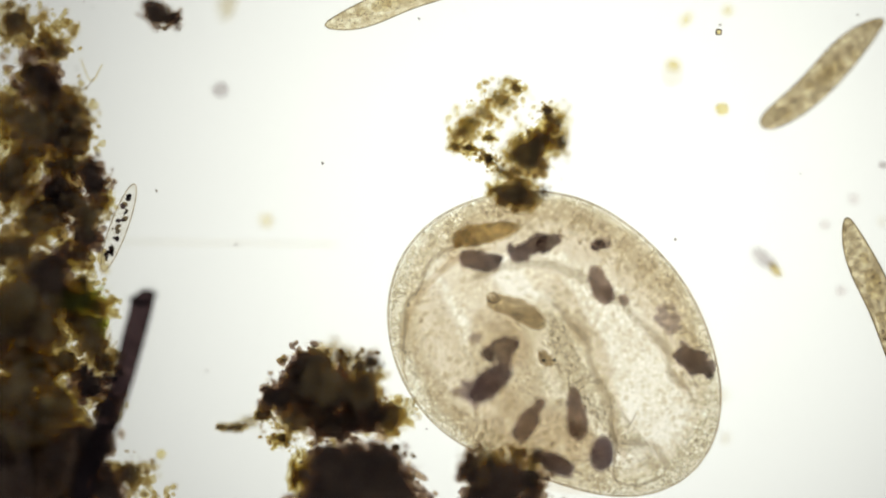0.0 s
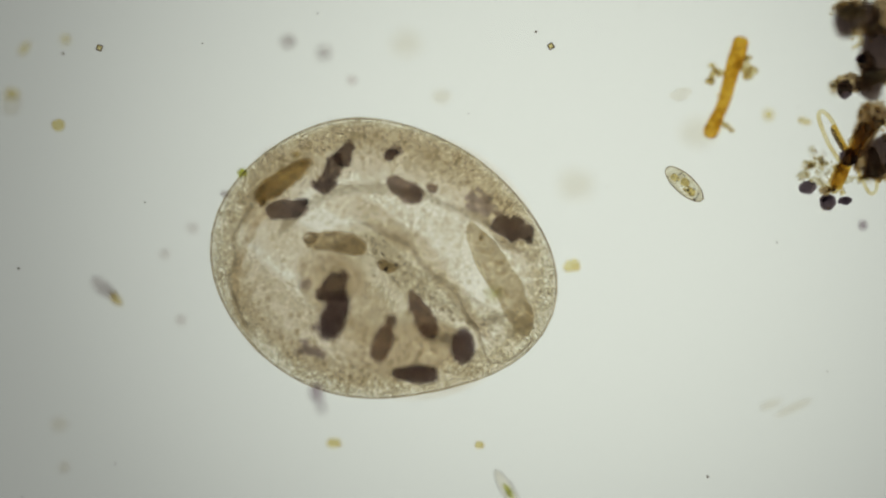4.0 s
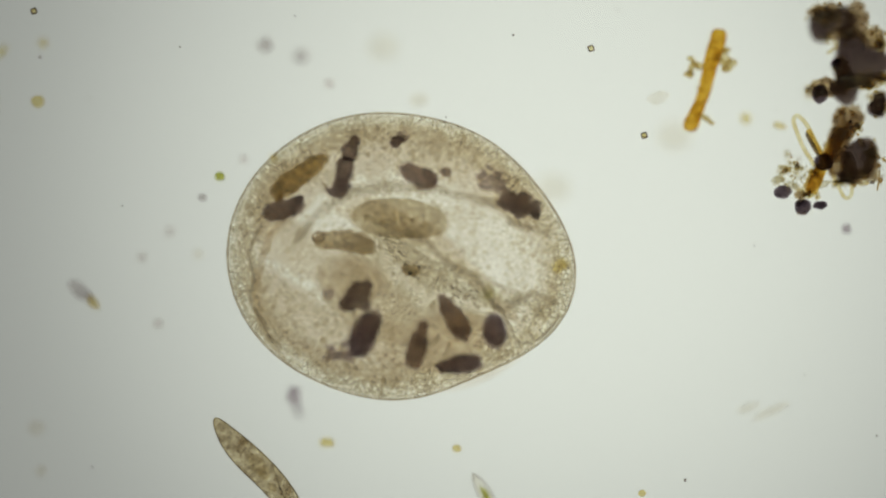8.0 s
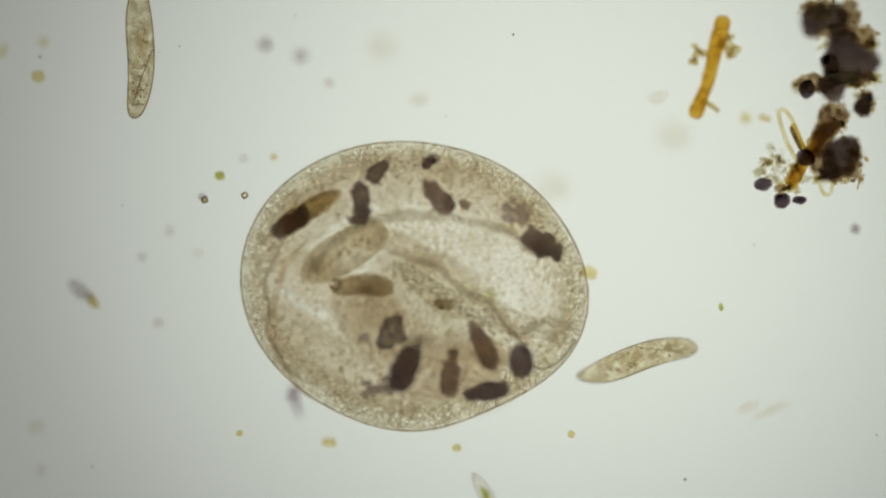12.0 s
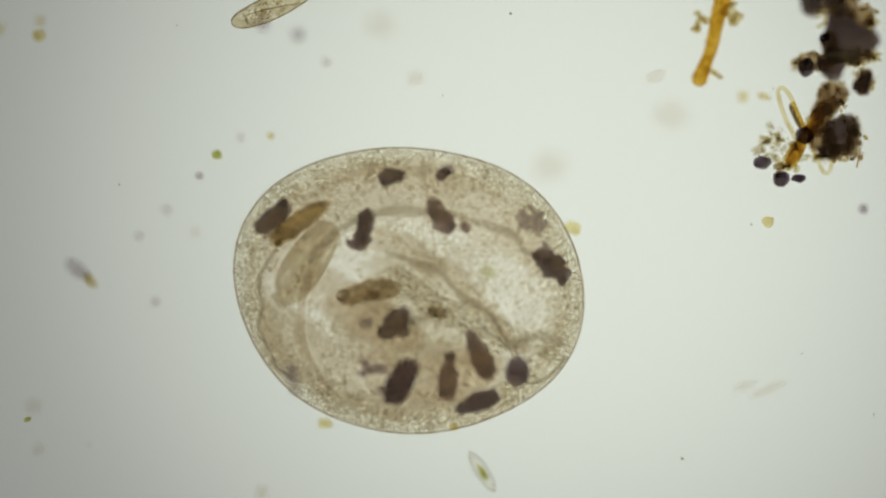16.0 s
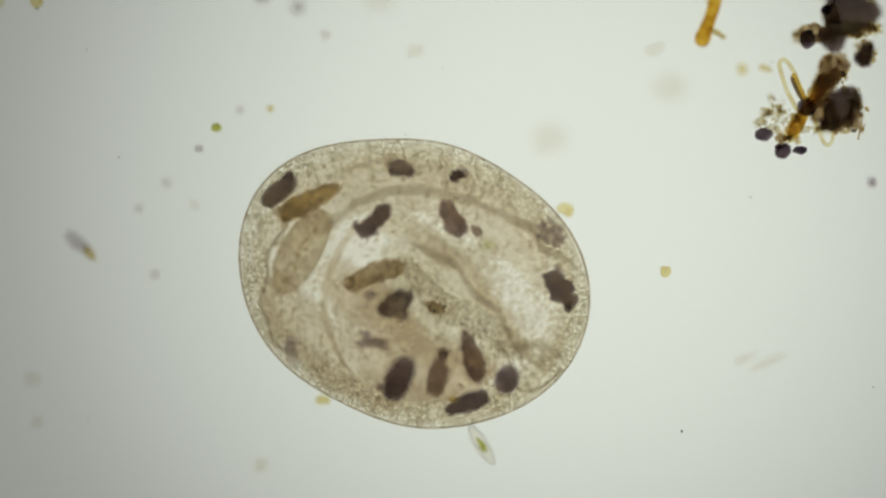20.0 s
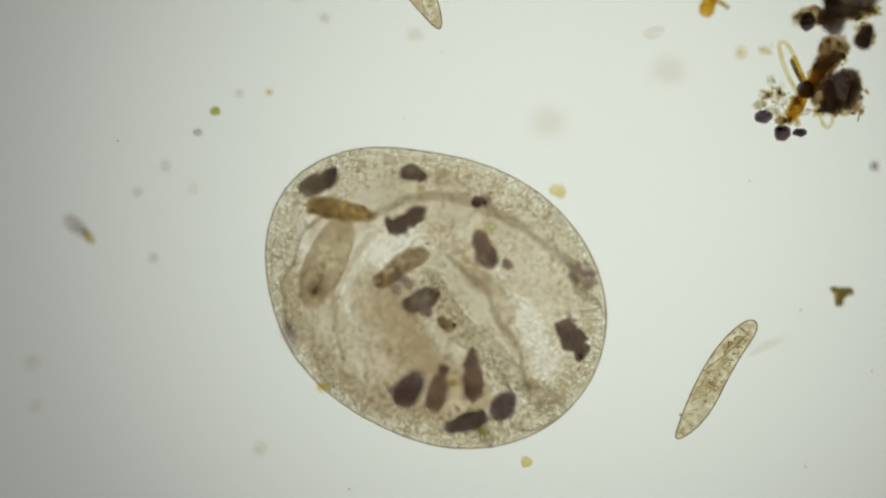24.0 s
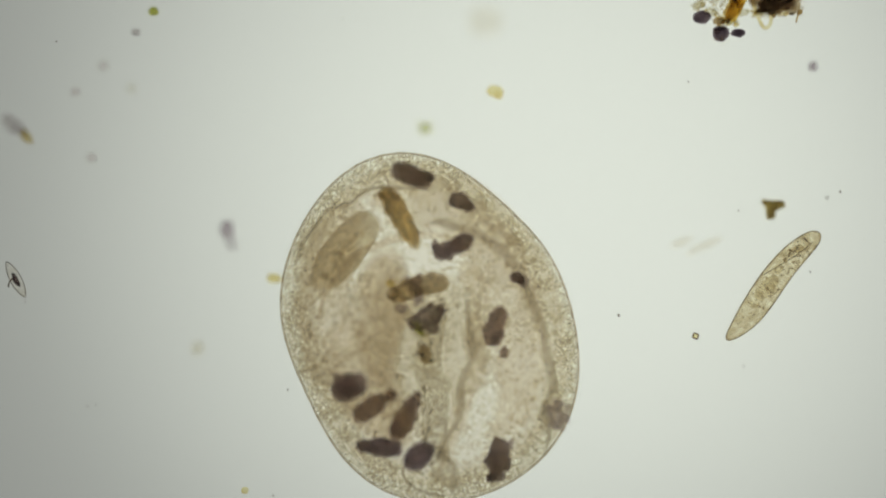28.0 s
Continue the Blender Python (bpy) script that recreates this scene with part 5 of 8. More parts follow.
    walk(food["n2"], [(t, pose(x, y, 0.04, 0, tip, a)) for t, x, y, a, tip in [
        (0, -0.1419, 0.1056, 73, 0), (0.5, -0.1394, 0.1116, 77, 0), (1, -0.1364, 0.1077, 81, 0), (1.5, -0.136, 0.1238, 77.5, 0), (2, -0.1341, 0.1397, 74, 0), (2.5, -0.131, 0.1412, 78.5, 0),
        (3, -0.1336, 0.137, 83, 0), (3.5, -0.1325, 0.1292, 84, 0), (4, -0.1288, 0.1237, 85, 0), (4.5, -0.1293, 0.1175, 85.5, 0), (6.5, -0.1262, 0.1294, 87.5, 0), (7, -0.1245, 0.1297, 88, 0),
        (8, -0.1175, 0.1284, 89, 0), (9.5, -0.1111, 0.1326, 97, 0), (11, -0.1089, 0.1356, 105, 0), (12.5, -0.1104, 0.1323, 100.2, 0), (14.5, -0.099, 0.1056, 93.9, 0), (16, -0.098, 0.0947, 89.2, 0),
        (16.5, -0.1, 0.0872, 87.6, 0), (17, -0.0996, 0.0833, 86, 0), (17.5, -0.0994, 0.0832, 82.8, 0), (18.5, -0.1009, 0.0809, 76.5, 0), (20, -0.0997, 0.0866, 67, 0), (20.5, -0.101, 0.0863, 67, 0),
        (22.5, -0.1075, 0.0858, 67, 0), (23.5, -0.113, 0.0909, 67, 0), (24.5, -0.1191, 0.0963, 67, 0), (25, -0.1222, 0.0959, 67, 0), (25.5, -0.1238, 0.095, 72.8, 0), (26, -0.1215, 0.0939, 78.7, 0),
        (26.5, -0.1209, 0.0931, 84.5, 0), (27, -0.1205, 0.0903, 90.3, 0), (27.5, -0.1211, 0.0873, 96.2, 0), (28, -0.1227, 0.0854, 102, 0)]])
    walk(food["n3"], [(t, pose(x, y, -0.04, 0, tip, a)) for t, x, y, a, tip in [
        (0, -0.1957, 0.0311, 23, 0), (0.5, -0.1984, 0.028, 23, 0), (1, -0.1844, 0.023, 23, 0), (1.5, -0.1898, 0.0416, 23.5, 0), (2, -0.1975, 0.0551, 24, 0), (2.5, -0.2018, 0.0559, 21, 0),
        (3, -0.2007, 0.0556, 18, 0), (3.5, -0.1914, 0.051, 16.5, 0), (4, -0.1874, 0.0405, 15, 0), (4.5, -0.1905, 0.0419, 15.2, 0), (6.5, -0.1945, 0.0513, 16.2, 0), (7, -0.1986, 0.0545, 16.5, 0),
        (8, -0.2152, 0.0568, 17, 0), (9.5, -0.2273, 0.0738, 23.5, 0), (11, -0.2343, 0.0759, 30, 0), (12.5, -0.2286, 0.0886, 34, 0), (14.5, -0.2485, 0.0923, 39.3, 0), (16, -0.2596, 0.0866, 43.3, 0),
        (16.5, -0.2628, 0.0853, 44.7, 0), (17, -0.2664, 0.0825, 46, 0), (17.5, -0.2686, 0.085, 47, 0), (18.5, -0.2736, 0.0847, 49, 0), (20, -0.2785, 0.0853, 52, 0), (20.5, -0.2815, 0.08, 51.5, 0),
        (22.5, -0.2846, 0.0712, 49.5, 0), (23.5, -0.2856, 0.0706, 48.5, 0), (24.5, -0.2858, 0.069, 47.5, 0), (25, -0.2845, 0.0683, 47, 0), (25.5, -0.2827, 0.067, 46.5, 0), (26, -0.28, 0.0613, 46, 0),
        (26.5, -0.2769, 0.0601, 45.5, 0), (27, -0.2721, 0.0578, 45, 0), (27.5, -0.2678, 0.0539, 44.5, 0), (28, -0.2648, 0.051, 44, 0)]])
    walk(food["n4"], [(t, pose(x, y, 0.02, 0, tip, a)) for t, x, y, a, tip in [
        (0, -0.0923, 0.0028, 13, 0), (0.5, -0.0875, -0.0002, 13.5, 0), (1, -0.0884, -0.0049, 14, 0), (1.5, -0.0943, 0.0102, 11.5, 0), (2, -0.0992, 0.0208, 9, 0), (2.5, -0.0966, 0.0207, 9.5, 0),
        (3, -0.0981, 0.0186, 10, 0), (3.5, -0.091, 0.0092, 8.5, 0), (4, -0.0883, 0.0066, 7, 0), (4.5, -0.0974, 0.0132, 6, 0), (6.5, -0.1015, 0.0392, 2, 0), (7, -0.1026, 0.0312, 1, 0),
        (8, -0.1007, 0.0136, -1, 0), (9.5, -0.0935, -0.0007, 0.5, 0), (11, -0.0917, -0.0115, 2, 0), (12.5, -0.0929, -0.0118, 7.2, 0), (14.5, -0.0727, -0.0158, 14.2, 0), (16, -0.0708, -0.0137, 19.5, 0),
        (16.5, -0.0729, -0.0151, 21.2, 0), (17, -0.0743, -0.0161, 23, 0), (17.5, -0.0749, -0.0147, 25.3, 0), (18.5, -0.0767, -0.0123, 30, 0), (20, -0.0747, -0.0064, 37, 0), (20.5, -0.0715, -0.0054, 40.5, 0),
        (22.5, -0.0749, 0.0084, 54.5, 0), (23.5, -0.081, 0.0145, 61.5, 0), (24.5, -0.0901, 0.0166, 68.5, 0), (25, -0.0922, 0.0154, 72, 0), (25.5, -0.0911, 0.013, 74.5, 0), (26, -0.0901, 0.0128, 77, 0),
        (26.5, -0.089, 0.0111, 79.5, 0), (27, -0.0833, 0.0151, 82, 0), (27.5, -0.0757, 0.0032, 84.5, 0), (28, -0.0734, 0.0007, 87, 0)]])
    walk(food["n5"], [(t, pose(x, y, 0.035, 0, tip, a)) for t, x, y, a, tip in [
        (0, -0.0002, 0.1252, -22, 0), (0.5, -0.0065, 0.122, -23, 0), (1, 0.0009, 0.1221, -24, 0), (1.5, 0.0047, 0.1313, -25, 0), (2, 0.0043, 0.1392, -26, 0), (2.5, 0.007, 0.1398, -25, 0),
        (3, 0.0026, 0.1393, -24, 0), (3.5, 0.0069, 0.1313, -17, 0), (4, 0.0081, 0.1257, -10, 0), (4.5, 0.0125, 0.1256, -10.4, 0), (6.5, 0.0168, 0.1429, -11.9, 0), (7, 0.017, 0.1429, -12.2, 0),
        (8, 0.0177, 0.1419, -13, 0), (9.5, 0.0222, 0.1504, -24, 0), (11, 0.0271, 0.1568, -35, 0), (12.5, 0.0273, 0.1508, -37.2, 0), (14.5, 0.0331, 0.1413, -40.2, 0), (16, 0.0329, 0.1352, -42.5, 0),
        (16.5, 0.0301, 0.1318, -43.2, 0), (17, 0.0296, 0.1302, -44, 0), (17.5, 0.0297, 0.13, -43, 0), (18.5, 0.0304, 0.1289, -41, 0), (20, 0.0306, 0.1248, -38, 0), (20.5, 0.0309, 0.1201, -37, 0),
        (22.5, 0.0311, 0.1171, -33, 0), (23.5, 0.0304, 0.1139, -31, 0), (24.5, 0.0266, 0.1142, -29, 0), (25, 0.0251, 0.1134, -28, 0), (25.5, 0.0231, 0.1145, -28, 0), (26, 0.0321, 0.109, -28, 0),
        (26.5, 0.0333, 0.1085, -28, 0), (27, 0.0345, 0.108, -28, 0), (27.5, 0.0356, 0.1074, -28, 0), (28, 0.0368, 0.1069, -28, 0)]])
    walk(food["n6"], [(t, pose(x, y, 0.03, 0, tip, a)) for t, x, y, a, tip in [
        (0, -0.0499, 0.1814, 8, 0), (0.5, -0.0493, 0.175, 7, 0), (1, -0.0497, 0.1772, 6, 0), (1.5, -0.045, 0.1884, 2.5, 0), (2, -0.0435, 0.1968, -1, 0), (2.5, -0.0429, 0.1979, -1.5, 0),
        (3, -0.0465, 0.195, -2, 0), (3.5, -0.0436, 0.1891, 1.5, 0), (4, -0.0355, 0.182, 5, 0), (4.5, -0.034, 0.1813, 4.4, 0), (6.5, -0.0368, 0.1979, 1.9, 0), (7, -0.0348, 0.2002, 1.2, 0),
        (8, -0.0312, 0.2006, 0, 0), (9.5, -0.0199, 0.2096, 0, 0), (11, -0.0042, 0.2169, 0, 0), (12.5, 0.0046, 0.2159, 0.2, 0), (14.5, 0.0254, 0.2174, 0.6, 0), (16, 0.0231, 0.2126, 0.8, 0),
        (16.5, 0.0208, 0.2109, 0.9, 0), (17, 0.0192, 0.2076, 1, 0), (17.5, 0.0182, 0.2087, 1.2, 0), (18.5, 0.0163, 0.2056, 1.5, 0), (20, 0.0133, 0.2026, 2, 0), (20.5, 0.008, 0.2011, 1.8, 0),
        (22.5, -0.0141, 0.1921, 1, 0), (23.5, -0.0199, 0.1857, 0.6, 0), (24.5, -0.0301, 0.183, 0.2, 0), (25, -0.0318, 0.1814, 0, 0), (25.5, -0.0339, 0.1804, 0, 0), (26, -0.0352, 0.1783, 0, 0),
        (26.5, -0.0354, 0.1783, 0, 0), (27, -0.0348, 0.175, 0, 0), (27.5, -0.0338, 0.1742, 0, 0), (28, -0.035, 0.1726, 0, 0)]])
    walk(food["n7"], [(t, pose(x, y, -0.03, 0, tip, a)) for t, x, y, a, tip in [
        (0, 0.2099, 0.1253, 8, 0), (0.5, 0.2107, 0.1214, 7, 0), (1, 0.2052, 0.1208, 6, 0), (1.5, 0.1949, 0.1275, 0, 0), (2, 0.1905, 0.1299, -6, 0), (2.5, 0.1873, 0.1314, -9, 0),
        (3, 0.1843, 0.1307, -12, 0), (3.5, 0.1918, 0.1215, -8.5, 0), (4, 0.2037, 0.1119, -5, 0), (4.5, 0.1979, 0.1136, -6, 0), (6.5, 0.1887, 0.1258, -10, 0), (7, 0.1901, 0.1242, -11, 0),
        (8, 0.1951, 0.1181, -13, 0), (9.5, 0.2062, 0.1055, -16.5, 0), (11, 0.2141, 0.0967, -20, 0), (12.5, 0.2142, 0.095, -24.8, 0), (14.5, 0.2374, 0.0901, -31.1, 0), (16, 0.2384, 0.089, -35.8, 0),
        (16.5, 0.2367, 0.0829, -37.4, 0), (17, 0.2391, 0.0822, -39, 0), (17.5, 0.2406, 0.0797, -38.8, 0), (18.5, 0.2427, 0.0755, -38.5, 0), (20, 0.2472, 0.0677, -38, 0), (20.5, 0.248, 0.0648, -36.5, 0),
        (22.5, 0.2394, 0.0639, -30.5, 0), (23.5, 0.2388, 0.0633, -27.5, 0), (24.5, 0.239, 0.0617, -24.5, 0), (25, 0.2395, 0.0594, -23, 0), (25.5, 0.2398, 0.0596, -23.8, 0), (26, 0.2437, 0.0571, -24.7, 0),
        (26.5, 0.247, 0.0545, -25.5, 0), (27, 0.2538, 0.0497, -26.3, 0), (27.5, 0.2569, 0.0481, -27.2, 0), (28, 0.2591, 0.0438, -28, 0)]])
    walk(food["n9"], [(t, pose(x, y, -0.05, 0, tip, a)) for t, x, y, a, tip in [
        (0, -0.0708, -0.0718, 18, 0), (0.5, -0.075, -0.0757, 14.5, 0), (1, -0.0645, -0.0758, 11, 0), (1.5, -0.0712, -0.0676, 10, 0), (2, -0.0789, -0.0605, 9, 0), (2.5, -0.0821, -0.0612, 8.5, 0),
        (3, -0.0817, -0.0641, 8, 0), (3.5, -0.0737, -0.0713, 11.5, 0), (4, -0.0746, -0.0725, 15, 0), (4.5, -0.0774, -0.0698, 14, 0), (6.5, -0.0793, -0.0487, 10, 0), (7, -0.0787, -0.0645, 9, 0),
        (8, -0.0699, -0.0817, 7, 0), (9.5, -0.0542, -0.0916, 16, 0), (11, -0.0374, -0.0951, 25, 0), (12.5, -0.0327, -0.0874, 21.5, 0), (14.5, -0.0154, -0.0748, 16.8, 0), (16, -0.0178, -0.0646, 13.3, 0),
        (16.5, -0.0213, -0.064, 12.2, 0), (17, -0.0207, -0.0624, 11, 0), (17.5, -0.0211, -0.0587, 9.5, 0), (18.5, -0.0245, -0.0536, 6.5, 0), (20, -0.0228, -0.0471, 2, 0), (20.5, -0.0236, -0.0477, 3, 0),
        (22.5, -0.0206, -0.0326, 7, 0), (23.5, -0.0213, -0.0234, 9, 0), (24.5, -0.0256, -0.0147, 11, 0), (25, -0.0258, -0.012, 12, 0), (25.5, -0.0245, -0.0095, 19.5, 0), (26, -0.0238, -0.009, 27, 0),
        (26.5, -0.0202, -0.0069, 34.5, 0), (27, -0.0166, -0.0055, 42, 0), (27.5, -0.0154, -0.0045, 49.5, 0), (28, -0.0155, -0.0025, 57, 0)]])
    walk(food["n10"], [(t, pose(x, y, -0.075, 0, tip, a)) for t, x, y, a, tip in [
        (0, -0.0485, -0.128, 73, 0), (0.5, -0.0469, -0.1329, 72, 0), (1, -0.0452, -0.1378, 71, 0), (1.5, -0.0499, -0.1207, 70, 0), (2, -0.0581, -0.1147, 69, 0), (2.5, -0.0589, -0.1145, 71, 0),
        (3, -0.0552, -0.1169, 73, 0), (3.5, -0.0524, -0.1139, 76.5, 0), (4, -0.0585, -0.1206, 80, 0), (4.5, -0.0585, -0.1253, 78.4, 0), (6.5, -0.0711, -0.13, 71.9, 0), (7, -0.0671, -0.1436, 70.2, 0),
        (8, -0.0465, -0.1455, 67, 0), (9.5, -0.0247, -0.1461, 67, 0), (11, -0.0091, -0.1543, 67, 0), (12.5, -0.0009, -0.1504, 66.8, 1), (14.5, 0.0066, -0.1633, 66.4, 4), (16, 0.0111, -0.1627, 66.2, 6),
        (16.5, 0.0105, -0.1646, 66.1, 6), (17, 0.0122, -0.1672, 66, 7), (17.5, 0.0135, -0.1662, 67.8, 10), (18.5, 0.0172, -0.1652, 71.5, 16), (20, 0.0213, -0.1704, 77, 25), (20.5, 0.0242, -0.1729, 77, 28),
        (22.5, 0.0311, -0.1611, 77, 40), (23.5, 0.0362, -0.1636, 77, 45), (24.5, 0.0394, -0.1653, 77, 51), (25, 0.0412, -0.1674, 77, 54), (25.5, 0.0443, -0.1685, 77.8, 54), (26, 0.0476, -0.1694, 78.7, 54),
        (26.5, 0.0497, -0.1688, 79.5, 54), (27, 0.0527, -0.1701, 80.3, 54), (27.5, 0.056, -0.1725, 81.2, 54), (28, 0.0577, -0.1703, 82, 54)]])
    walk(food["n11"], [(t, pose(x, y, -0.055, 0, tip, a)) for t, x, y, a, tip in [
        (0, 0.0475, -0.138, 98, 0), (0.5, 0.0525, -0.141, 97, 0), (1, 0.0529, -0.1447, 96, 0), (1.5, 0.0443, -0.1393, 92.5, 0), (2, 0.0363, -0.1326, 89, 0), (2.5, 0.0352, -0.1297, 92, 0),
        (3, 0.0363, -0.1297, 95, 0), (3.5, 0.0392, -0.1335, 91, 0), (4, 0.0385, -0.1373, 87, 0), (4.5, 0.0375, -0.1442, 86.8, 0), (6.5, 0.0356, -0.1346, 85.8, 0), (7, 0.04, -0.1415, 85.5, 0),
        (8, 0.0506, -0.1534, 85, 0), (9.5, 0.0655, -0.1534, 87.5, 0), (11, 0.0772, -0.1526, 90, 0), (12.5, 0.0811, -0.1502, 92.2, 0), (14.5, 0.0939, -0.1443, 95.2, 0), (16, 0.0931, -0.1407, 97.5, 0),
        (16.5, 0.0893, -0.1426, 98.2, 0), (17, 0.0907, -0.1437, 99, 0), (17.5, 0.09, -0.1408, 98.7, 0), (18.5, 0.0873, -0.1414, 98, 0), (20, 0.0861, -0.1405, 97, 0), (20.5, 0.0865, -0.1414, 98.5, 0),
        (22.5, 0.0804, -0.1393, 104.5, 0), (23.5, 0.0822, -0.1386, 107.5, 0), (24.5, 0.0828, -0.136, 110.5, 0), (25, 0.0846, -0.138, 112, 0), (25.5, 0.0871, -0.1382, 111.2, 0), (26, 0.0898, -0.1381, 110.3, 0),
        (26.5, 0.093, -0.1377, 109.5, 0), (27, 0.0962, -0.1392, 108.7, 0), (27.5, 0.1011, -0.1388, 107.8, 0), (28, 0.1033, -0.138, 107, 0)]])
    walk(food["n12"], [(t, pose(x, y, -0.045, 0, tip, a)) for t, x, y, a, tip in [
        (0, 0.1068, -0.0784, 133, 0), (0.5, 0.107, -0.0802, 132, 0), (1, 0.1043, -0.0827, 131, 0), (1.5, 0.0987, -0.0824, 127.5, 0), (2, 0.0917, -0.0786, 124, 0), (2.5, 0.0918, -0.0767, 122, 0),
        (3, 0.0929, -0.0752, 120, 0), (3.5, 0.0941, -0.0758, 125, 0), (4, 0.094, -0.0804, 130, 0), (4.5, 0.0956, -0.0824, 129.6, 0), (6.5, 0.0934, -0.0862, 128.1, 0), (7, 0.0977, -0.0907, 127.8, 0),
        (8, 0.1086, -0.0978, 127, 0), (9.5, 0.1206, -0.0986, 123.5, 0), (11, 0.1309, -0.0995, 120, 0), (12.5, 0.1335, -0.0971, 120.8, 0), (14.5, 0.1437, -0.093, 121.8, 0), (16, 0.1426, -0.0943, 122.5, 0),
        (16.5, 0.1403, -0.097, 122.8, 0), (17, 0.1426, -0.0985, 123, 0), (17.5, 0.1402, -0.0969, 122.8, 0), (18.5, 0.1395, -0.0977, 122.5, 0), (20, 0.1354, -0.0973, 122, 0), (20.5, 0.1342, -0.0965, 122, 0),
        (22.5, 0.1258, -0.0884, 122, 0), (23.5, 0.1241, -0.0874, 122, 0), (24.5, 0.1239, -0.0872, 122, 0), (25, 0.1244, -0.0894, 122, 0), (25.5, 0.1268, -0.0879, 123.7, 0), (26, 0.1301, -0.0893, 125.3, 0),
        (26.5, 0.1319, -0.0904, 127, 0), (27, 0.1355, -0.0903, 128.7, 0), (27.5, 0.1369, -0.0919, 130.3, 0), (28, 0.1397, -0.0913, 132, 0)]])
    walk(food["n13"], [(t, pose(x, y, -0.06, 0, tip, a)) for t, x, y, a, tip in [
        (0, 0.1865, -0.1055, 118, 0), (0.5, 0.1864, -0.108, 119.5, 0), (1, 0.1907, -0.1083, 121, 0), (1.5, 0.1815, -0.1119, 112.5, 0), (2, 0.1725, -0.1091, 104, 0), (2.5, 0.1697, -0.1047, 101, 0),
        (3, 0.1691, -0.1031, 98, 0), (3.5, 0.171, -0.1091, 101.5, 0), (4, 0.177, -0.1146, 105, 0), (4.5, 0.1785, -0.1179, 104.6, 0), (6.5, 0.1725, -0.1053, 103.1, 0), (7, 0.1762, -0.1075, 102.8, 0),
        (8, 0.1832, -0.1124, 102, 0), (9.5, 0.1917, -0.1162, 101, 0), (11, 0.2007, -0.1188, 100, 0), (12.5, 0.2025, -0.1166, 97.8, 12), (14.5, 0.2149, -0.1117, 94.8, 28), (16, 0.2128, -0.1114, 92.5, 40),
        (16.5, 0.2109, -0.115, 91.8, 44), (17, 0.2101, -0.1143, 91, 48), (17.5, 0.21, -0.1147, 89.5, 47), (18.5, 0.2088, -0.1147, 86.5, 46), (20, 0.2058, -0.1168, 82, 44), (20.5, 0.2048, -0.1172, 82, 42),
        (22.5, 0.1992, -0.1109, 82, 34), (23.5, 0.1982, -0.1081, 82, 30), (24.5, 0.1979, -0.1039, 82, 26), (25, 0.1992, -0.1037, 82, 24), (25.5, 0.2005, -0.1015, 87, 20), (26, 0.2033, -0.0999, 92, 16),
        (26.5, 0.2058, -0.0979, 97, 12), (27, 0.2098, -0.0973, 102, 8), (27.5, 0.2127, -0.0952, 107, 4), (28, 0.2137, -0.0916, 112, 0)]])
    walk(food["n14"], [(t, pose(x, y, -0.05, 0, tip, a)) for t, x, y, a, tip in [
        (0, 0.1272, -0.1709, 8, 0), (0.5, 0.128, -0.173, 9.5, 0), (1, 0.1245, -0.1764, 11, 0), (1.5, 0.1204, -0.1743, 11, 0), (2, 0.1127, -0.1698, 11, 0), (2.5, 0.1103, -0.1662, 10.5, 0),
        (3, 0.111, -0.1664, 10, 0), (3.5, 0.1092, -0.1745, 10, 0), (4, 0.1081, -0.1828, 10, 0), (4.5, 0.1121, -0.1845, 10.2, 0), (6.5, 0.1115, -0.1715, 11.2, 0), (7, 0.1162, -0.1744, 11.5, 0),
        (8, 0.1277, -0.1785, 12, 0), (9.5, 0.1354, -0.1801, 11, 0), (11, 0.141, -0.1814, 10, 0), (12.5, 0.1484, -0.1753, 15.2, 0), (14.5, 0.1512, -0.1783, 22.2, 0), (16, 0.1518, -0.1764, 27.5, 0),
        (16.5, 0.1498, -0.1775, 29.2, 0), (17, 0.1506, -0.1793, 31, 0), (17.5, 0.1504, -0.1774, 31.7, 0), (18.5, 0.1499, -0.1785, 33, 0), (20, 0.1502, -0.1774, 35, 0), (20.5, 0.1522, -0.1775, 36.4, 0),
        (22.5, 0.1551, -0.1657, 42, 0), (23.5, 0.1548, -0.1644, 44.8, 0), (24.5, 0.1572, -0.1623, 47.6, 0), (25, 0.1588, -0.1628, 49, 0), (25.5, 0.1614, -0.1604, 51.5, 0), (26, 0.1652, -0.1631, 54, 0),
        (26.5, 0.1679, -0.1616, 56.5, 0), (27, 0.1721, -0.1612, 59, 0), (27.5, 0.175, -0.1569, 61.5, 0), (28, 0.1758, -0.1529, 64, 0)]])
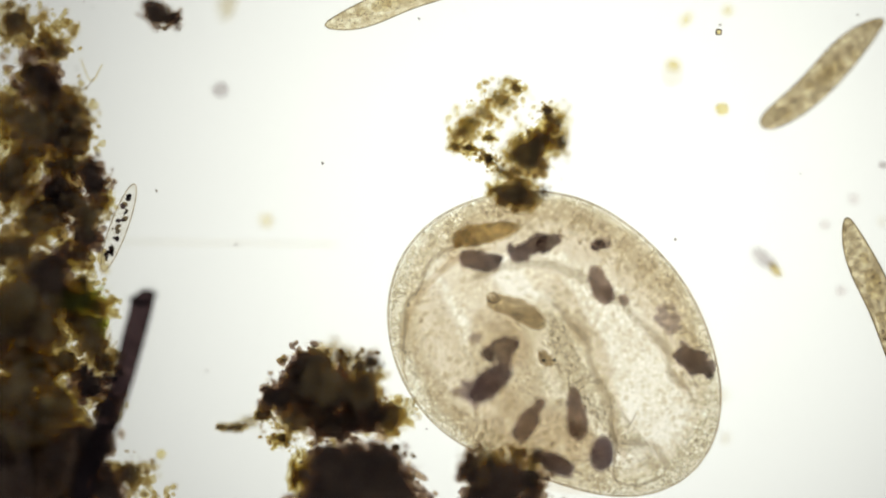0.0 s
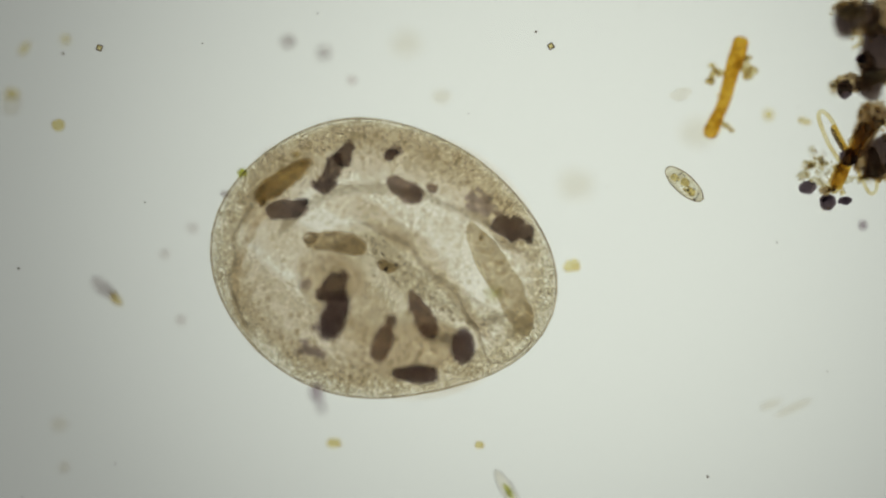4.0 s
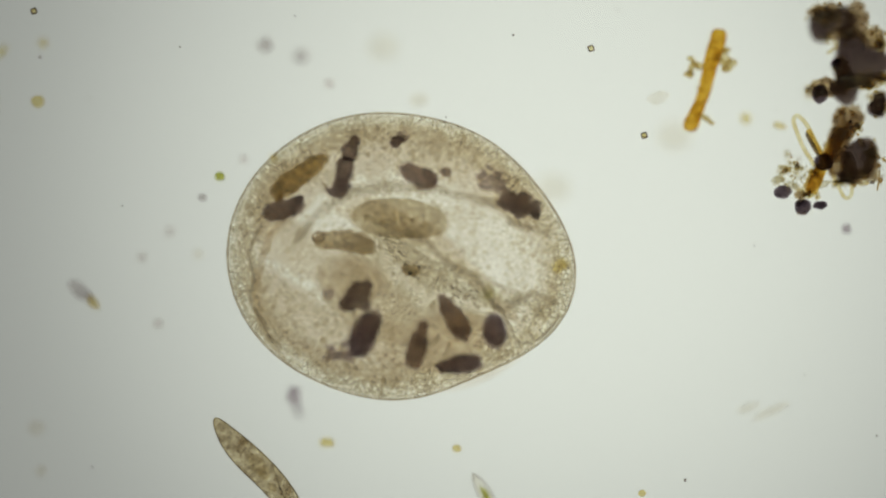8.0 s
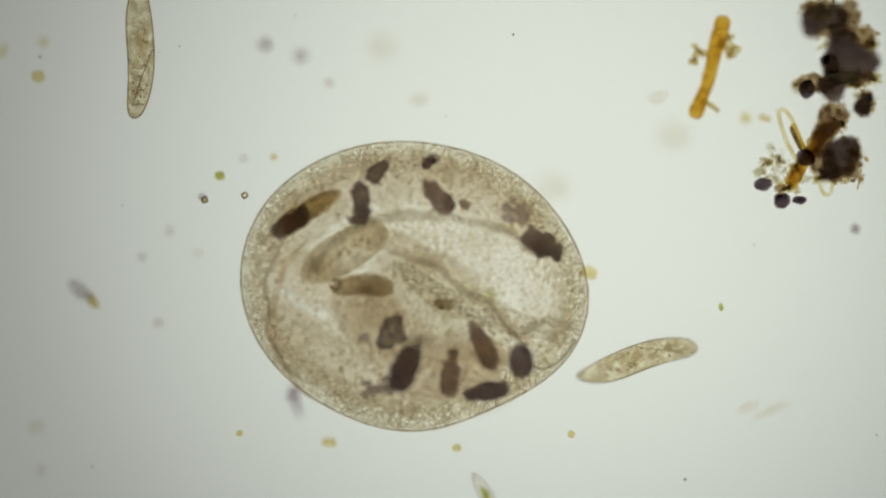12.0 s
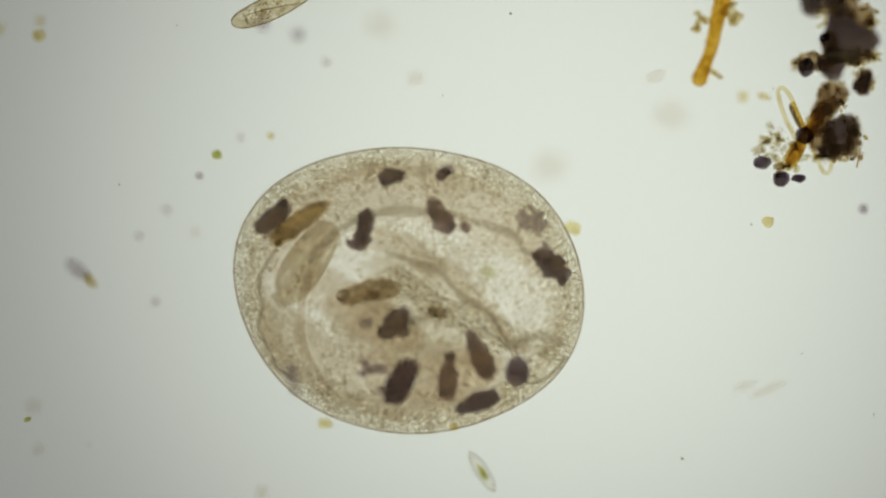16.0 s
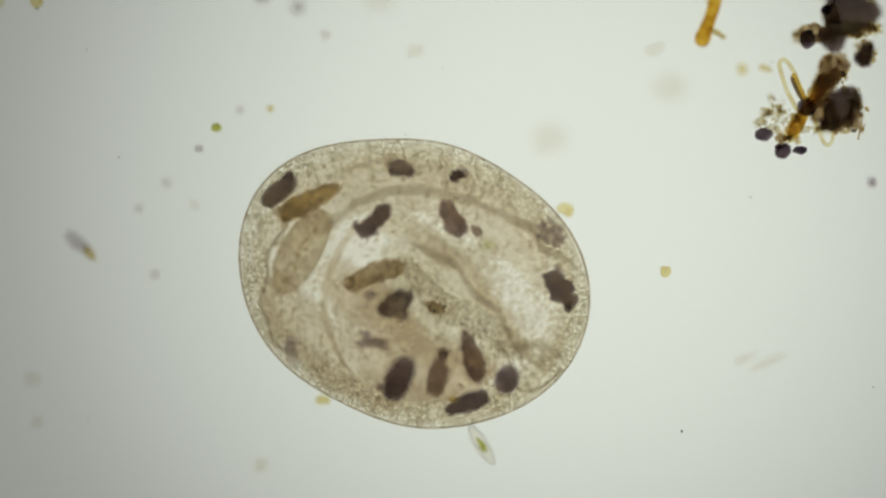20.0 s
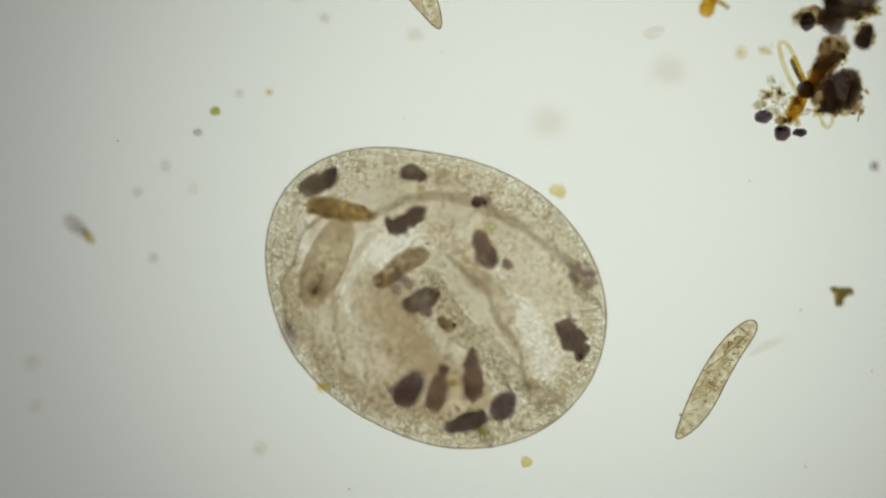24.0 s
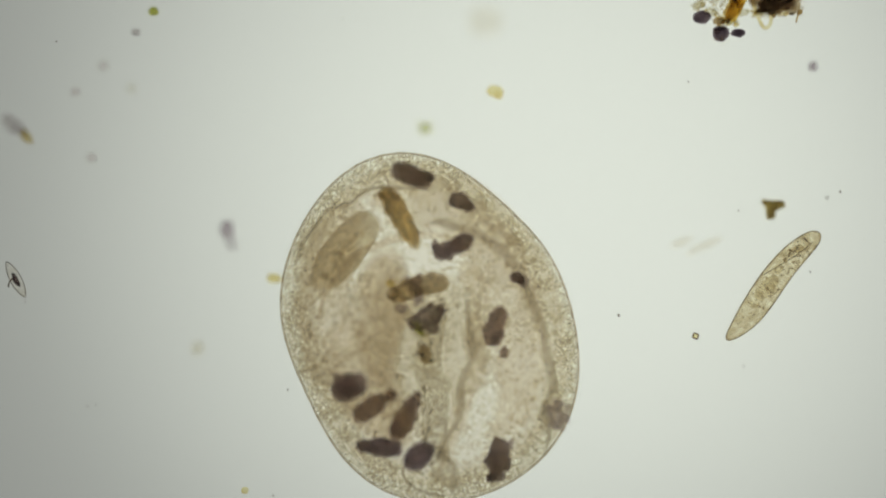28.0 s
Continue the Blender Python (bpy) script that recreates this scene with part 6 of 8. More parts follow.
    walk(food["n15"], [(t, pose(x, y, -0.05, 0, tip, a)) for t, x, y, a, tip in [
        (0, 0.1311, 0.1551, 0, 0), (0.5, 0.1308, 0.1486, 0, 0), (1, 0.1344, 0.1478, 0, 0), (1.5, 0.1329, 0.1499, 0, 0), (2, 0.1301, 0.1527, 0, 0), (2.5, 0.1269, 0.1545, 0, 0),
        (3, 0.1221, 0.1552, 0, 0), (3.5, 0.1276, 0.1489, 0, 0), (4, 0.1393, 0.1393, 0, 0), (4.5, 0.1403, 0.1379, 0, 0), (6.5, 0.1387, 0.157, 0, 0), (7, 0.139, 0.1557, 0, 0),
        (8, 0.1447, 0.1523, 0, 0), (9.5, 0.1551, 0.1459, 0, 0), (11, 0.164, 0.1433, 0, 0), (12.5, 0.164, 0.145, 0, 0), (14.5, 0.1879, 0.156, 0, 0), (16, 0.1929, 0.1577, 0, 0),
        (16.5, 0.1913, 0.1561, 0, 0), (17, 0.1937, 0.1563, 0, 0), (17.5, 0.1953, 0.1568, 0, 0), (18.5, 0.1979, 0.1563, 0, 0), (20, 0.2036, 0.154, 0, 0), (20.5, 0.2034, 0.1534, 0, 0),
        (22.5, 0.2018, 0.1668, 0, 0), (23.5, 0.2035, 0.1662, 0, 0), (24.5, 0.1995, 0.1663, 0, 0), (25, 0.2011, 0.1648, 0, 0), (25.5, 0.2018, 0.1656, 0, 0), (26, 0.2034, 0.1643, 0, 0),
        (26.5, 0.2067, 0.1642, 0, 0), (27, 0.2135, 0.1625, 0, 0), (27.5, 0.2152, 0.1625, 0, 0), (28, 0.2186, 0.1655, 0, 0)]])
    walk(food["n16"], [(t, pose(x, y, 0.02, 0, tip, a)) for t, x, y, a, tip in [
        (0, 0.0036, -0.033, 0, 0), (0.5, 0.0049, -0.0339, 0, 0), (1, 0.0064, -0.0318, 0, 0), (1.5, 0.0016, -0.0185, 0, 0), (2, -0.0004, -0.0077, 0, 0), (2.5, 0.0009, -0.0052, 0, 0),
        (3, 0.0045, -0.0064, 0, 0), (3.5, 0.0109, -0.0111, 0, 0), (4, 0.0128, -0.0106, 0, 0), (4.5, 0.0162, -0.0044, 0, 0), (6.5, 0.0184, 0.0056, 0, 0), (7, 0.0182, -0.002, 0, 0),
        (8, 0.0239, -0.022, 0, 0), (9.5, 0.0378, -0.0291, 0, 0), (11, 0.0496, -0.0298, 0, 0), (12.5, 0.0567, -0.0289, 0, 0), (14.5, 0.0583, -0.0248, 0, 0), (16, 0.0559, -0.0298, 0, 0),
        (16.5, 0.051, -0.0305, 0, 0), (17, 0.0519, -0.032, 0, 0), (17.5, 0.0502, -0.0311, 0, 0), (18.5, 0.0498, -0.0331, 0, 0), (20, 0.0495, -0.0308, 0, 0), (20.5, 0.0477, -0.0324, 0, 0),
        (22.5, 0.0404, -0.0321, 0, 0), (23.5, 0.0384, -0.0308, 0, 0), (24.5, 0.0349, -0.0307, 0, 0), (25, 0.0357, -0.03, 0, 0), (25.5, 0.0365, -0.0277, 0, 0), (26, 0.0394, -0.0276, 0, 0),
        (26.5, 0.04, -0.0298, 0, 0), (27, 0.0422, -0.0286, 0, 0), (27.5, 0.0445, -0.0276, 0, 0), (28, 0.0458, -0.0239, 0, 0)]])
    walk(food["n17"], [(t, pose(x, y, -0.06, 0, tip, a)) for t, x, y, a, tip in [
        (0, -0.0665, -0.1699, 0, 0), (1, -0.0681, -0.1934, 0, 0), (2, -0.0798, -0.1801, 0, 0), (3, -0.0809, -0.1832, 0, 0), (4, -0.0817, -0.1896, 0, 0), (8, -0.0879, -0.1871, 0, 0),
        (11, -0.0562, -0.1946, 10, 0), (17, -0.0412, -0.1394, 11, 0), (20, -0.0413, -0.1214, 7, 0), (25, -0.0778, 0.0102, 0, 0), (28, -0.0702, -0.0024, 0, 0)]])
    walk(food["n18"], [(t, pose(x, y, 0.04, 0, tip, a)) for t, x, y, a, tip in [
        (0, -0.1224, 0.129, 58, 0), (0.5, -0.1247, 0.1398, 62, 0), (1, -0.1269, 0.1506, 66, 0), (1.5, -0.1261, 0.1618, 65, 0), (2, -0.1253, 0.1731, 64, 0), (2.5, -0.1254, 0.1714, 66, 0),
        (3, -0.1254, 0.1698, 68, 0), (3.5, -0.1192, 0.1645, 71.5, 0), (4, -0.113, 0.1592, 75, 0), (4.5, -0.113, 0.1616, 74, 0), (6.5, -0.1146, 0.1731, 70, 0), (7, -0.1157, 0.1741, 69, 0),
        (8, -0.1095, 0.1755, 67, 0), (9.5, -0.1029, 0.1793, 61, 0), (11, -0.0902, 0.1848, 55, 0), (12.5, -0.0849, 0.192, 42.8, 0), (14.5, -0.0685, 0.1947, 26.4, 0), (16, -0.0664, 0.1929, 14.2, 0),
        (16.5, -0.0689, 0.1919, 10.1, 0), (17, -0.0691, 0.1903, 6, 0), (17.5, -0.07, 0.1905, 4.5, 0), (18.5, -0.0753, 0.1877, 1.5, 0), (20, -0.0837, 0.1856, -3, 0), (20.5, -0.0921, 0.1828, -1.5, 0),
        (22.5, -0.125, 0.1805, 4.5, 0), (23.5, -0.1398, 0.1735, 7.5, 0), (24.5, -0.1605, 0.1641, 10.5, 0), (25, -0.1679, 0.159, 12, 0), (25.5, -0.174, 0.1526, 16.2, 0), (26, -0.1779, 0.1456, 20.3, 0),
        (26.5, -0.181, 0.1406, 24.5, 0), (27, -0.1836, 0.1333, 28.7, 0), (27.5, -0.1906, 0.1256, 32.8, 0), (28, -0.1934, 0.1197, 37, 0)]])
    # outline of the cell from time to time: mean radius, then pairs of waves
    waves = [
        (0, (0.2754, -0.0007, -0.0019, 0.0383, 0.0054, 0.01, -0.0039, 0.0055, -0.0017, 0.0006, -0.0019, 0.0011, -0.0001)),
        (1, (0.2742, 0.0023, -0.0071, 0.0351, 0.0046, 0.0079, -0.0046, 0.0054, -0.0007, 0.0021, -0.0019, 0.0002, -0.0007)),
        (2, (0.2738, -0.008, 0.0094, 0.0318, 0.0024, 0.0081, 0.0011, 0.0035, -0.001, 0.0013, -0.0006, 0.0003, -0.0008)),
        (3, (0.2717, -0.0079, 0.0097, 0.0318, 0.0033, 0.0064, 0.0002, 0.0032, -0.0008, 0.0011, -0.001, 0.0008, -0.0013)),
        (4, (0.2706, -0.0026, -0.0069, 0.0311, 0.0025, 0.0073, -0.0016, 0.0056, 0.0004, 0.0006, -0.0018, 0.0012, 0.0001)),
        (8, (0.275, -0.0044, -0.0017, 0.0271, 0.0021, 0.0056, -0.0013, 0.0054, -0.0012, 0.0023, -0.0025, 0.0008, -0.0012)),
        (11, (0.2763, -0.0014, 0.0007, 0.0259, -0.0005, 0.0033, 0.0006, 0.0053, -0.0011, 0.0011, -0.0024, 0, -0.0008)),
        (12.5, (0.2774, -0.0047, -0.003, 0.027, 0.0002, 0.0021, 0.0014, 0.0043, -0.0015, 0.0009, -0.0017, 0.0001, -0.0011)),
        (17, (0.2806, -0.0005, 0.0037, 0.0303, 0.0022, -0.0016, 0.0037, 0.0012, -0.0029, 0.0002, 0.0005, 0.0004, -0.0018)),
        (20, (0.2796, -0.0037, 0.0014, 0.0343, -0.0016, -0.0017, 0.0022, 0.003, -0.0005, 0.0007, 0.0021, -0.0009, -0.0015)),
        (25, (0.2804, -0.0046, 0.0017, 0.0334, 0.0044, -0.0061, 0.0011, 0.0033, -0.0032, -0.0018, 0.0023, 0.0009, -0.0007)),
        (27, (0.2795, 0.0075, -0.0046, 0.0325, 0.0049, -0.0044, -0.0014, 0.0021, -0.0025, -0.0031, 0.0016, 0.0005, -0.0006)),
        (28, (0.279, 0.0057, -0.0056, 0.032, 0.0051, -0.0035, -0.0026, 0.0015, -0.0022, -0.0038, 0.0013, 0.0003, -0.0005))]
    rows = [[] for plate in plates]
    for t, w in waves:
        a = np.linspace(0, 2 * math.pi, 1441)
        r = w[0] + sum(w[2 * k - 1] * np.cos(k * a) + w[2 * k] * np.sin(k * a) for k in range(1, len(w) // 2 + 1))
        x, y = r * np.cos(a), r * np.sin(a)
        run = np.concatenate([[0], np.cumsum(np.hypot(np.diff(x), np.diff(y)))])
        for i in range(RIM):
            at_run = [run[-1] * ((i + d) / RIM % 1) for d in (-0.3, 0, 0.3)]
            px, py = np.interp(at_run, run, x), np.interp(at_run, run, y)
            rows[i].append((t, pose(px[1], py[1], 0.004 * (i % 2), 0, 0, math.degrees(math.atan2(py[2] - py[0], px[2] - px[0])) - 90)))
    for plate, path in zip(plates, rows):
        walk(plate, path)
    # the plasm on the far side flows away from the swallowed prey
    for piece, far in ((folds[0], (0.012, 0.062)), (flowing[0], (0.0, -0.03)), (folds[1], (0.03, 0.022)), (flowing[3], (0.03, 0.022))):
        walk(piece, [(t, pose(far[0] * k, far[1] * k, 0)) for t, k in [(0, 0), (12.5, 0), (15, 0.2), (18, 0.5), (22, 0.85), (25, 1), (28, 1)]])
    walk(dense, [(t, pose(x, y, 0)) for t, x, y in [(0, 0, 0), (12.5, 0, 0), (17, 0.025, 0.018), (20, 0.04, 0.03), (25, 0.022, 0.032), (28, 0.022, 0.032)]])
    walk(plasm_edge, [(t, pose(x, y, 0)) for t, x, y in [(0, -0.055, -0.01), (12.5, -0.055, -0.01), (15, -0.025, -0.004), (18, 0, 0), (28, 0, 0)]])
    walk(flowing[4], [(t, pose(x, y, 0)) for t, x, y in [(0, 0, 0), (11, 0, 0), (13.5, 0.03, -0.015), (17, 0.075, -0.03), (20, 0.085, -0.04), (25, 0.095, -0.05), (28, 0.095, -0.05)]])
    walk(prey, [(t, pose(x, y, CELL_Z + 0.01, min(85, max(0, (t - 4.5) * 19)), tip, a)) for t, x, y, a, tip in [
        (0, -0.6142, -1.11, -75, 0), (0.3, -0.7142, -0.61, -75, 0), (0.5, -0.6519, -0.4535, -75, 0), (0.6, -0.6553, -0.3945, -78, 0), (0.7, -0.6142, -0.376, -98, 0), (0.8, -0.5934, -0.3252, -82, 0),
        (0.9, -0.608, -0.2539, -62, 0), (1, -0.7035, -0.1625, -34, 0), (1.1, -0.793, -0.1052, -12, 0), (1.2, -0.7572, -0.0842, 3, 0), (1.4, -0.4675, -0.1108, -15, 0), (1.6, -0.4065, -0.1018, -42, 0),
        (1.8, -0.3722, -0.1054, -35, 0), (2, -0.3823, -0.0888, -12, 0), (2.2, -0.4501, -0.0768, -5, 0), (2.4, -0.3486, -0.027, 8, 0), (2.6, -0.2013, -0.0591, -42, 0), (2.8, -0.2343, -0.0195, -3, 0),
        (3, -0.1986, -0.0163, -7, 0), (3.2, -0.1178, -0.0309, -17, 0), (3.4, -0.0693, -0.0495, -35, 0), (3.6, -0.0207, -0.0748, -52, 0), (3.8, 0.0483, -0.0704, -75, 0), (4, 0.0608, -0.0579, -65, 0),
        (4.2, 0.0342, -0.0428, -65, 0), (4.3, 0.0052, -0.0057, -40, 0), (4.4, -0.0197, 0.0475, -15, 0), (4.5, -0.081, 0.0643, 5, 12), (5.2, -0.0568, 0.0767, 8, 23), (6.5, -0.0285, 0.0653, -3, 43),
        (7.2, -0.0487, 0.0612, -5, 43), (8, -0.077, 0.0532, -5, 43), (9, -0.0891, 0.033, 5, 43), (10, -0.1336, 0.0289, 15, 43), (11, -0.1578, 0.0128, 20, 44), (12.5, -0.1841, -0.0155, 37, 44),
        (14.5, -0.2275, -0.0507, 52, 44), (17, -0.2383, -0.0674, 60, 44), (20, -0.2447, -0.0894, 62, 45), (22.5, -0.2225, -0.1144, 68, 45), (25, -0.1831, -0.1618, 65, 46), (26, -0.163, -0.1898, 63, 46),
        (26.5, -0.1418, -0.2007, 62, 46), (27, -0.1146, -0.2216, 62, 46), (27.5, -0.0875, -0.2511, 58, 46), (28, -0.057, -0.2944, 52, 46)]])
    walk(swimmers[0], [(t, pose(x, y, z, 0, tip, a)) for t, x, y, a, tip, z in [
        (0, -1.289, 0.376, 15, 0, 0.15), (0.1, -1.332, 0.353, 25, 0, 0.15), (0.2, -1.337, 0.302, 38, 0, 0.15), (0.3, -1.316, 0.275, 48, 0, 0.15), (0.4, -1.288, 0.321, 50, 0, 0.15),
        (0.5, -1.278, 0.355, 42, 0, 0.15), (0.6, -1.233, 0.434, 30, 0, 0.15), (0.8, -1.102, 0.64, 30, 0, 0.15), (1.5, -0.675, 1.317, 8, 0, 0.15), (8.6, -0.648, 1.21, -13, 0, 0.15),
        (9.3, -0.178, 0.562, -35, 0, 0.15), (9.5, -0.061, 0.401, -35, 0, 0.15), (9.6, 0.008, 0.352, -48, 0, 0.15), (9.8, 0.113, 0.207, -58, 0, 0.15), (10, 0.008, 0.344, -56, 0, 0.15),
        (10.2, -0.077, 0.562, -55, 0, 0.15), (10.9, -0.367, 1.308, -90, 0, 0.15), (15.1, 0.255, 1.175, -125, 0, 0.15), (15.8, -0.194, 0.513, -160, 0, 0.15), (16, -0.258, 0.419, -152, 0, 0.15),
        (16.2, -0.407, 0.281, -138, 0, 0.15), (16.4, -0.584, 0.086, -132, 0, 0.15), (16.5, -0.681, -0.02, -125, 0, 0.15), (16.6, -0.742, -0.089, -120, 0, 0.15), (16.8, -0.94, -0.268, -120, 0, 0.15),
        (17.5, -1.533, -0.805, -175, 0, 0.15), (18.4, -1.237, -1.007, -230, 0, 0.15), (19.1, -0.879, -0.291, -285, 0, 0.15), (19.2, -0.778, -0.089, -285, 0, 0.15), (19.4, -0.734, 0.105, -288, 0, 0.15),
        (19.5, -0.73, 0.197, -255, 0, 0.15), (19.6, -0.762, 0.282, -250, 0, 0.15), (19.8, -0.899, 0.517, -250, 0, 0.15), (20.5, -1.304, 1.207, -198, 0, 0.15), (21.5, -0.444, 1.371, -147, 0, 0.15),
        (22.2, -0.393, 0.573, -95, 0, 0.15), (22.5, -0.372, 0.253, -95, 0, 0.15), (22.7, -0.336, 0.221, -85, 0, 0.15), (22.9, -0.328, 0.253, -98, 0, 0.15), (23, -0.344, 0.286, -128, 0, 0.15),
        (23.1, -0.4, 0.269, -155, 0, 0.15), (23.3, -0.546, 0.29, -185, 0, 0.15), (23.6, -0.816, 0.488, -190, 0, 0.15), (24.3, -1.462, 0.96, -165, 0, 0.15), (25.5, -0.345, 1.163, -140, 0, 0.15),
        (26.2, -0.526, 0.384, -115, 0, 0.15), (26.4, -0.586, 0.125, -115, 0, 0.15), (26.5, -0.635, 0.044, -120, 0, 0.15), (26.6, -0.683, -0.021, -115, 0, 0.15), (26.8, -0.75, -0.148, -110, 0, 0.15),
        (27, -0.967, -0.339, -110, 0, 0.15), (28, -1.868, -1.132, -110, 0, 0.15)]])
    walk(swimmers[1], [(t, pose(x, y, z, 0, tip, a)) for t, x, y, a, tip, z in [
        (0, -0.53, 0.251, 220, 0, 0.21), (0.1, -0.52, 0.292, 215, 0, 0.21), (0.2, -0.461, 0.342, 190, 0, 0.21), (0.3, -0.427, 0.368, 170, 0, 0.21), (0.4, -0.399, 0.358, 168, 0, 0.21),
        (0.5, -0.381, 0.326, 190, 0, 0.21), (0.6, -0.372, 0.292, 230, 0, 0.21), (0.7, -0.364, 0.258, 258, 0, 0.21), (0.8, -0.367, 0.24, 268, 0, 0.21), (0.9, -0.358, 0.247, 282, 0, 0.21),
        (1, -0.348, 0.239, 310, 20, 0.21), (1.1, -0.308, 0.23, 330, 0, 0.21), (1.2, -0.26, 0.223, 332, 0, 0.21), (1.4, -0.334, 0.277, 325, 0, 0.21), (1.6, -0.451, 0.306, 275, 0, 0.21),
        (1.8, -0.477, 0.311, 240, 0, 0.21), (2, -0.516, 0.275, 220, 0, 0.21), (2.2, -0.672, 0.198, 210, 0, 0.21), (2.4, -0.732, 0.143, 178, 0, 0.21), (2.6, -0.836, 0.268, 120, 0, 0.21),
        (2.8, -0.913, 0.409, 128, 0, 0.21), (3, -1.067, 0.703, 130, 0, 0.21), (4.5, -1.624, 1.766, 130, 0, 0.21), (28, -1.903, 2.297, 130, 0, 0.21)]])
    walk(swimmers[2], [(t, pose(x, y, z, 0, tip, a)) for t, x, y, a, tip, z in [
        (0, -0.437, -0.133, -72, 0, 0.15), (0.1, -0.423, -0.144, -66, 0, 0.15), (0.2, -0.364, -0.167, -65, 0, 0.15), (0.3, -0.371, -0.149, -64, 0, 0.15), (0.4, -0.428, -0.075, -70, 0, 0.15),
        (0.5, -0.434, 0.007, -82, 0, 0.15), (0.6, -0.417, 0.078, -78, 0, 0.15), (0.7, -0.408, 0.129, -50, 20, 0.15), (0.8, -0.375, 0.107, -30, 35, 0.15), (0.9, -0.358, 0.098, -15, 38, 0.15),
        (1, -0.344, 0.106, -3, 38, 0.15), (1.1, -0.316, 0.117, 2, 36, 0.15), (1.2, -0.24, 0.134, 5, 30, 0.15), (1.4, -0.144, 0.164, 5, 15, 0.15), (1.6, -0.188, 0.173, -8, 0, 0.15),
        (1.8, -0.126, 0.044, -70, 0, 0.15), (2, -0.152, -0.275, -83, 0, 0.15), (2.2, -0.155, -0.626, -85, 0, 0.15), (3.7, -0.166, -1.826, -85, 0, 0.15), (28, -0.171, -2.426, -85, 0, 0.15)]])
    walk(swimmers[3], [(t, pose(x, y, z, 0, tip, a)) for t, x, y, a, tip, z in [
        (0, -2.779, 0.622, -20, 0, 0.15), (3.2, -2.222, 0.4, -20, 0, 0.15), (4.7, -1.107, -0.045, -20, 0, 0.15), (6.3, -0.542, -0.27, -5, 0, 0.15), (6.5, -0.501, -0.29, 3, 0, 0.15),
        (6.6, -0.501, -0.339, 30, 0, 0.15), (6.7, -0.501, -0.375, 48, 0, 0.15), (6.8, -0.517, -0.395, 70, 0, 0.15), (7, -0.542, -0.609, 75, 0, 0.15), (7.7, -0.632, -1.404, 32, 0, 0.15),
        (8.8, 0.222, -1.329, -12, 0, 0.19), (9.5, 0.044, -0.549, -55, 0, 0.19), (9.6, 0.012, -0.407, -55, 0, 0.19), (9.8, -0.121, -0.319, -35, 0, 0.19), (10, 0.072, -0.424, -22, 0, 0.19),
        (10.2, 0.206, -0.549, -20, 0, 0.19), (10.9, 0.789, -1.097, -48, 0, 0.19), (15.3, -0.845, -1.365, -77, 0, 0.15), (16, -0.537, -0.627, -105, 0, 0.15), (16.2, -0.459, -0.442, -105, 0, 0.15),
        (16.4, -0.398, -0.318, -112, 0, 0.15), (16.5, -0.406, -0.266, -105, 0, 0.15), (16.6, -0.431, -0.396, -82, 0, 0.15), (16.8, -0.422, -0.692, -85, 0, 0.15), (17.5, -0.401, -1.492, -45, 0, 0.15),
        (22.6, 0.78, -1.483, -5, 0, 0.15), (23.3, 0.598, -0.704, 35, 0, 0.15), (23.5, 0.553, -0.514, 35, 0, 0.15), (23.7, 0.513, -0.51, 25, 0, 0.15), (23.9, 0.468, -0.429, 62, 0, 0.15),
        (24, 0.489, -0.345, 55, 0, 0.15), (24.1, 0.493, -0.341, 42, 0, 0.15), (24.3, 0.452, -0.345, -5, 0, 0.15), (24.5, 0.715, -0.417, -8, 0, 0.15), (24.7, 1.002, -0.503, -8, 0, 0.15),
        (26.2, 2.152, -0.848, -8, 0, 0.15), (28, 2.726, -1.02, -8, 0, 0.15)]])
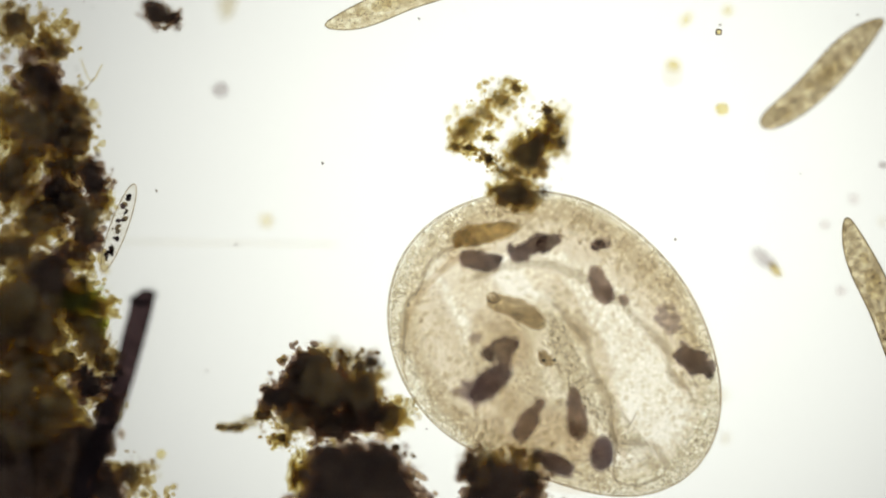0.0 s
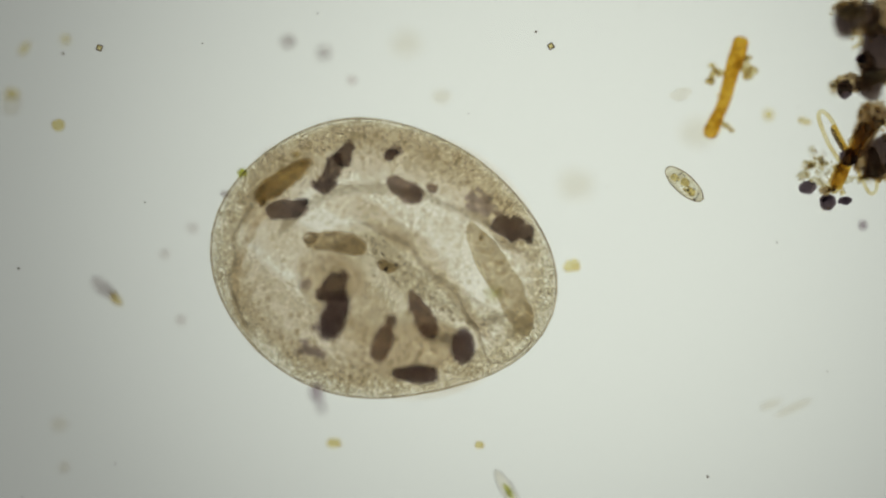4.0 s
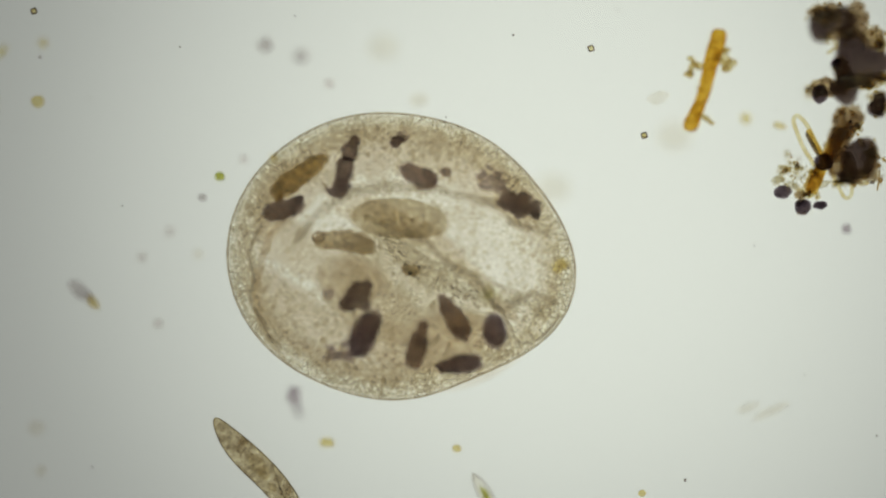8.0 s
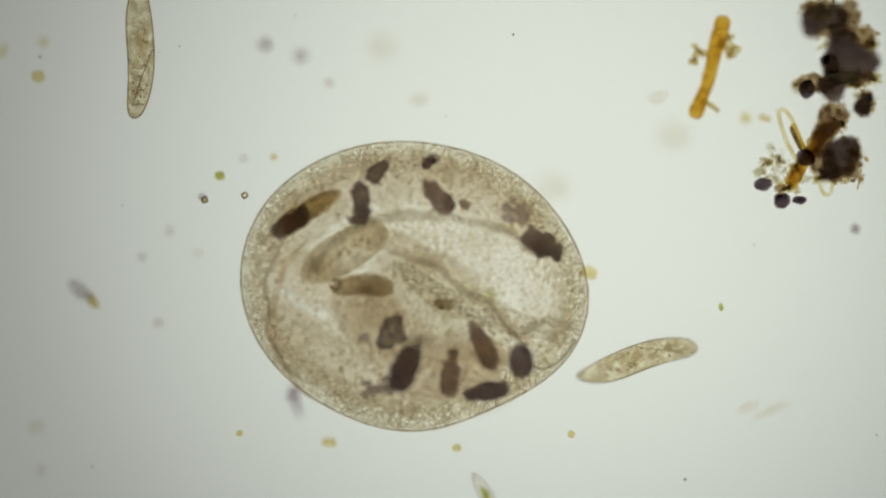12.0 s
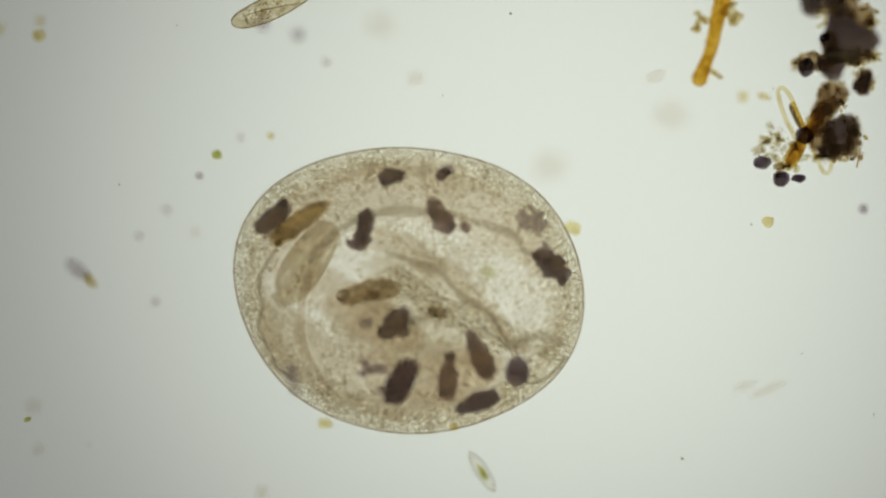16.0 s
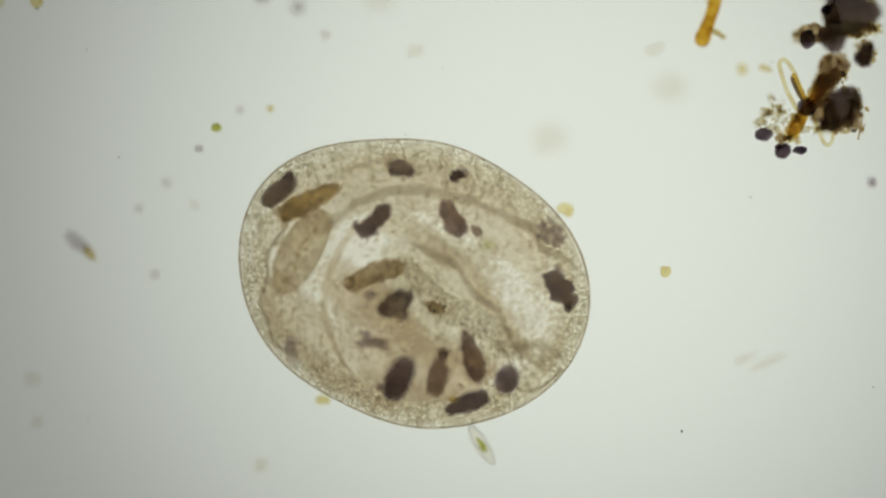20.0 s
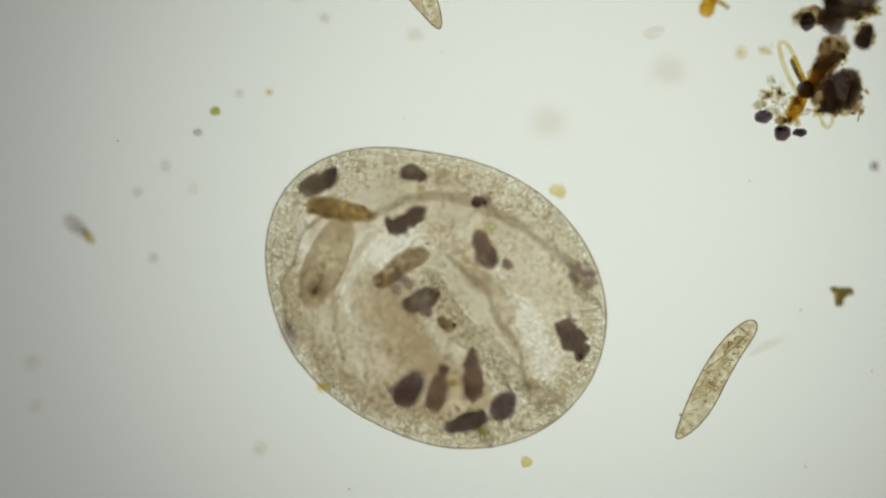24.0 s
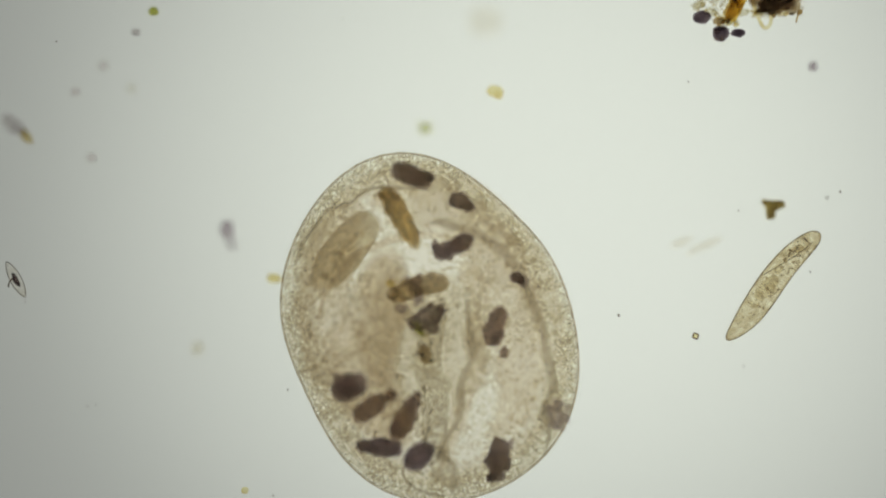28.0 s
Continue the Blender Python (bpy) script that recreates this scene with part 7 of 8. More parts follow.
    walk(swimmers[4], [(t, pose(x, y, z, 0, tip, a)) for t, x, y, a, tip, z in [
        (0, -2.739, -0.076, -8, 0, 0.15), (5.5, -2.141, -0.126, -8, 0, 0.15), (7, -0.946, -0.226, -8, 0, 0.15), (7.2, -0.752, -0.242, -8, 0, 0.15), (7.4, -0.534, -0.294, -3, 0, 0.15),
        (7.5, -0.424, -0.302, -3, 0, 0.15), (7.6, -0.364, -0.31, -3, 0, 0.15), (7.8, -0.34, -0.355, -28, 0, 0.15), (8, -0.323, -0.395, -52, 0, 0.15), (8.2, -0.323, -0.468, -70, 0, 0.15),
        (8.4, -0.332, -0.65, -80, 0, 0.15), (9.1, -0.367, -1.449, -90, 0, 0.15), (10.5, 0.219, -1.329, -100, 0, 0.3), (11.2, 0.044, -0.549, -110, 0, 0.3), (11.4, 0, -0.351, -108, 0, 0.3),
        (11.5, -0.02, -0.403, -78, 0, 0.3), (11.7, -0.057, -0.59, -80, 0, 0.3), (12.4, -0.21, -1.375, -132, 0, 0.3), (16.5, -0.103, -1.389, -183, 0, 0.15), (17.2, 0.232, -0.663, -235, 0, 0.15),
        (17.4, 0.321, -0.47, -235, 0, 0.15), (17.5, 0.297, -0.415, -238, 0, 0.15), (17.6, 0.345, -0.467, -230, 0, 0.15), (17.7, 0.232, -0.596, -270, 0, 0.15), (17.8, 0.143, -0.506, -315, 0, 0.15),
        (18, 0.155, -0.534, -325, 0, 0.15), (18.2, 0.224, -0.582, -340, 0, 0.15), (18.4, 0.208, -0.522, -355, 0, 0.15), (18.5, 0.212, -0.51, -355, 0, 0.15), (18.6, 0.143, -0.497, -340, 0, 0.15),
        (18.8, 0.313, -0.53, -340, 0, 0.15), (19, 0.402, -0.574, -335, 0, 0.15), (19.2, 0.28, -0.582, -360, 0, 0.15), (19.4, 0.143, -0.51, -380, 0, 0.15), (19.5, 0.087, -0.469, -385, 0, 0.15),
        (19.6, 0.058, -0.461, -382, 0, 0.15), (19.8, 0.321, -0.518, -370, 0, 0.15), (20, 0.555, -0.655, -370, 0, 0.15), (20.7, 1.245, -1.06, -323, 0, 0.15), (24.5, 0.065, -1.519, -277, 0, 0.15),
        (25.2, -0.209, -0.767, -230, 0, 0.15), (25.5, -0.325, -0.449, -232, 0, 0.15), (25.7, -0.561, -0.16, -235, 0, 0.15), (25.9, -0.952, -0.036, -220, 0, 0.15), (27.4, -2.095, 0.328, -220, 0, 0.15),
        (28, -2.667, 0.509, -220, 0, 0.15)]])
    walk(swimmers[5], [(t, pose(x, y, z, 0, tip, a)) for t, x, y, a, tip, z in [
        (0, 0.412, -2.336, -50, 0, 0.32), (5.5, 0.242, -1.76, -50, 0, 0.32), (7, -0.097, -0.609, -50, 0, 0.32), (7.2, -0.19, -0.294, -48, 0, 0.32), (7.4, -0.194, -0.319, -38, 0, 0.32),
        (7.5, -0.069, -0.383, -33, 0, 0.32), (7.6, 0.028, -0.436, -22, 0, 0.32), (7.8, 0.186, -0.569, -20, 0, 0.32), (8.5, 0.796, -1.086, -28, 0, 0.32), (11.5, 0.03, -1.307, -37, 0, 0.15),
        (12.2, 0.388, -0.591, -45, 0, 0.15), (12.5, 0.454, -0.46, -45, 0, 0.15), (12.8, 0.551, -0.635, -45, 0, 0.15), (13.5, 0.939, -1.335, -77, 0, 0.15), (25.1, -0.777, -1.536, -108, 0, 0.15),
        (25.8, -0.447, -0.807, -140, 0, 0.15), (26, -0.373, -0.642, -135, 0, 0.15), (26.1, -0.341, -0.598, -130, 0, 0.15), (26.2, -0.3, -0.554, -122, 0, 0.15), (26.4, -0.275, -0.534, -125, 0, 0.15),
        (26.5, -0.324, -0.586, -128, 0, 0.15), (26.6, -0.38, -0.623, -105, 0, 0.15), (26.8, -0.395, -0.895, -100, 0, 0.15), (28, -0.46, -2.093, -100, 0, 0.15)]])
    walk(swimmers[6], [(t, pose(x, y, z, 0, tip, a)) for t, x, y, a, tip, z in [
        (0, 1.296, -2.349, 120, 0, 0.15), (6.5, 1.141, -1.769, 120, 0, 0.15), (8, 0.832, -0.609, 120, 0, 0.15), (8.2, 0.767, -0.367, 120, 0, 0.15), (8.4, 0.662, -0.149, 115, 0, 0.15),
        (8.5, 0.59, 0.013, 112, 0, 0.15), (8.6, 0.537, 0.146, 105, 0, 0.15), (8.8, 0.533, 0.219, 85, 0, 0.15), (9, 0.557, 0.243, 60, 22, 0.15), (9.2, 0.489, 0.142, 78, 0, 0.15),
        (9.4, 0.489, 0.094, 35, 0, 0.15), (9.5, 0.493, 0.077, 15, 0, 0.15), (9.6, 0.468, 0.065, 4, 0, 0.15), (9.8, 0.521, 0.049, 2, 0, 0.15), (10, 0.537, 0.045, 5, 0, 0.15),
        (10.2, 0.529, 0.045, 18, 0, 0.15), (10.4, 0.61, 0.053, 14, 0, 0.15), (10.6, 0.678, 0.065, 8, 0, 0.15), (10.8, 0.695, 0.061, -8, 0, 0.15), (11, 0.784, 0.041, -25, 0, 0.15),
        (11.1, 0.735, -0.084, -25, 0, 0.15), (11.2, 0.699, -0.181, -25, 0, 0.15), (11.4, 0.529, -0.1, -25, 0, 0.15), (11.5, 0.424, -0.08, -10, 0, 0.15), (11.6, 0.291, -0.097, 8, 0, 0.15),
        (11.8, 0.258, -0.125, -20, 0, 0.15), (12, 0.343, -0.198, 12, 28, 0.15), (12.2, 0.493, -0.167, -30, 0, 0.15), (12.4, 0.547, -0.16, -80, 0, 0.15), (12.5, 0.575, -0.133, -120, 0, 0.15),
        (12.8, 0.673, 0.112, -130, 0, 0.15), (13.2, 0.996, 0.514, -140, 0, 0.15), (13.9, 1.498, 1.137, -117, 0, 0.15), (18.1, -0.895, 1.282, -95, 0, 0.15), (18.8, -0.766, 0.492, -72, 0, 0.15),
        (19, -0.721, 0.222, -72, 0, 0.15), (19.2, -0.665, 0.036, -80, 0, 0.15), (19.4, -0.657, -0.158, -80, 0, 0.15), (19.5, -0.633, -0.267, -70, 0, 0.15), (19.6, -0.588, -0.364, -60, 0, 0.15),
        (19.8, -0.528, -0.497, -52, 0, 0.15), (20, -0.435, -0.687, -50, 0, 0.15), (20.7, -0.083, -1.406, -38, 0, 0.15), (25.3, 0.338, -1.59, -27, 0, 0.03), (26, 0.12, -0.82, -15, 0, 0.03),
        (26.2, 0.08, -0.679, -20, 0, 0.03), (26.4, 0.048, -0.615, -55, 0, 0.03), (26.5, 0.012, -0.615, -60, 0, 0.03), (26.6, 0.028, -0.676, -50, 0, 0.03), (26.8, 0.001, -0.903, -50, 0, 0.03),
        (28, -0.141, -2.095, -50, 0, 0.03)]])
    walk(swimmers[7], [(t, pose(x, y, z, 0, tip, a)) for t, x, y, a, tip, z in [
        (0, -0.343, 2.351, -95, 0, 0.15), (10.2, -0.409, 1.755, -95, 0, 0.15), (11.7, -0.542, 0.562, -95, 0, 0.15), (11.8, -0.55, 0.489, -95, 0, 0.15), (12, -0.538, 0.355, -94, 0, 0.15),
        (12.2, -0.541, 0.172, -97, 0, 0.15), (12.4, -0.625, -0.031, -112, 0, 0.15), (12.5, -0.693, -0.137, -115, 0, 0.15), (12.8, -0.984, -0.373, -120, 0, 0.15), (13.5, -1.605, -0.877, -107, 0, 0.15),
        (21.5, -1.336, 0.838, -95, 0, 0.15), (22.2, -0.897, 0.169, -82, 0, 0.15), (22.5, -0.736, -0.078, -80, 0, 0.15), (22.7, -0.643, -0.324, -65, 0, 0.15), (22.9, -0.558, -0.526, -55, 0, 0.15),
        (23.1, -0.372, -0.732, -60, 0, 0.15), (23.2, -0.17, -0.644, -90, 0, 0.15), (23.3, -0.109, -0.502, -108, 0, 0.15), (23.45, -0.097, -0.724, -100, 0, 0.15), (24.15, -0.054, -1.523, -148, 0, 0.15),
        (25.5, -1.252, -1.479, -197, 0, 0.15), (26.2, -0.849, -0.788, -245, 0, 0.15), (26.4, -0.76, -0.635, -245, 0, 0.15), (26.5, -0.748, -0.643, -240, 0, 0.15), (26.6, -0.731, -0.644, -242, 0, 0.15),
        (26.8, -0.722, -0.641, -240, 0, 0.15), (26.9, -0.705, -0.633, -238, 0, 0.15), (27, -0.676, -0.662, -228, 0, 0.15), (27.1, -0.635, -0.686, -225, 0, 0.15), (27.2, -0.631, -0.682, -225, 0, 0.15),
        (27.3, -0.662, -0.67, -230, 0, 0.15), (27.4, -0.698, -0.646, -240, 0, 0.15), (27.6, -0.889, -0.722, -250, 0, 0.15), (28, -2.003, -1.166, -250, 0, 0.15)]])
    walk(swimmers[8], [(t, pose(x, y, z, 0, tip, a)) for t, x, y, a, tip, z in [
        (0, 0.721, 2.502, -100, 0, 0.2), (12.8, 0.664, 1.905, -100, 0, 0.2), (14.3, 0.552, 0.71, -100, 0, 0.2), (14.5, 0.536, 0.539, -100, 0, 0.2), (14.7, 0.5, 0.281, -100, 0, 0.2),
        (14.9, 0.407, -0.026, -115, 0, 0.2), (15, 0.277, -0.196, -103, 0, 0.2), (15.1, 0.269, -0.301, -92, 0, 0.2), (15.3, 0.277, -0.604, -90, 0, 0.2), (16.8, 0.309, -1.804, -90, 0, 0.2),
        (28, 0.325, -2.404, -90, 0, 0.2)]])
    walk(swimmers[9], [(t, pose(x, y, z, 0, tip, a)) for t, x, y, a, tip, z in [
        (0, -0.764, 2.428, -85, 0, 0.15), (13.3, -0.756, 1.828, -85, 0, 0.15), (14.8, -0.741, 0.628, -85, 0, 0.15), (15, -0.737, 0.313, -85, 0, 0.15), (15.1, -0.724, 0.155, -87, 0, 0.15),
        (15.3, -0.7, -0.241, -82, 0, 0.15), (15.5, -0.652, -0.624, -80, 0, 0.15), (17, -0.501, -1.815, -80, 0, 0.15), (28, -0.426, -2.41, -80, 0, 0.15)]])
    walk(swimmers[10], [(t, pose(x, y, z, 0, tip, a)) for t, x, y, a, tip, z in [
        (0, 2.719, -0.622, 160, 0, 0.15), (17.3, 2.146, -0.444, 160, 0, 0.15), (18.8, 1, -0.089, 160, 0, 0.15), (19, 0.83, -0.037, 160, 0, 0.15), (19.2, 0.527, 0.06, 158, 0, 0.15),
        (19.4, 0.289, 0.206, 150, 0, 0.15), (19.5, 0.155, 0.278, 152, 0, 0.15), (19.6, 0.07, 0.331, 150, 0, 0.15), (19.8, -0.091, 0.496, 150, 0, 0.15), (20.5, -0.65, 1.069, 139, 0, 0.15),
        (23.1, -0.168, 1.364, 129, 0, 0.15), (23.8, -0.081, 0.568, 118, 0, 0.15), (24, -0.061, 0.383, 118, 0, 0.15), (24.1, -0.021, 0.245, 118, 0, 0.15), (24.3, 0.008, 0.185, 128, 0, 0.15),
        (24.45, -0.049, 0.346, 125, 0, 0.15), (24.6, -0.109, 0.568, 120, 0, 0.15), (26.1, -0.425, 1.726, 120, 0, 0.15), (28, -0.583, 2.304, 120, 0, 0.15)]])
    walk(swimmers[11], [(t, pose(x, y, z, 0, tip, a)) for t, x, y, a, tip, z in [
        (0, 1.294, 1.204, 190, 0, 0.15), (17.6, 0.751, 0.948, 190, 0, 0.15), (19.1, -0.334, 0.436, 190, 0, 0.15), (19.2, -0.479, 0.367, 190, 0, 0.15), (19.4, -0.592, 0.294, 200, 0, 0.15),
        (19.5, -0.584, 0.339, 190, 0, 0.15), (19.7, -0.536, 0.496, 190, 0, 0.15), (20.4, -0.3, 1.261, 222, 0, 0.15), (23.4, -0.768, 1.304, 253, 0, 0.15), (24.1, -0.574, 0.528, 285, 0, 0.15),
        (24.3, -0.501, 0.237, 285, 0, 0.15), (24.5, -0.457, 0.177, 290, 0, 0.15), (24.7, -0.448, 0.147, 298, 0, 0.15), (24.9, -0.424, 0.154, 316, 0, 0.15), (25, -0.391, 0.137, 324, 0, 0.15),
        (25.1, -0.367, 0.135, 335, 0, 0.15), (25.3, -0.305, 0.14, 348, 0, 0.15), (25.5, -0.191, 0.169, 357, 0, 0.15), (25.7, -0.186, 0.188, 365, 0, 0.15), (25.8, -0.278, 0.187, 352, 0, 0.15),
        (25.9, -0.342, 0.215, 335, 0, 0.15), (26, -0.349, 0.255, 295, 0, 0.15), (26.1, -0.32, 0.21, 240, 0, 0.15), (26.2, -0.316, 0.198, 225, 0, 0.15), (26.3, -0.34, 0.149, 212, 0, 0.15),
        (26.4, -0.397, 0.129, 212, 0, 0.15), (26.5, -0.437, 0.104, 212, 0, 0.15), (26.6, -0.489, 0.088, 205, 0, 0.15), (26.8, -0.649, 0.054, 205, 0, 0.15), (26.9, -0.733, 0.025, 201, 0, 0.15),
        (27, -0.822, -0.008, 200, 0, 0.15), (27.2, -0.958, 0.025, 190, 0, 0.15), (28, -2.125, 0.302, 190, 0, 0.15)]])
    walk(swimmers[12], [(t, pose(x, y, z, 0, tip, a)) for t, x, y, a, tip, z in [
        (0, -2.623, 0.432, -18, 0, 0.15), (22.6, -2.048, 0.262, -18, 0, 0.15), (24.1, -0.897, -0.078, -18, 0, 0.15), (24.3, -0.719, -0.131, -18, 0, 0.15), (24.5, -0.594, -0.171, -15, 0, 0.15),
        (24.7, -0.541, -0.213, -18, 0, 0.15), (24.9, -0.626, -0.218, -62, 0, 0.15), (25, -0.646, -0.23, -89, 0, 0.15), (25.1, -0.69, -0.269, -112, 0, 0.15), (25.3, -0.721, -0.3, -155, 0, 0.15),
        (25.5, -0.914, -0.352, -170, 0, 0.15), (25.8, -0.859, -0.382, -185, 0, 0.15), (25.9, -0.843, -0.383, -175, 0, 0.15), (26, -0.842, -0.38, -168, 0, 0.15), (26.1, -0.842, -0.372, -140, 0, 0.15),
        (26.4, -1.011, -0.352, -140, 0, 0.15), (27.9, -2.203, -0.213, -140, 0, 0.15), (28, -2.798, -0.143, -140, 0, 0.15)]])
    walk(swimmers[13], [(t, pose(x, y, z, 0, tip, a)) for t, x, y, a, tip, z in [
        (0, 2.84, -0.426, 180, 0, 0.15), (22.7, 2.241, -0.452, 180, 0, 0.15), (24.2, 1.042, -0.502, 180, 0, 0.15), (24.5, 0.658, -0.518, 183, 0, 0.15), (24.7, 0.335, -0.536, 190, 0, 0.15),
        (24.9, 0.033, -0.686, 200, 0, 0.15), (25.6, -0.683, -1.043, 145, 0, 0.15), (26.4, -0.152, -1.694, 90, 0, 0.15), (27.1, 0.068, -0.925, 35, 0, 0.15), (27.3, 0.117, -0.751, 35, 0, 0.15),
        (27.4, 0.15, -0.686, 35, 0, 0.15), (27.5, 0.171, -0.698, 12, 0, 0.15), (27.6, 0.226, -0.689, 15, 0, 0.15), (27.7, 0.33, -0.652, 30, 0, 0.15), (27.8, 0.458, -0.571, 42, 0, 0.15),
        (27.9, 0.578, -0.461, 48, 0, 0.15), (28, 0.699, -0.355, 48, 0, 0.15)]])
    walk(swimmers[14], [(t, pose(x, y, z, 0, tip, a)) for t, x, y, a, tip, z in [
        (0, -0.862, 1.807, -25, 0, 0.15), (25.1, -0.521, 1.313, -25, 0, 0.15), (26.6, 0.162, 0.326, -25, 0, 0.15), (26.8, 0.288, 0.143, -25, 0, 0.15), (26.9, 0.358, 0.074, -42, 0, 0.15),
        (27, 0.431, -0.012, -48, 0, 0.15), (27.1, 0.512, -0.1, -48, 0, 0.15), (27.2, 0.602, -0.181, -45, 0, 0.15), (27.3, 0.711, -0.262, -38, 0, 0.15), (27.4, 0.776, -0.323, -30, 0, 0.15),
        (27.6, 1.051, -0.399, -25, 0, 0.15), (28, 2.207, -0.719, -25, 0, 0.15)]])
    walk(plump, [(t, pose(x, y, FOCUS, 0, 0, a)) for t, x, y, a in [
        (0, 0.152, -0.62, -95), (1.5, 0.052, -0.14, -95), (2, -0.198, -0.02, -95), (2.2, -0.329, 0.125, -140), (2.4, -0.328, 0.1993, -145), (2.6, -0.274, 0.2276, -175),
        (2.8, -0.218, 0.2508, -178), (3, -0.128, 0.285, -172), (3.2, 0.0074, 0.2676, -195), (3.4, 0.1008, 0.2412, -205), (3.6, 0.1776, 0.2082, -210), (3.8, 0.2828, 0.1846, -220),
        (4, 0.387, 0.109, -222), (4.1, 0.407, 0.0645, -230), (4.2, 0.426, 0.018, -240), (4.3, 0.4333, -0.0303, -220), (4.4, 0.4527, -0.0617, -215), (4.5, 0.481, -0.077, -205),
        (5.3, 0.831, -0.127, -205), (6, 1.081, -0.177, -205), (28, 1.481, -0.177, -205)]])
    walk(boat, [(t, pose(x, y, 0.02 if t < 24.4 else FOCUS, 0, 0, a)) for t, x, y, a in [
        (0, -0.036, -0.166, 5), (22.5, -0.086, -0.166, 15), (24.3, -0.286, -0.186, 25), (24.5, -0.344, -0.174, -30), (24.7, -0.4196, -0.1682, 25), (24.9, -0.4722, -0.1934, 25),
        (25, -0.49, -0.207, 22), (25.5, -0.563, -0.263, 10), (26, -0.603, -0.311, -10), (26.5, -0.627, -0.32, -40), (27, -0.628, -0.339, -55), (27.5, -0.633, -0.343, -60),
        (28, -0.639, -0.345, -62)]])
    walk(squares[0], [(t, pose(x, y, FOCUS, 0, 0, a)) for t, x, y, a in [
        (0, -0.712, 0.327, 0), (1, -0.757, 0.383, 40), (2, -0.77, 0.34, 80), (3, -0.668, 0.313, 120), (4, -0.648, 0.35, 160), (8, -0.724, 0.421, 200),
        (11, -0.844, 0.521, 240), (28, -1.084, 0.641, 280)]])
    walk(squares[1], [(t, pose(x, y, FOCUS, 0, 0, a)) for t, x, y, a in [
        (0, -0.084, 0.381, 0), (2, 0.016, 0.351, 40), (3, 0.082, 0.335, 80), (4, 0.151, 0.353, 120), (6.5, 0.263, 0.361, 160), (7, 0.291, 0.322, 175), (7.3, 0.313, 0.296, 185), (8, 0.356, 0.201, 200), (8.2, 0.4, 0.18, 205),
        (8.5, 0.58, 0.14, 215), (9, 0.92, 0.06, 240), (28, 1.5, -0.359, 320)]])
    walk(squares[2], [(t, pose(x, y, FOCUS, 0, 0, a)) for t, x, y, a in [
        (0, 0.916, 0.141, 0), (6, 0.8, 0.6, 40), (8, 0.5, 0.6, 80), (9.5, 0.3, 0.6, 120), (10.6, 0.12, 0.44, 140), (11, 0.011, 0.229, 160), (11.5, -0.24, 0.17, 180), (12, -0.422, 0.086, 200), (12.5, -0.47, 0.09, 210),
        (14, -0.5, 0.5, 220), (16, 0.0, 0.52, 230), (16.7, 0.04, 0.33, 236), (17, 0.037, 0.287, 240), (17.4, 0.05, 0.34, 246), (18, 0.09, 0.5, 255), (24.4, -0.03, 0.42, 310), (25, -0.031, 0.288, 320), (28, 0.036, 0.35, 360)]])
    walk(drop_yellow, [(t, pose(x, y, 0.2, 0, 0, a)) for t, x, y, a in [
        (0, -0.708, 0.19, 0), (3, -0.718, 0.203, 0), (4.5, -0.718, 0.218, 0), (6.5, -0.709, 0.242, 0), (8, -0.714, 0.26, 0), (12.5, -0.713, 0.308, 0),
        (15, -0.709, 0.33, 0), (17, -0.706, 0.345, 0), (20, -0.71, 0.35, 0), (25, -0.71, 0.371, 0), (28, -0.71, 0.386, 0)]])
    walk(drop_gold, [(t, pose(x, y, 0.22, 0, 0, a)) for t, x, y, a in [
        (0, -0.249, -0.356, 0), (3, -0.238, -0.352, 0), (4.5, -0.228, -0.346, 0), (8, -0.204, -0.341, 0), (12.5, -0.2, -0.342, 0), (20, -0.205, -0.352, 0),
        (25, -0.199, -0.359, 0), (28, -0.18, -0.343, 0)]])
    walk(drop_violet, [(t, pose(x, y, 0.22)) for t, x, y in [(0, 0.69, 0.036), (8, 0.71, 0.035), (14, 0.735, 0.033), (20, 0.761, 0.031), (28, 0.768, 0.03)]])
    walk(drop_olive, [(t, pose(x, y, 0.2, 0, 0, a)) for t, x, y, a in [
        (0, 1.116, 0.141, -60), (18, 0.916, 0.041, -40), (22.5, 0.74, -0.167, 0), (23.5, 0.717, -0.185, 0), (25, 0.7, -0.212, 0), (28, 0.697, -0.218, 0)]])
    walk(drop_green, [(t, pose(x, y, 0.2, 0, 0, a)) for t, x, y, a in [
        (0, 0.171, -0.043, 40), (3, 0.182, -0.04, 40), (4.5, 0.19, -0.033, 30), (8, 0.206, -0.029, 60), (11, 0.259, -0.053, 0), (14.5, 0.246, 0.001, 0),
        (17, 0.228, -0.004, 0), (20, 0.223, -0.016, 0), (25, 0.21, -0.012, 0), (28, 0.21, -0.014, 0)]])
    walk(drop_green_spot, [(t, pose(x, y, 0.29, 0, 0, a)) for t, x, y, a in [
        (0, -0.016, -0.079, 0), (2, -0.016, -0.069, 0), (3, -0.016, -0.065, 0), (3.5, 0.016, -0.084, 0), (5, 0.076, -0.079, 0), (28, 0.086, -0.079, 0)]])
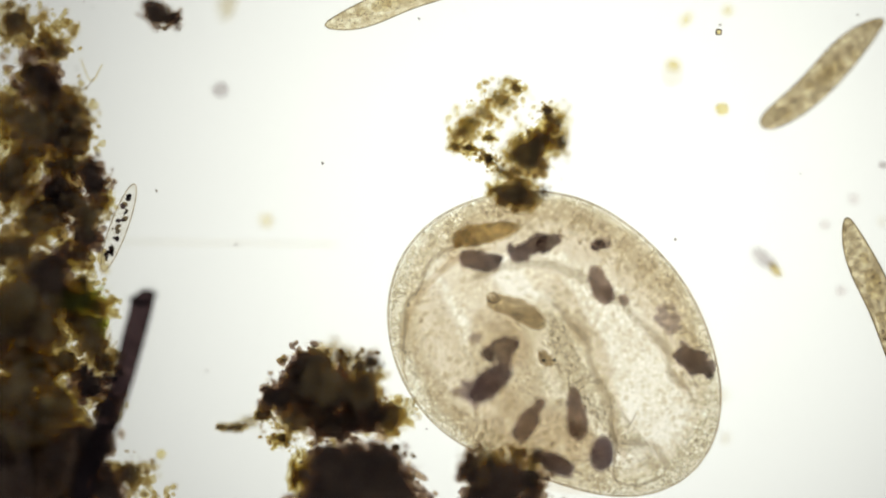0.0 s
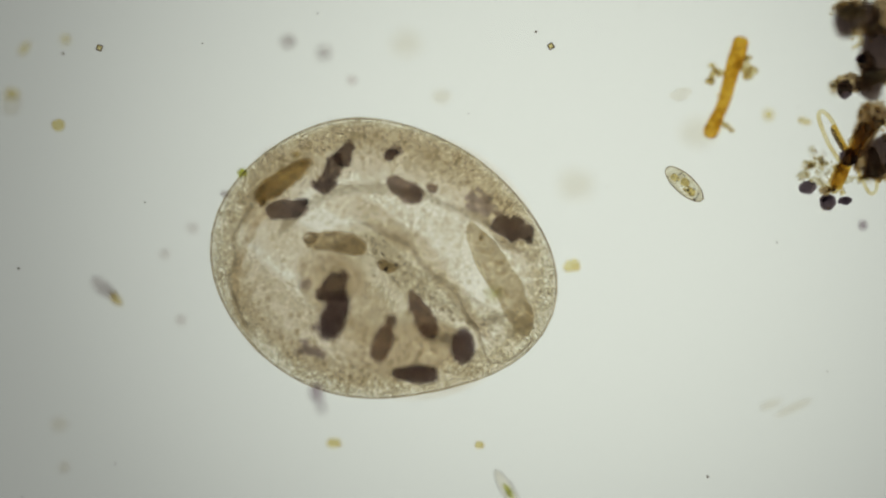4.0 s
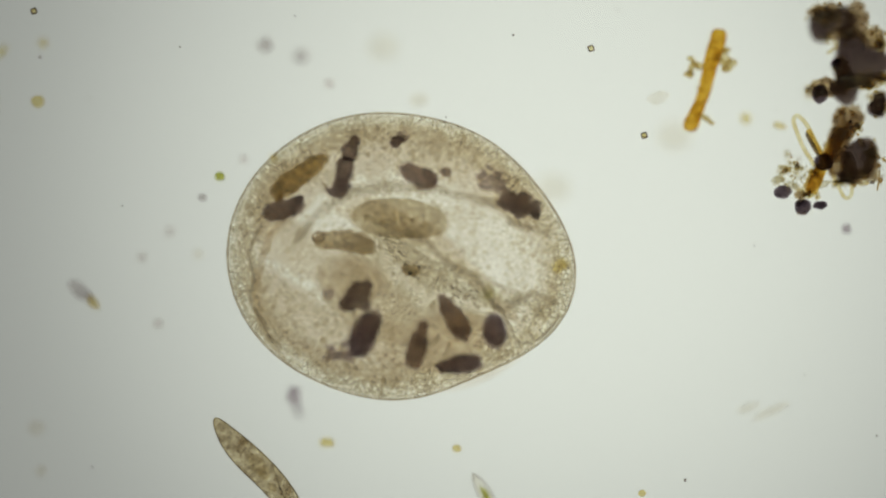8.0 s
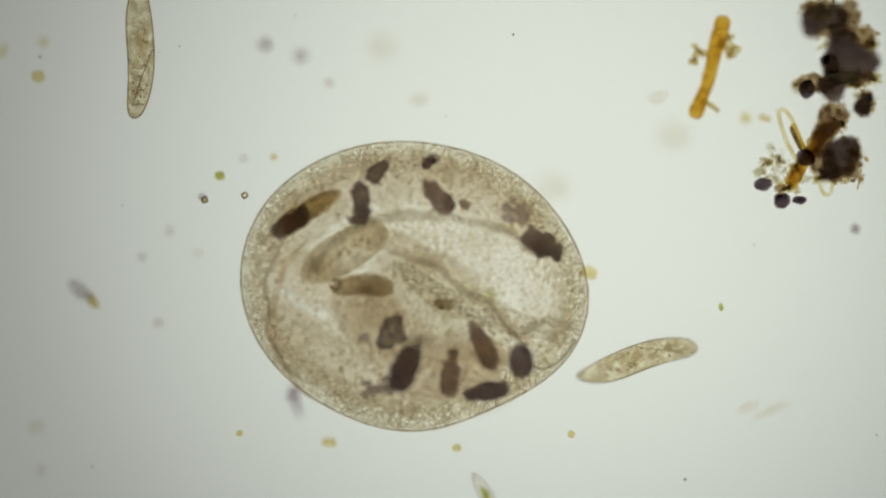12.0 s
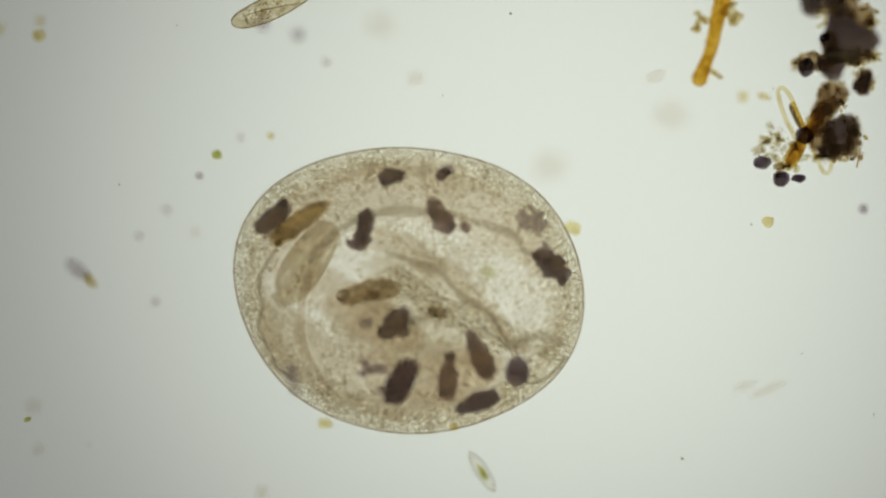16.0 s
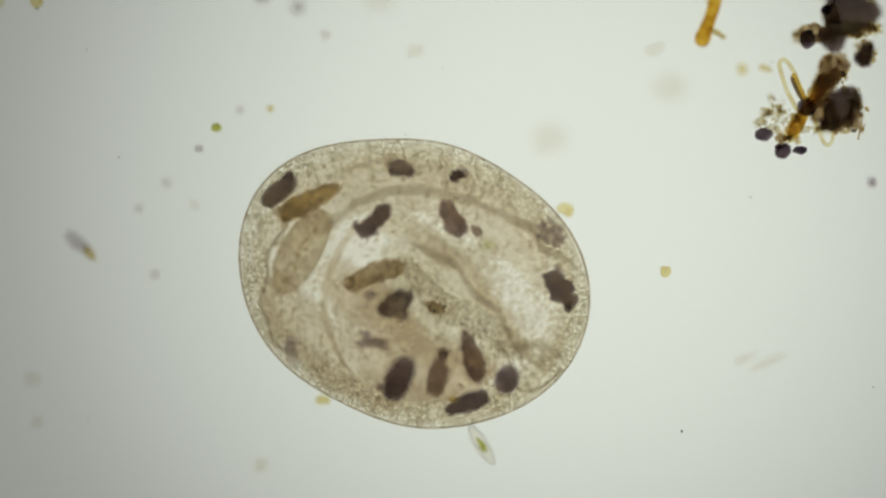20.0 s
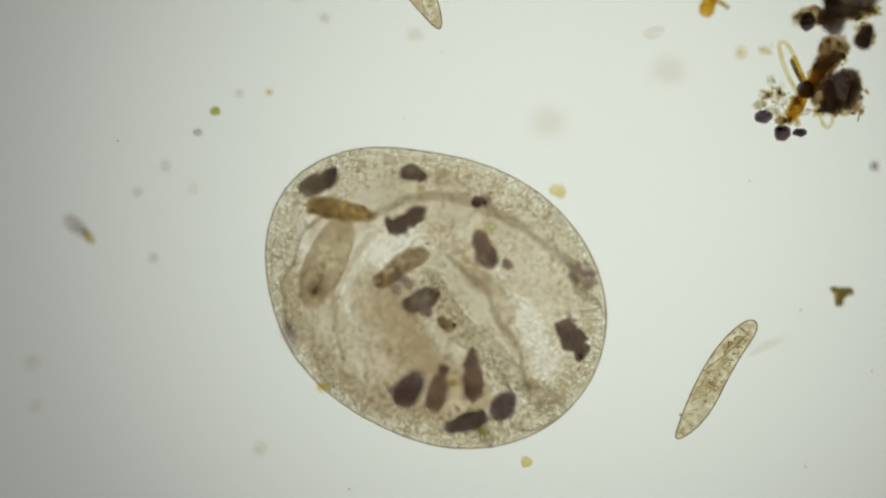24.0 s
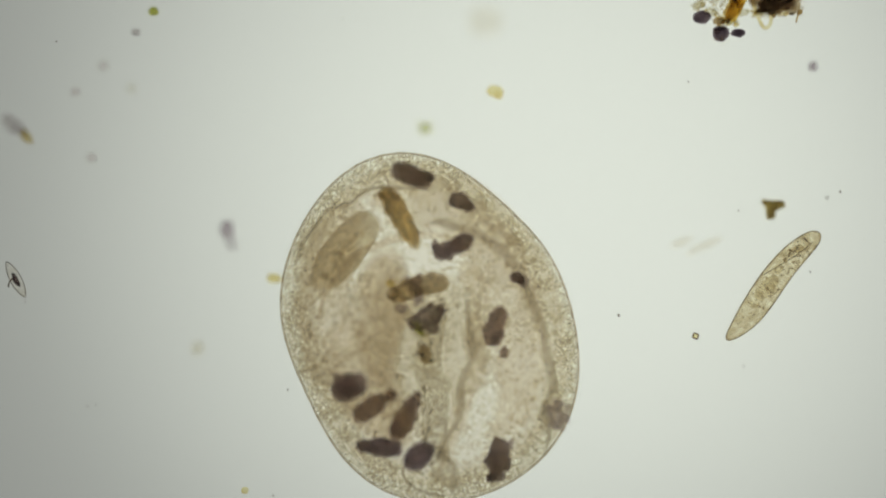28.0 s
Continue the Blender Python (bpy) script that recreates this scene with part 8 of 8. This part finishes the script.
    walk(squares[3], [(t, pose(x, y, FOCUS, 0, 0, t * 25)) for t, x, y in [
        (0, -1.284, 0.684), (5, 0.116, 0.530), (6.5, 0.179, 0.439), (7, 0.199, 0.410), (7.5, 0.230, 0.386), (8, 0.262, 0.355), (8.5, 0.299, 0.303), (9, 0.329, 0.236), (9.5, 0.337, 0.136), (10, 0.214, 0.142), (10.5, 0.037, 0.279), (11, -0.204, 0.224), (11.5, -0.294, 0.156), (12, -0.351, 0.094), (12.5, -0.436, 0.076), (14.5, -0.601, -0.014), (17, -0.898, -0.183), (28, -1.067, -0.550)]])
    walk(drifters[0], [(t, pose(x, y, FOCUS, 0, 0, t * 25)) for t, x, y in [
        (0, -1.084, -1.116), (7, 0.276, -0.519), (7.9, 0.345, -0.439), (8.5, 0.400, -0.394), (9, 0.452, -0.305), (9.5, 0.386, -0.135), (10, 0.300, -0.058), (10.5, 0.315, -0.100), (11, 0.305, -0.208), (11.5, 0.286, -0.249), (12, 0.227, -0.329), (12.5, 0.221, -0.383), (13.5, 0.199, -0.518), (28, 0.033, -1.350)]])
    walk(squares[4], [(t, pose(x, y, FOCUS, 0, 0, t * 25)) for t, x, y in [
        (0, 1.7, -0.316), (6, 1.2, -0.2), (7.5, 0.916, -0.169), (8.5, 0.669, -0.098), (9, 0.571, -0.046), (9.5, 0.444, -0.037), (9.7, 0.320, -0.072), (9.9, 0.31, -0.3), (10.2, 0.32, -0.6), (28, 0.1, -1.3)]])
    walk(drifters[2], [(t, pose(x, y, FOCUS, 0, 0, t * 25)) for t, x, y in [
        (0, -0.384, -1.116), (8, 0.756, -0.489), (9, 0.746, -0.420), (9.5, 0.743, -0.378), (10, 0.733, -0.317), (10.5, 0.711, -0.265), (11, 0.675, -0.213), (11.5, 0.608, -0.158), (12, 0.492, -0.104), (12.2, 0.365, -0.092), (13, 0.118, -0.126), (15, -0.481, -0.274), (18, -0.978, -0.445), (28, -1.167, -0.750)]])
    walk(drifters[1], [(t, pose(x, y, FOCUS, 0, 0, t * 25)) for t, x, y in [
        (0, -0.5, -1.2), (10.8, -0.3, -0.52), (11.4, -0.29, -0.32), (11.7, -0.309, -0.288), (12, -0.360, -0.327), (12.5, -0.370, -0.424), (14, -0.381, -0.571), (28, -0.367, -1.350)]])
    walk(drifters[4], [(t, pose(x, y, FOCUS, 0, 0, t * 25)) for t, x, y in [
        (0, -0.884, -1.116), (16.5, 0.272, -0.600), (17.8, 0.012, -0.424), (18, -0.113, -0.412), (18.5, -0.346, -0.343), (19, -0.397, -0.391), (19.5, -0.397, -0.473), (19.9, -0.374, -0.525), (21, -0.337, -0.662), (28, -0.167, -1.250)]])
    walk(drifters[5], [(t, pose(x, y, FOCUS, 0, 0, t * 25)) for t, x, y in [
        (0, 1.6, 0.3), (12.5, 1.1, 0.2), (14.5, 0.9, 0.12), (16, 0.58, 0.01), (17, 0.461, -0.029), (18, 0.433, -0.058), (19, 0.413, -0.084), (20, 0.400, -0.126), (21.5, 0.343, -0.220), (25, 0.125, -0.637), (28, 0.133, -1.150)]])
    walk(squares[5], [(t, pose(x, y, FOCUS, 0, 0, t * 25)) for t, x, y in [
        (0, 1.6, -0.116), (20, 1.1, -0.23), (23, 0.924, -0.244), (24.8, 0.791, -0.264), (25.5, 0.746, -0.305), (26, 0.703, -0.352), (26.5, 0.656, -0.398), (27, 0.633, -0.447), (27.5, 0.621, -0.468), (28, 0.564, -0.445)]])
    walk(drifters[3], [(t, pose(x, y, FOCUS, 0, 0, t * 25)) for t, x, y in [
        (0, -1.484, -1.116), (24.5, -0.216, -0.614), (25.5, -0.209, -0.574), (26, -0.207, -0.605), (26.5, -0.197, -0.632), (27, -0.198, -0.659), (27.5, -0.220, -0.689), (28, -0.234, -0.718)]])
    walk(drifters[6], [(t, pose(x, y, FOCUS, 0, 0, t * 25)) for t, x, y in [
        (0, -0.684, -1.016), (24.5, 0.404, -0.634), (25.4, 0.349, -0.583), (25.5, 0.339, -0.541), (26, 0.194, -0.606), (26.5, 0.180, -0.659), (27, 0.128, -0.722), (27.5, 0.033, -0.728), (28, -0.017, -0.740)]])
    cx, cy = at(1460, 200)
    walk(right_flock, [(t, pose(cx + dx, cy + dy, 0, 0, 0, a)) for t, dx, dy, a in [(0, 0.03, -0.002, 4), (4.2, 0.03, -0.002, 4), (6.5, 0.026, -0.004, 4), (9.2, 0.026, -0.004, 4),
        (10.0, 0.022, -0.006, 5), (10.5, 0.02, -0.008, 4), (10.9, 0, 0, 0), (17, 0.005, 0.003, 0), (25, 0.009, 0.007, 0), (28, 0.009, 0.007, 0)]])
    tx, ty = at(1242, 145)
    walk(thread, [(t, pose(tx + dx, ty + dy, FOCUS + 0.05, 0, 0, a)) for t, dx, dy, a in [(0, -0.006, -0.025, -2), (4.5, -0.003, -0.017, -1), (8, 0, 0, 0), (11, 0.006, 0.015, 1), (12.5, 0.009, 0.025, 1), (14.5, 0.015, 0.035, 1),
        (17, 0.019, 0.048, 2), (20, 0.022, 0.065, 3), (22.5, 0.028, 0.079, 3), (25, 0.033, 0.095, 3), (28, 0.036, 0.115, 3)]])


motions()
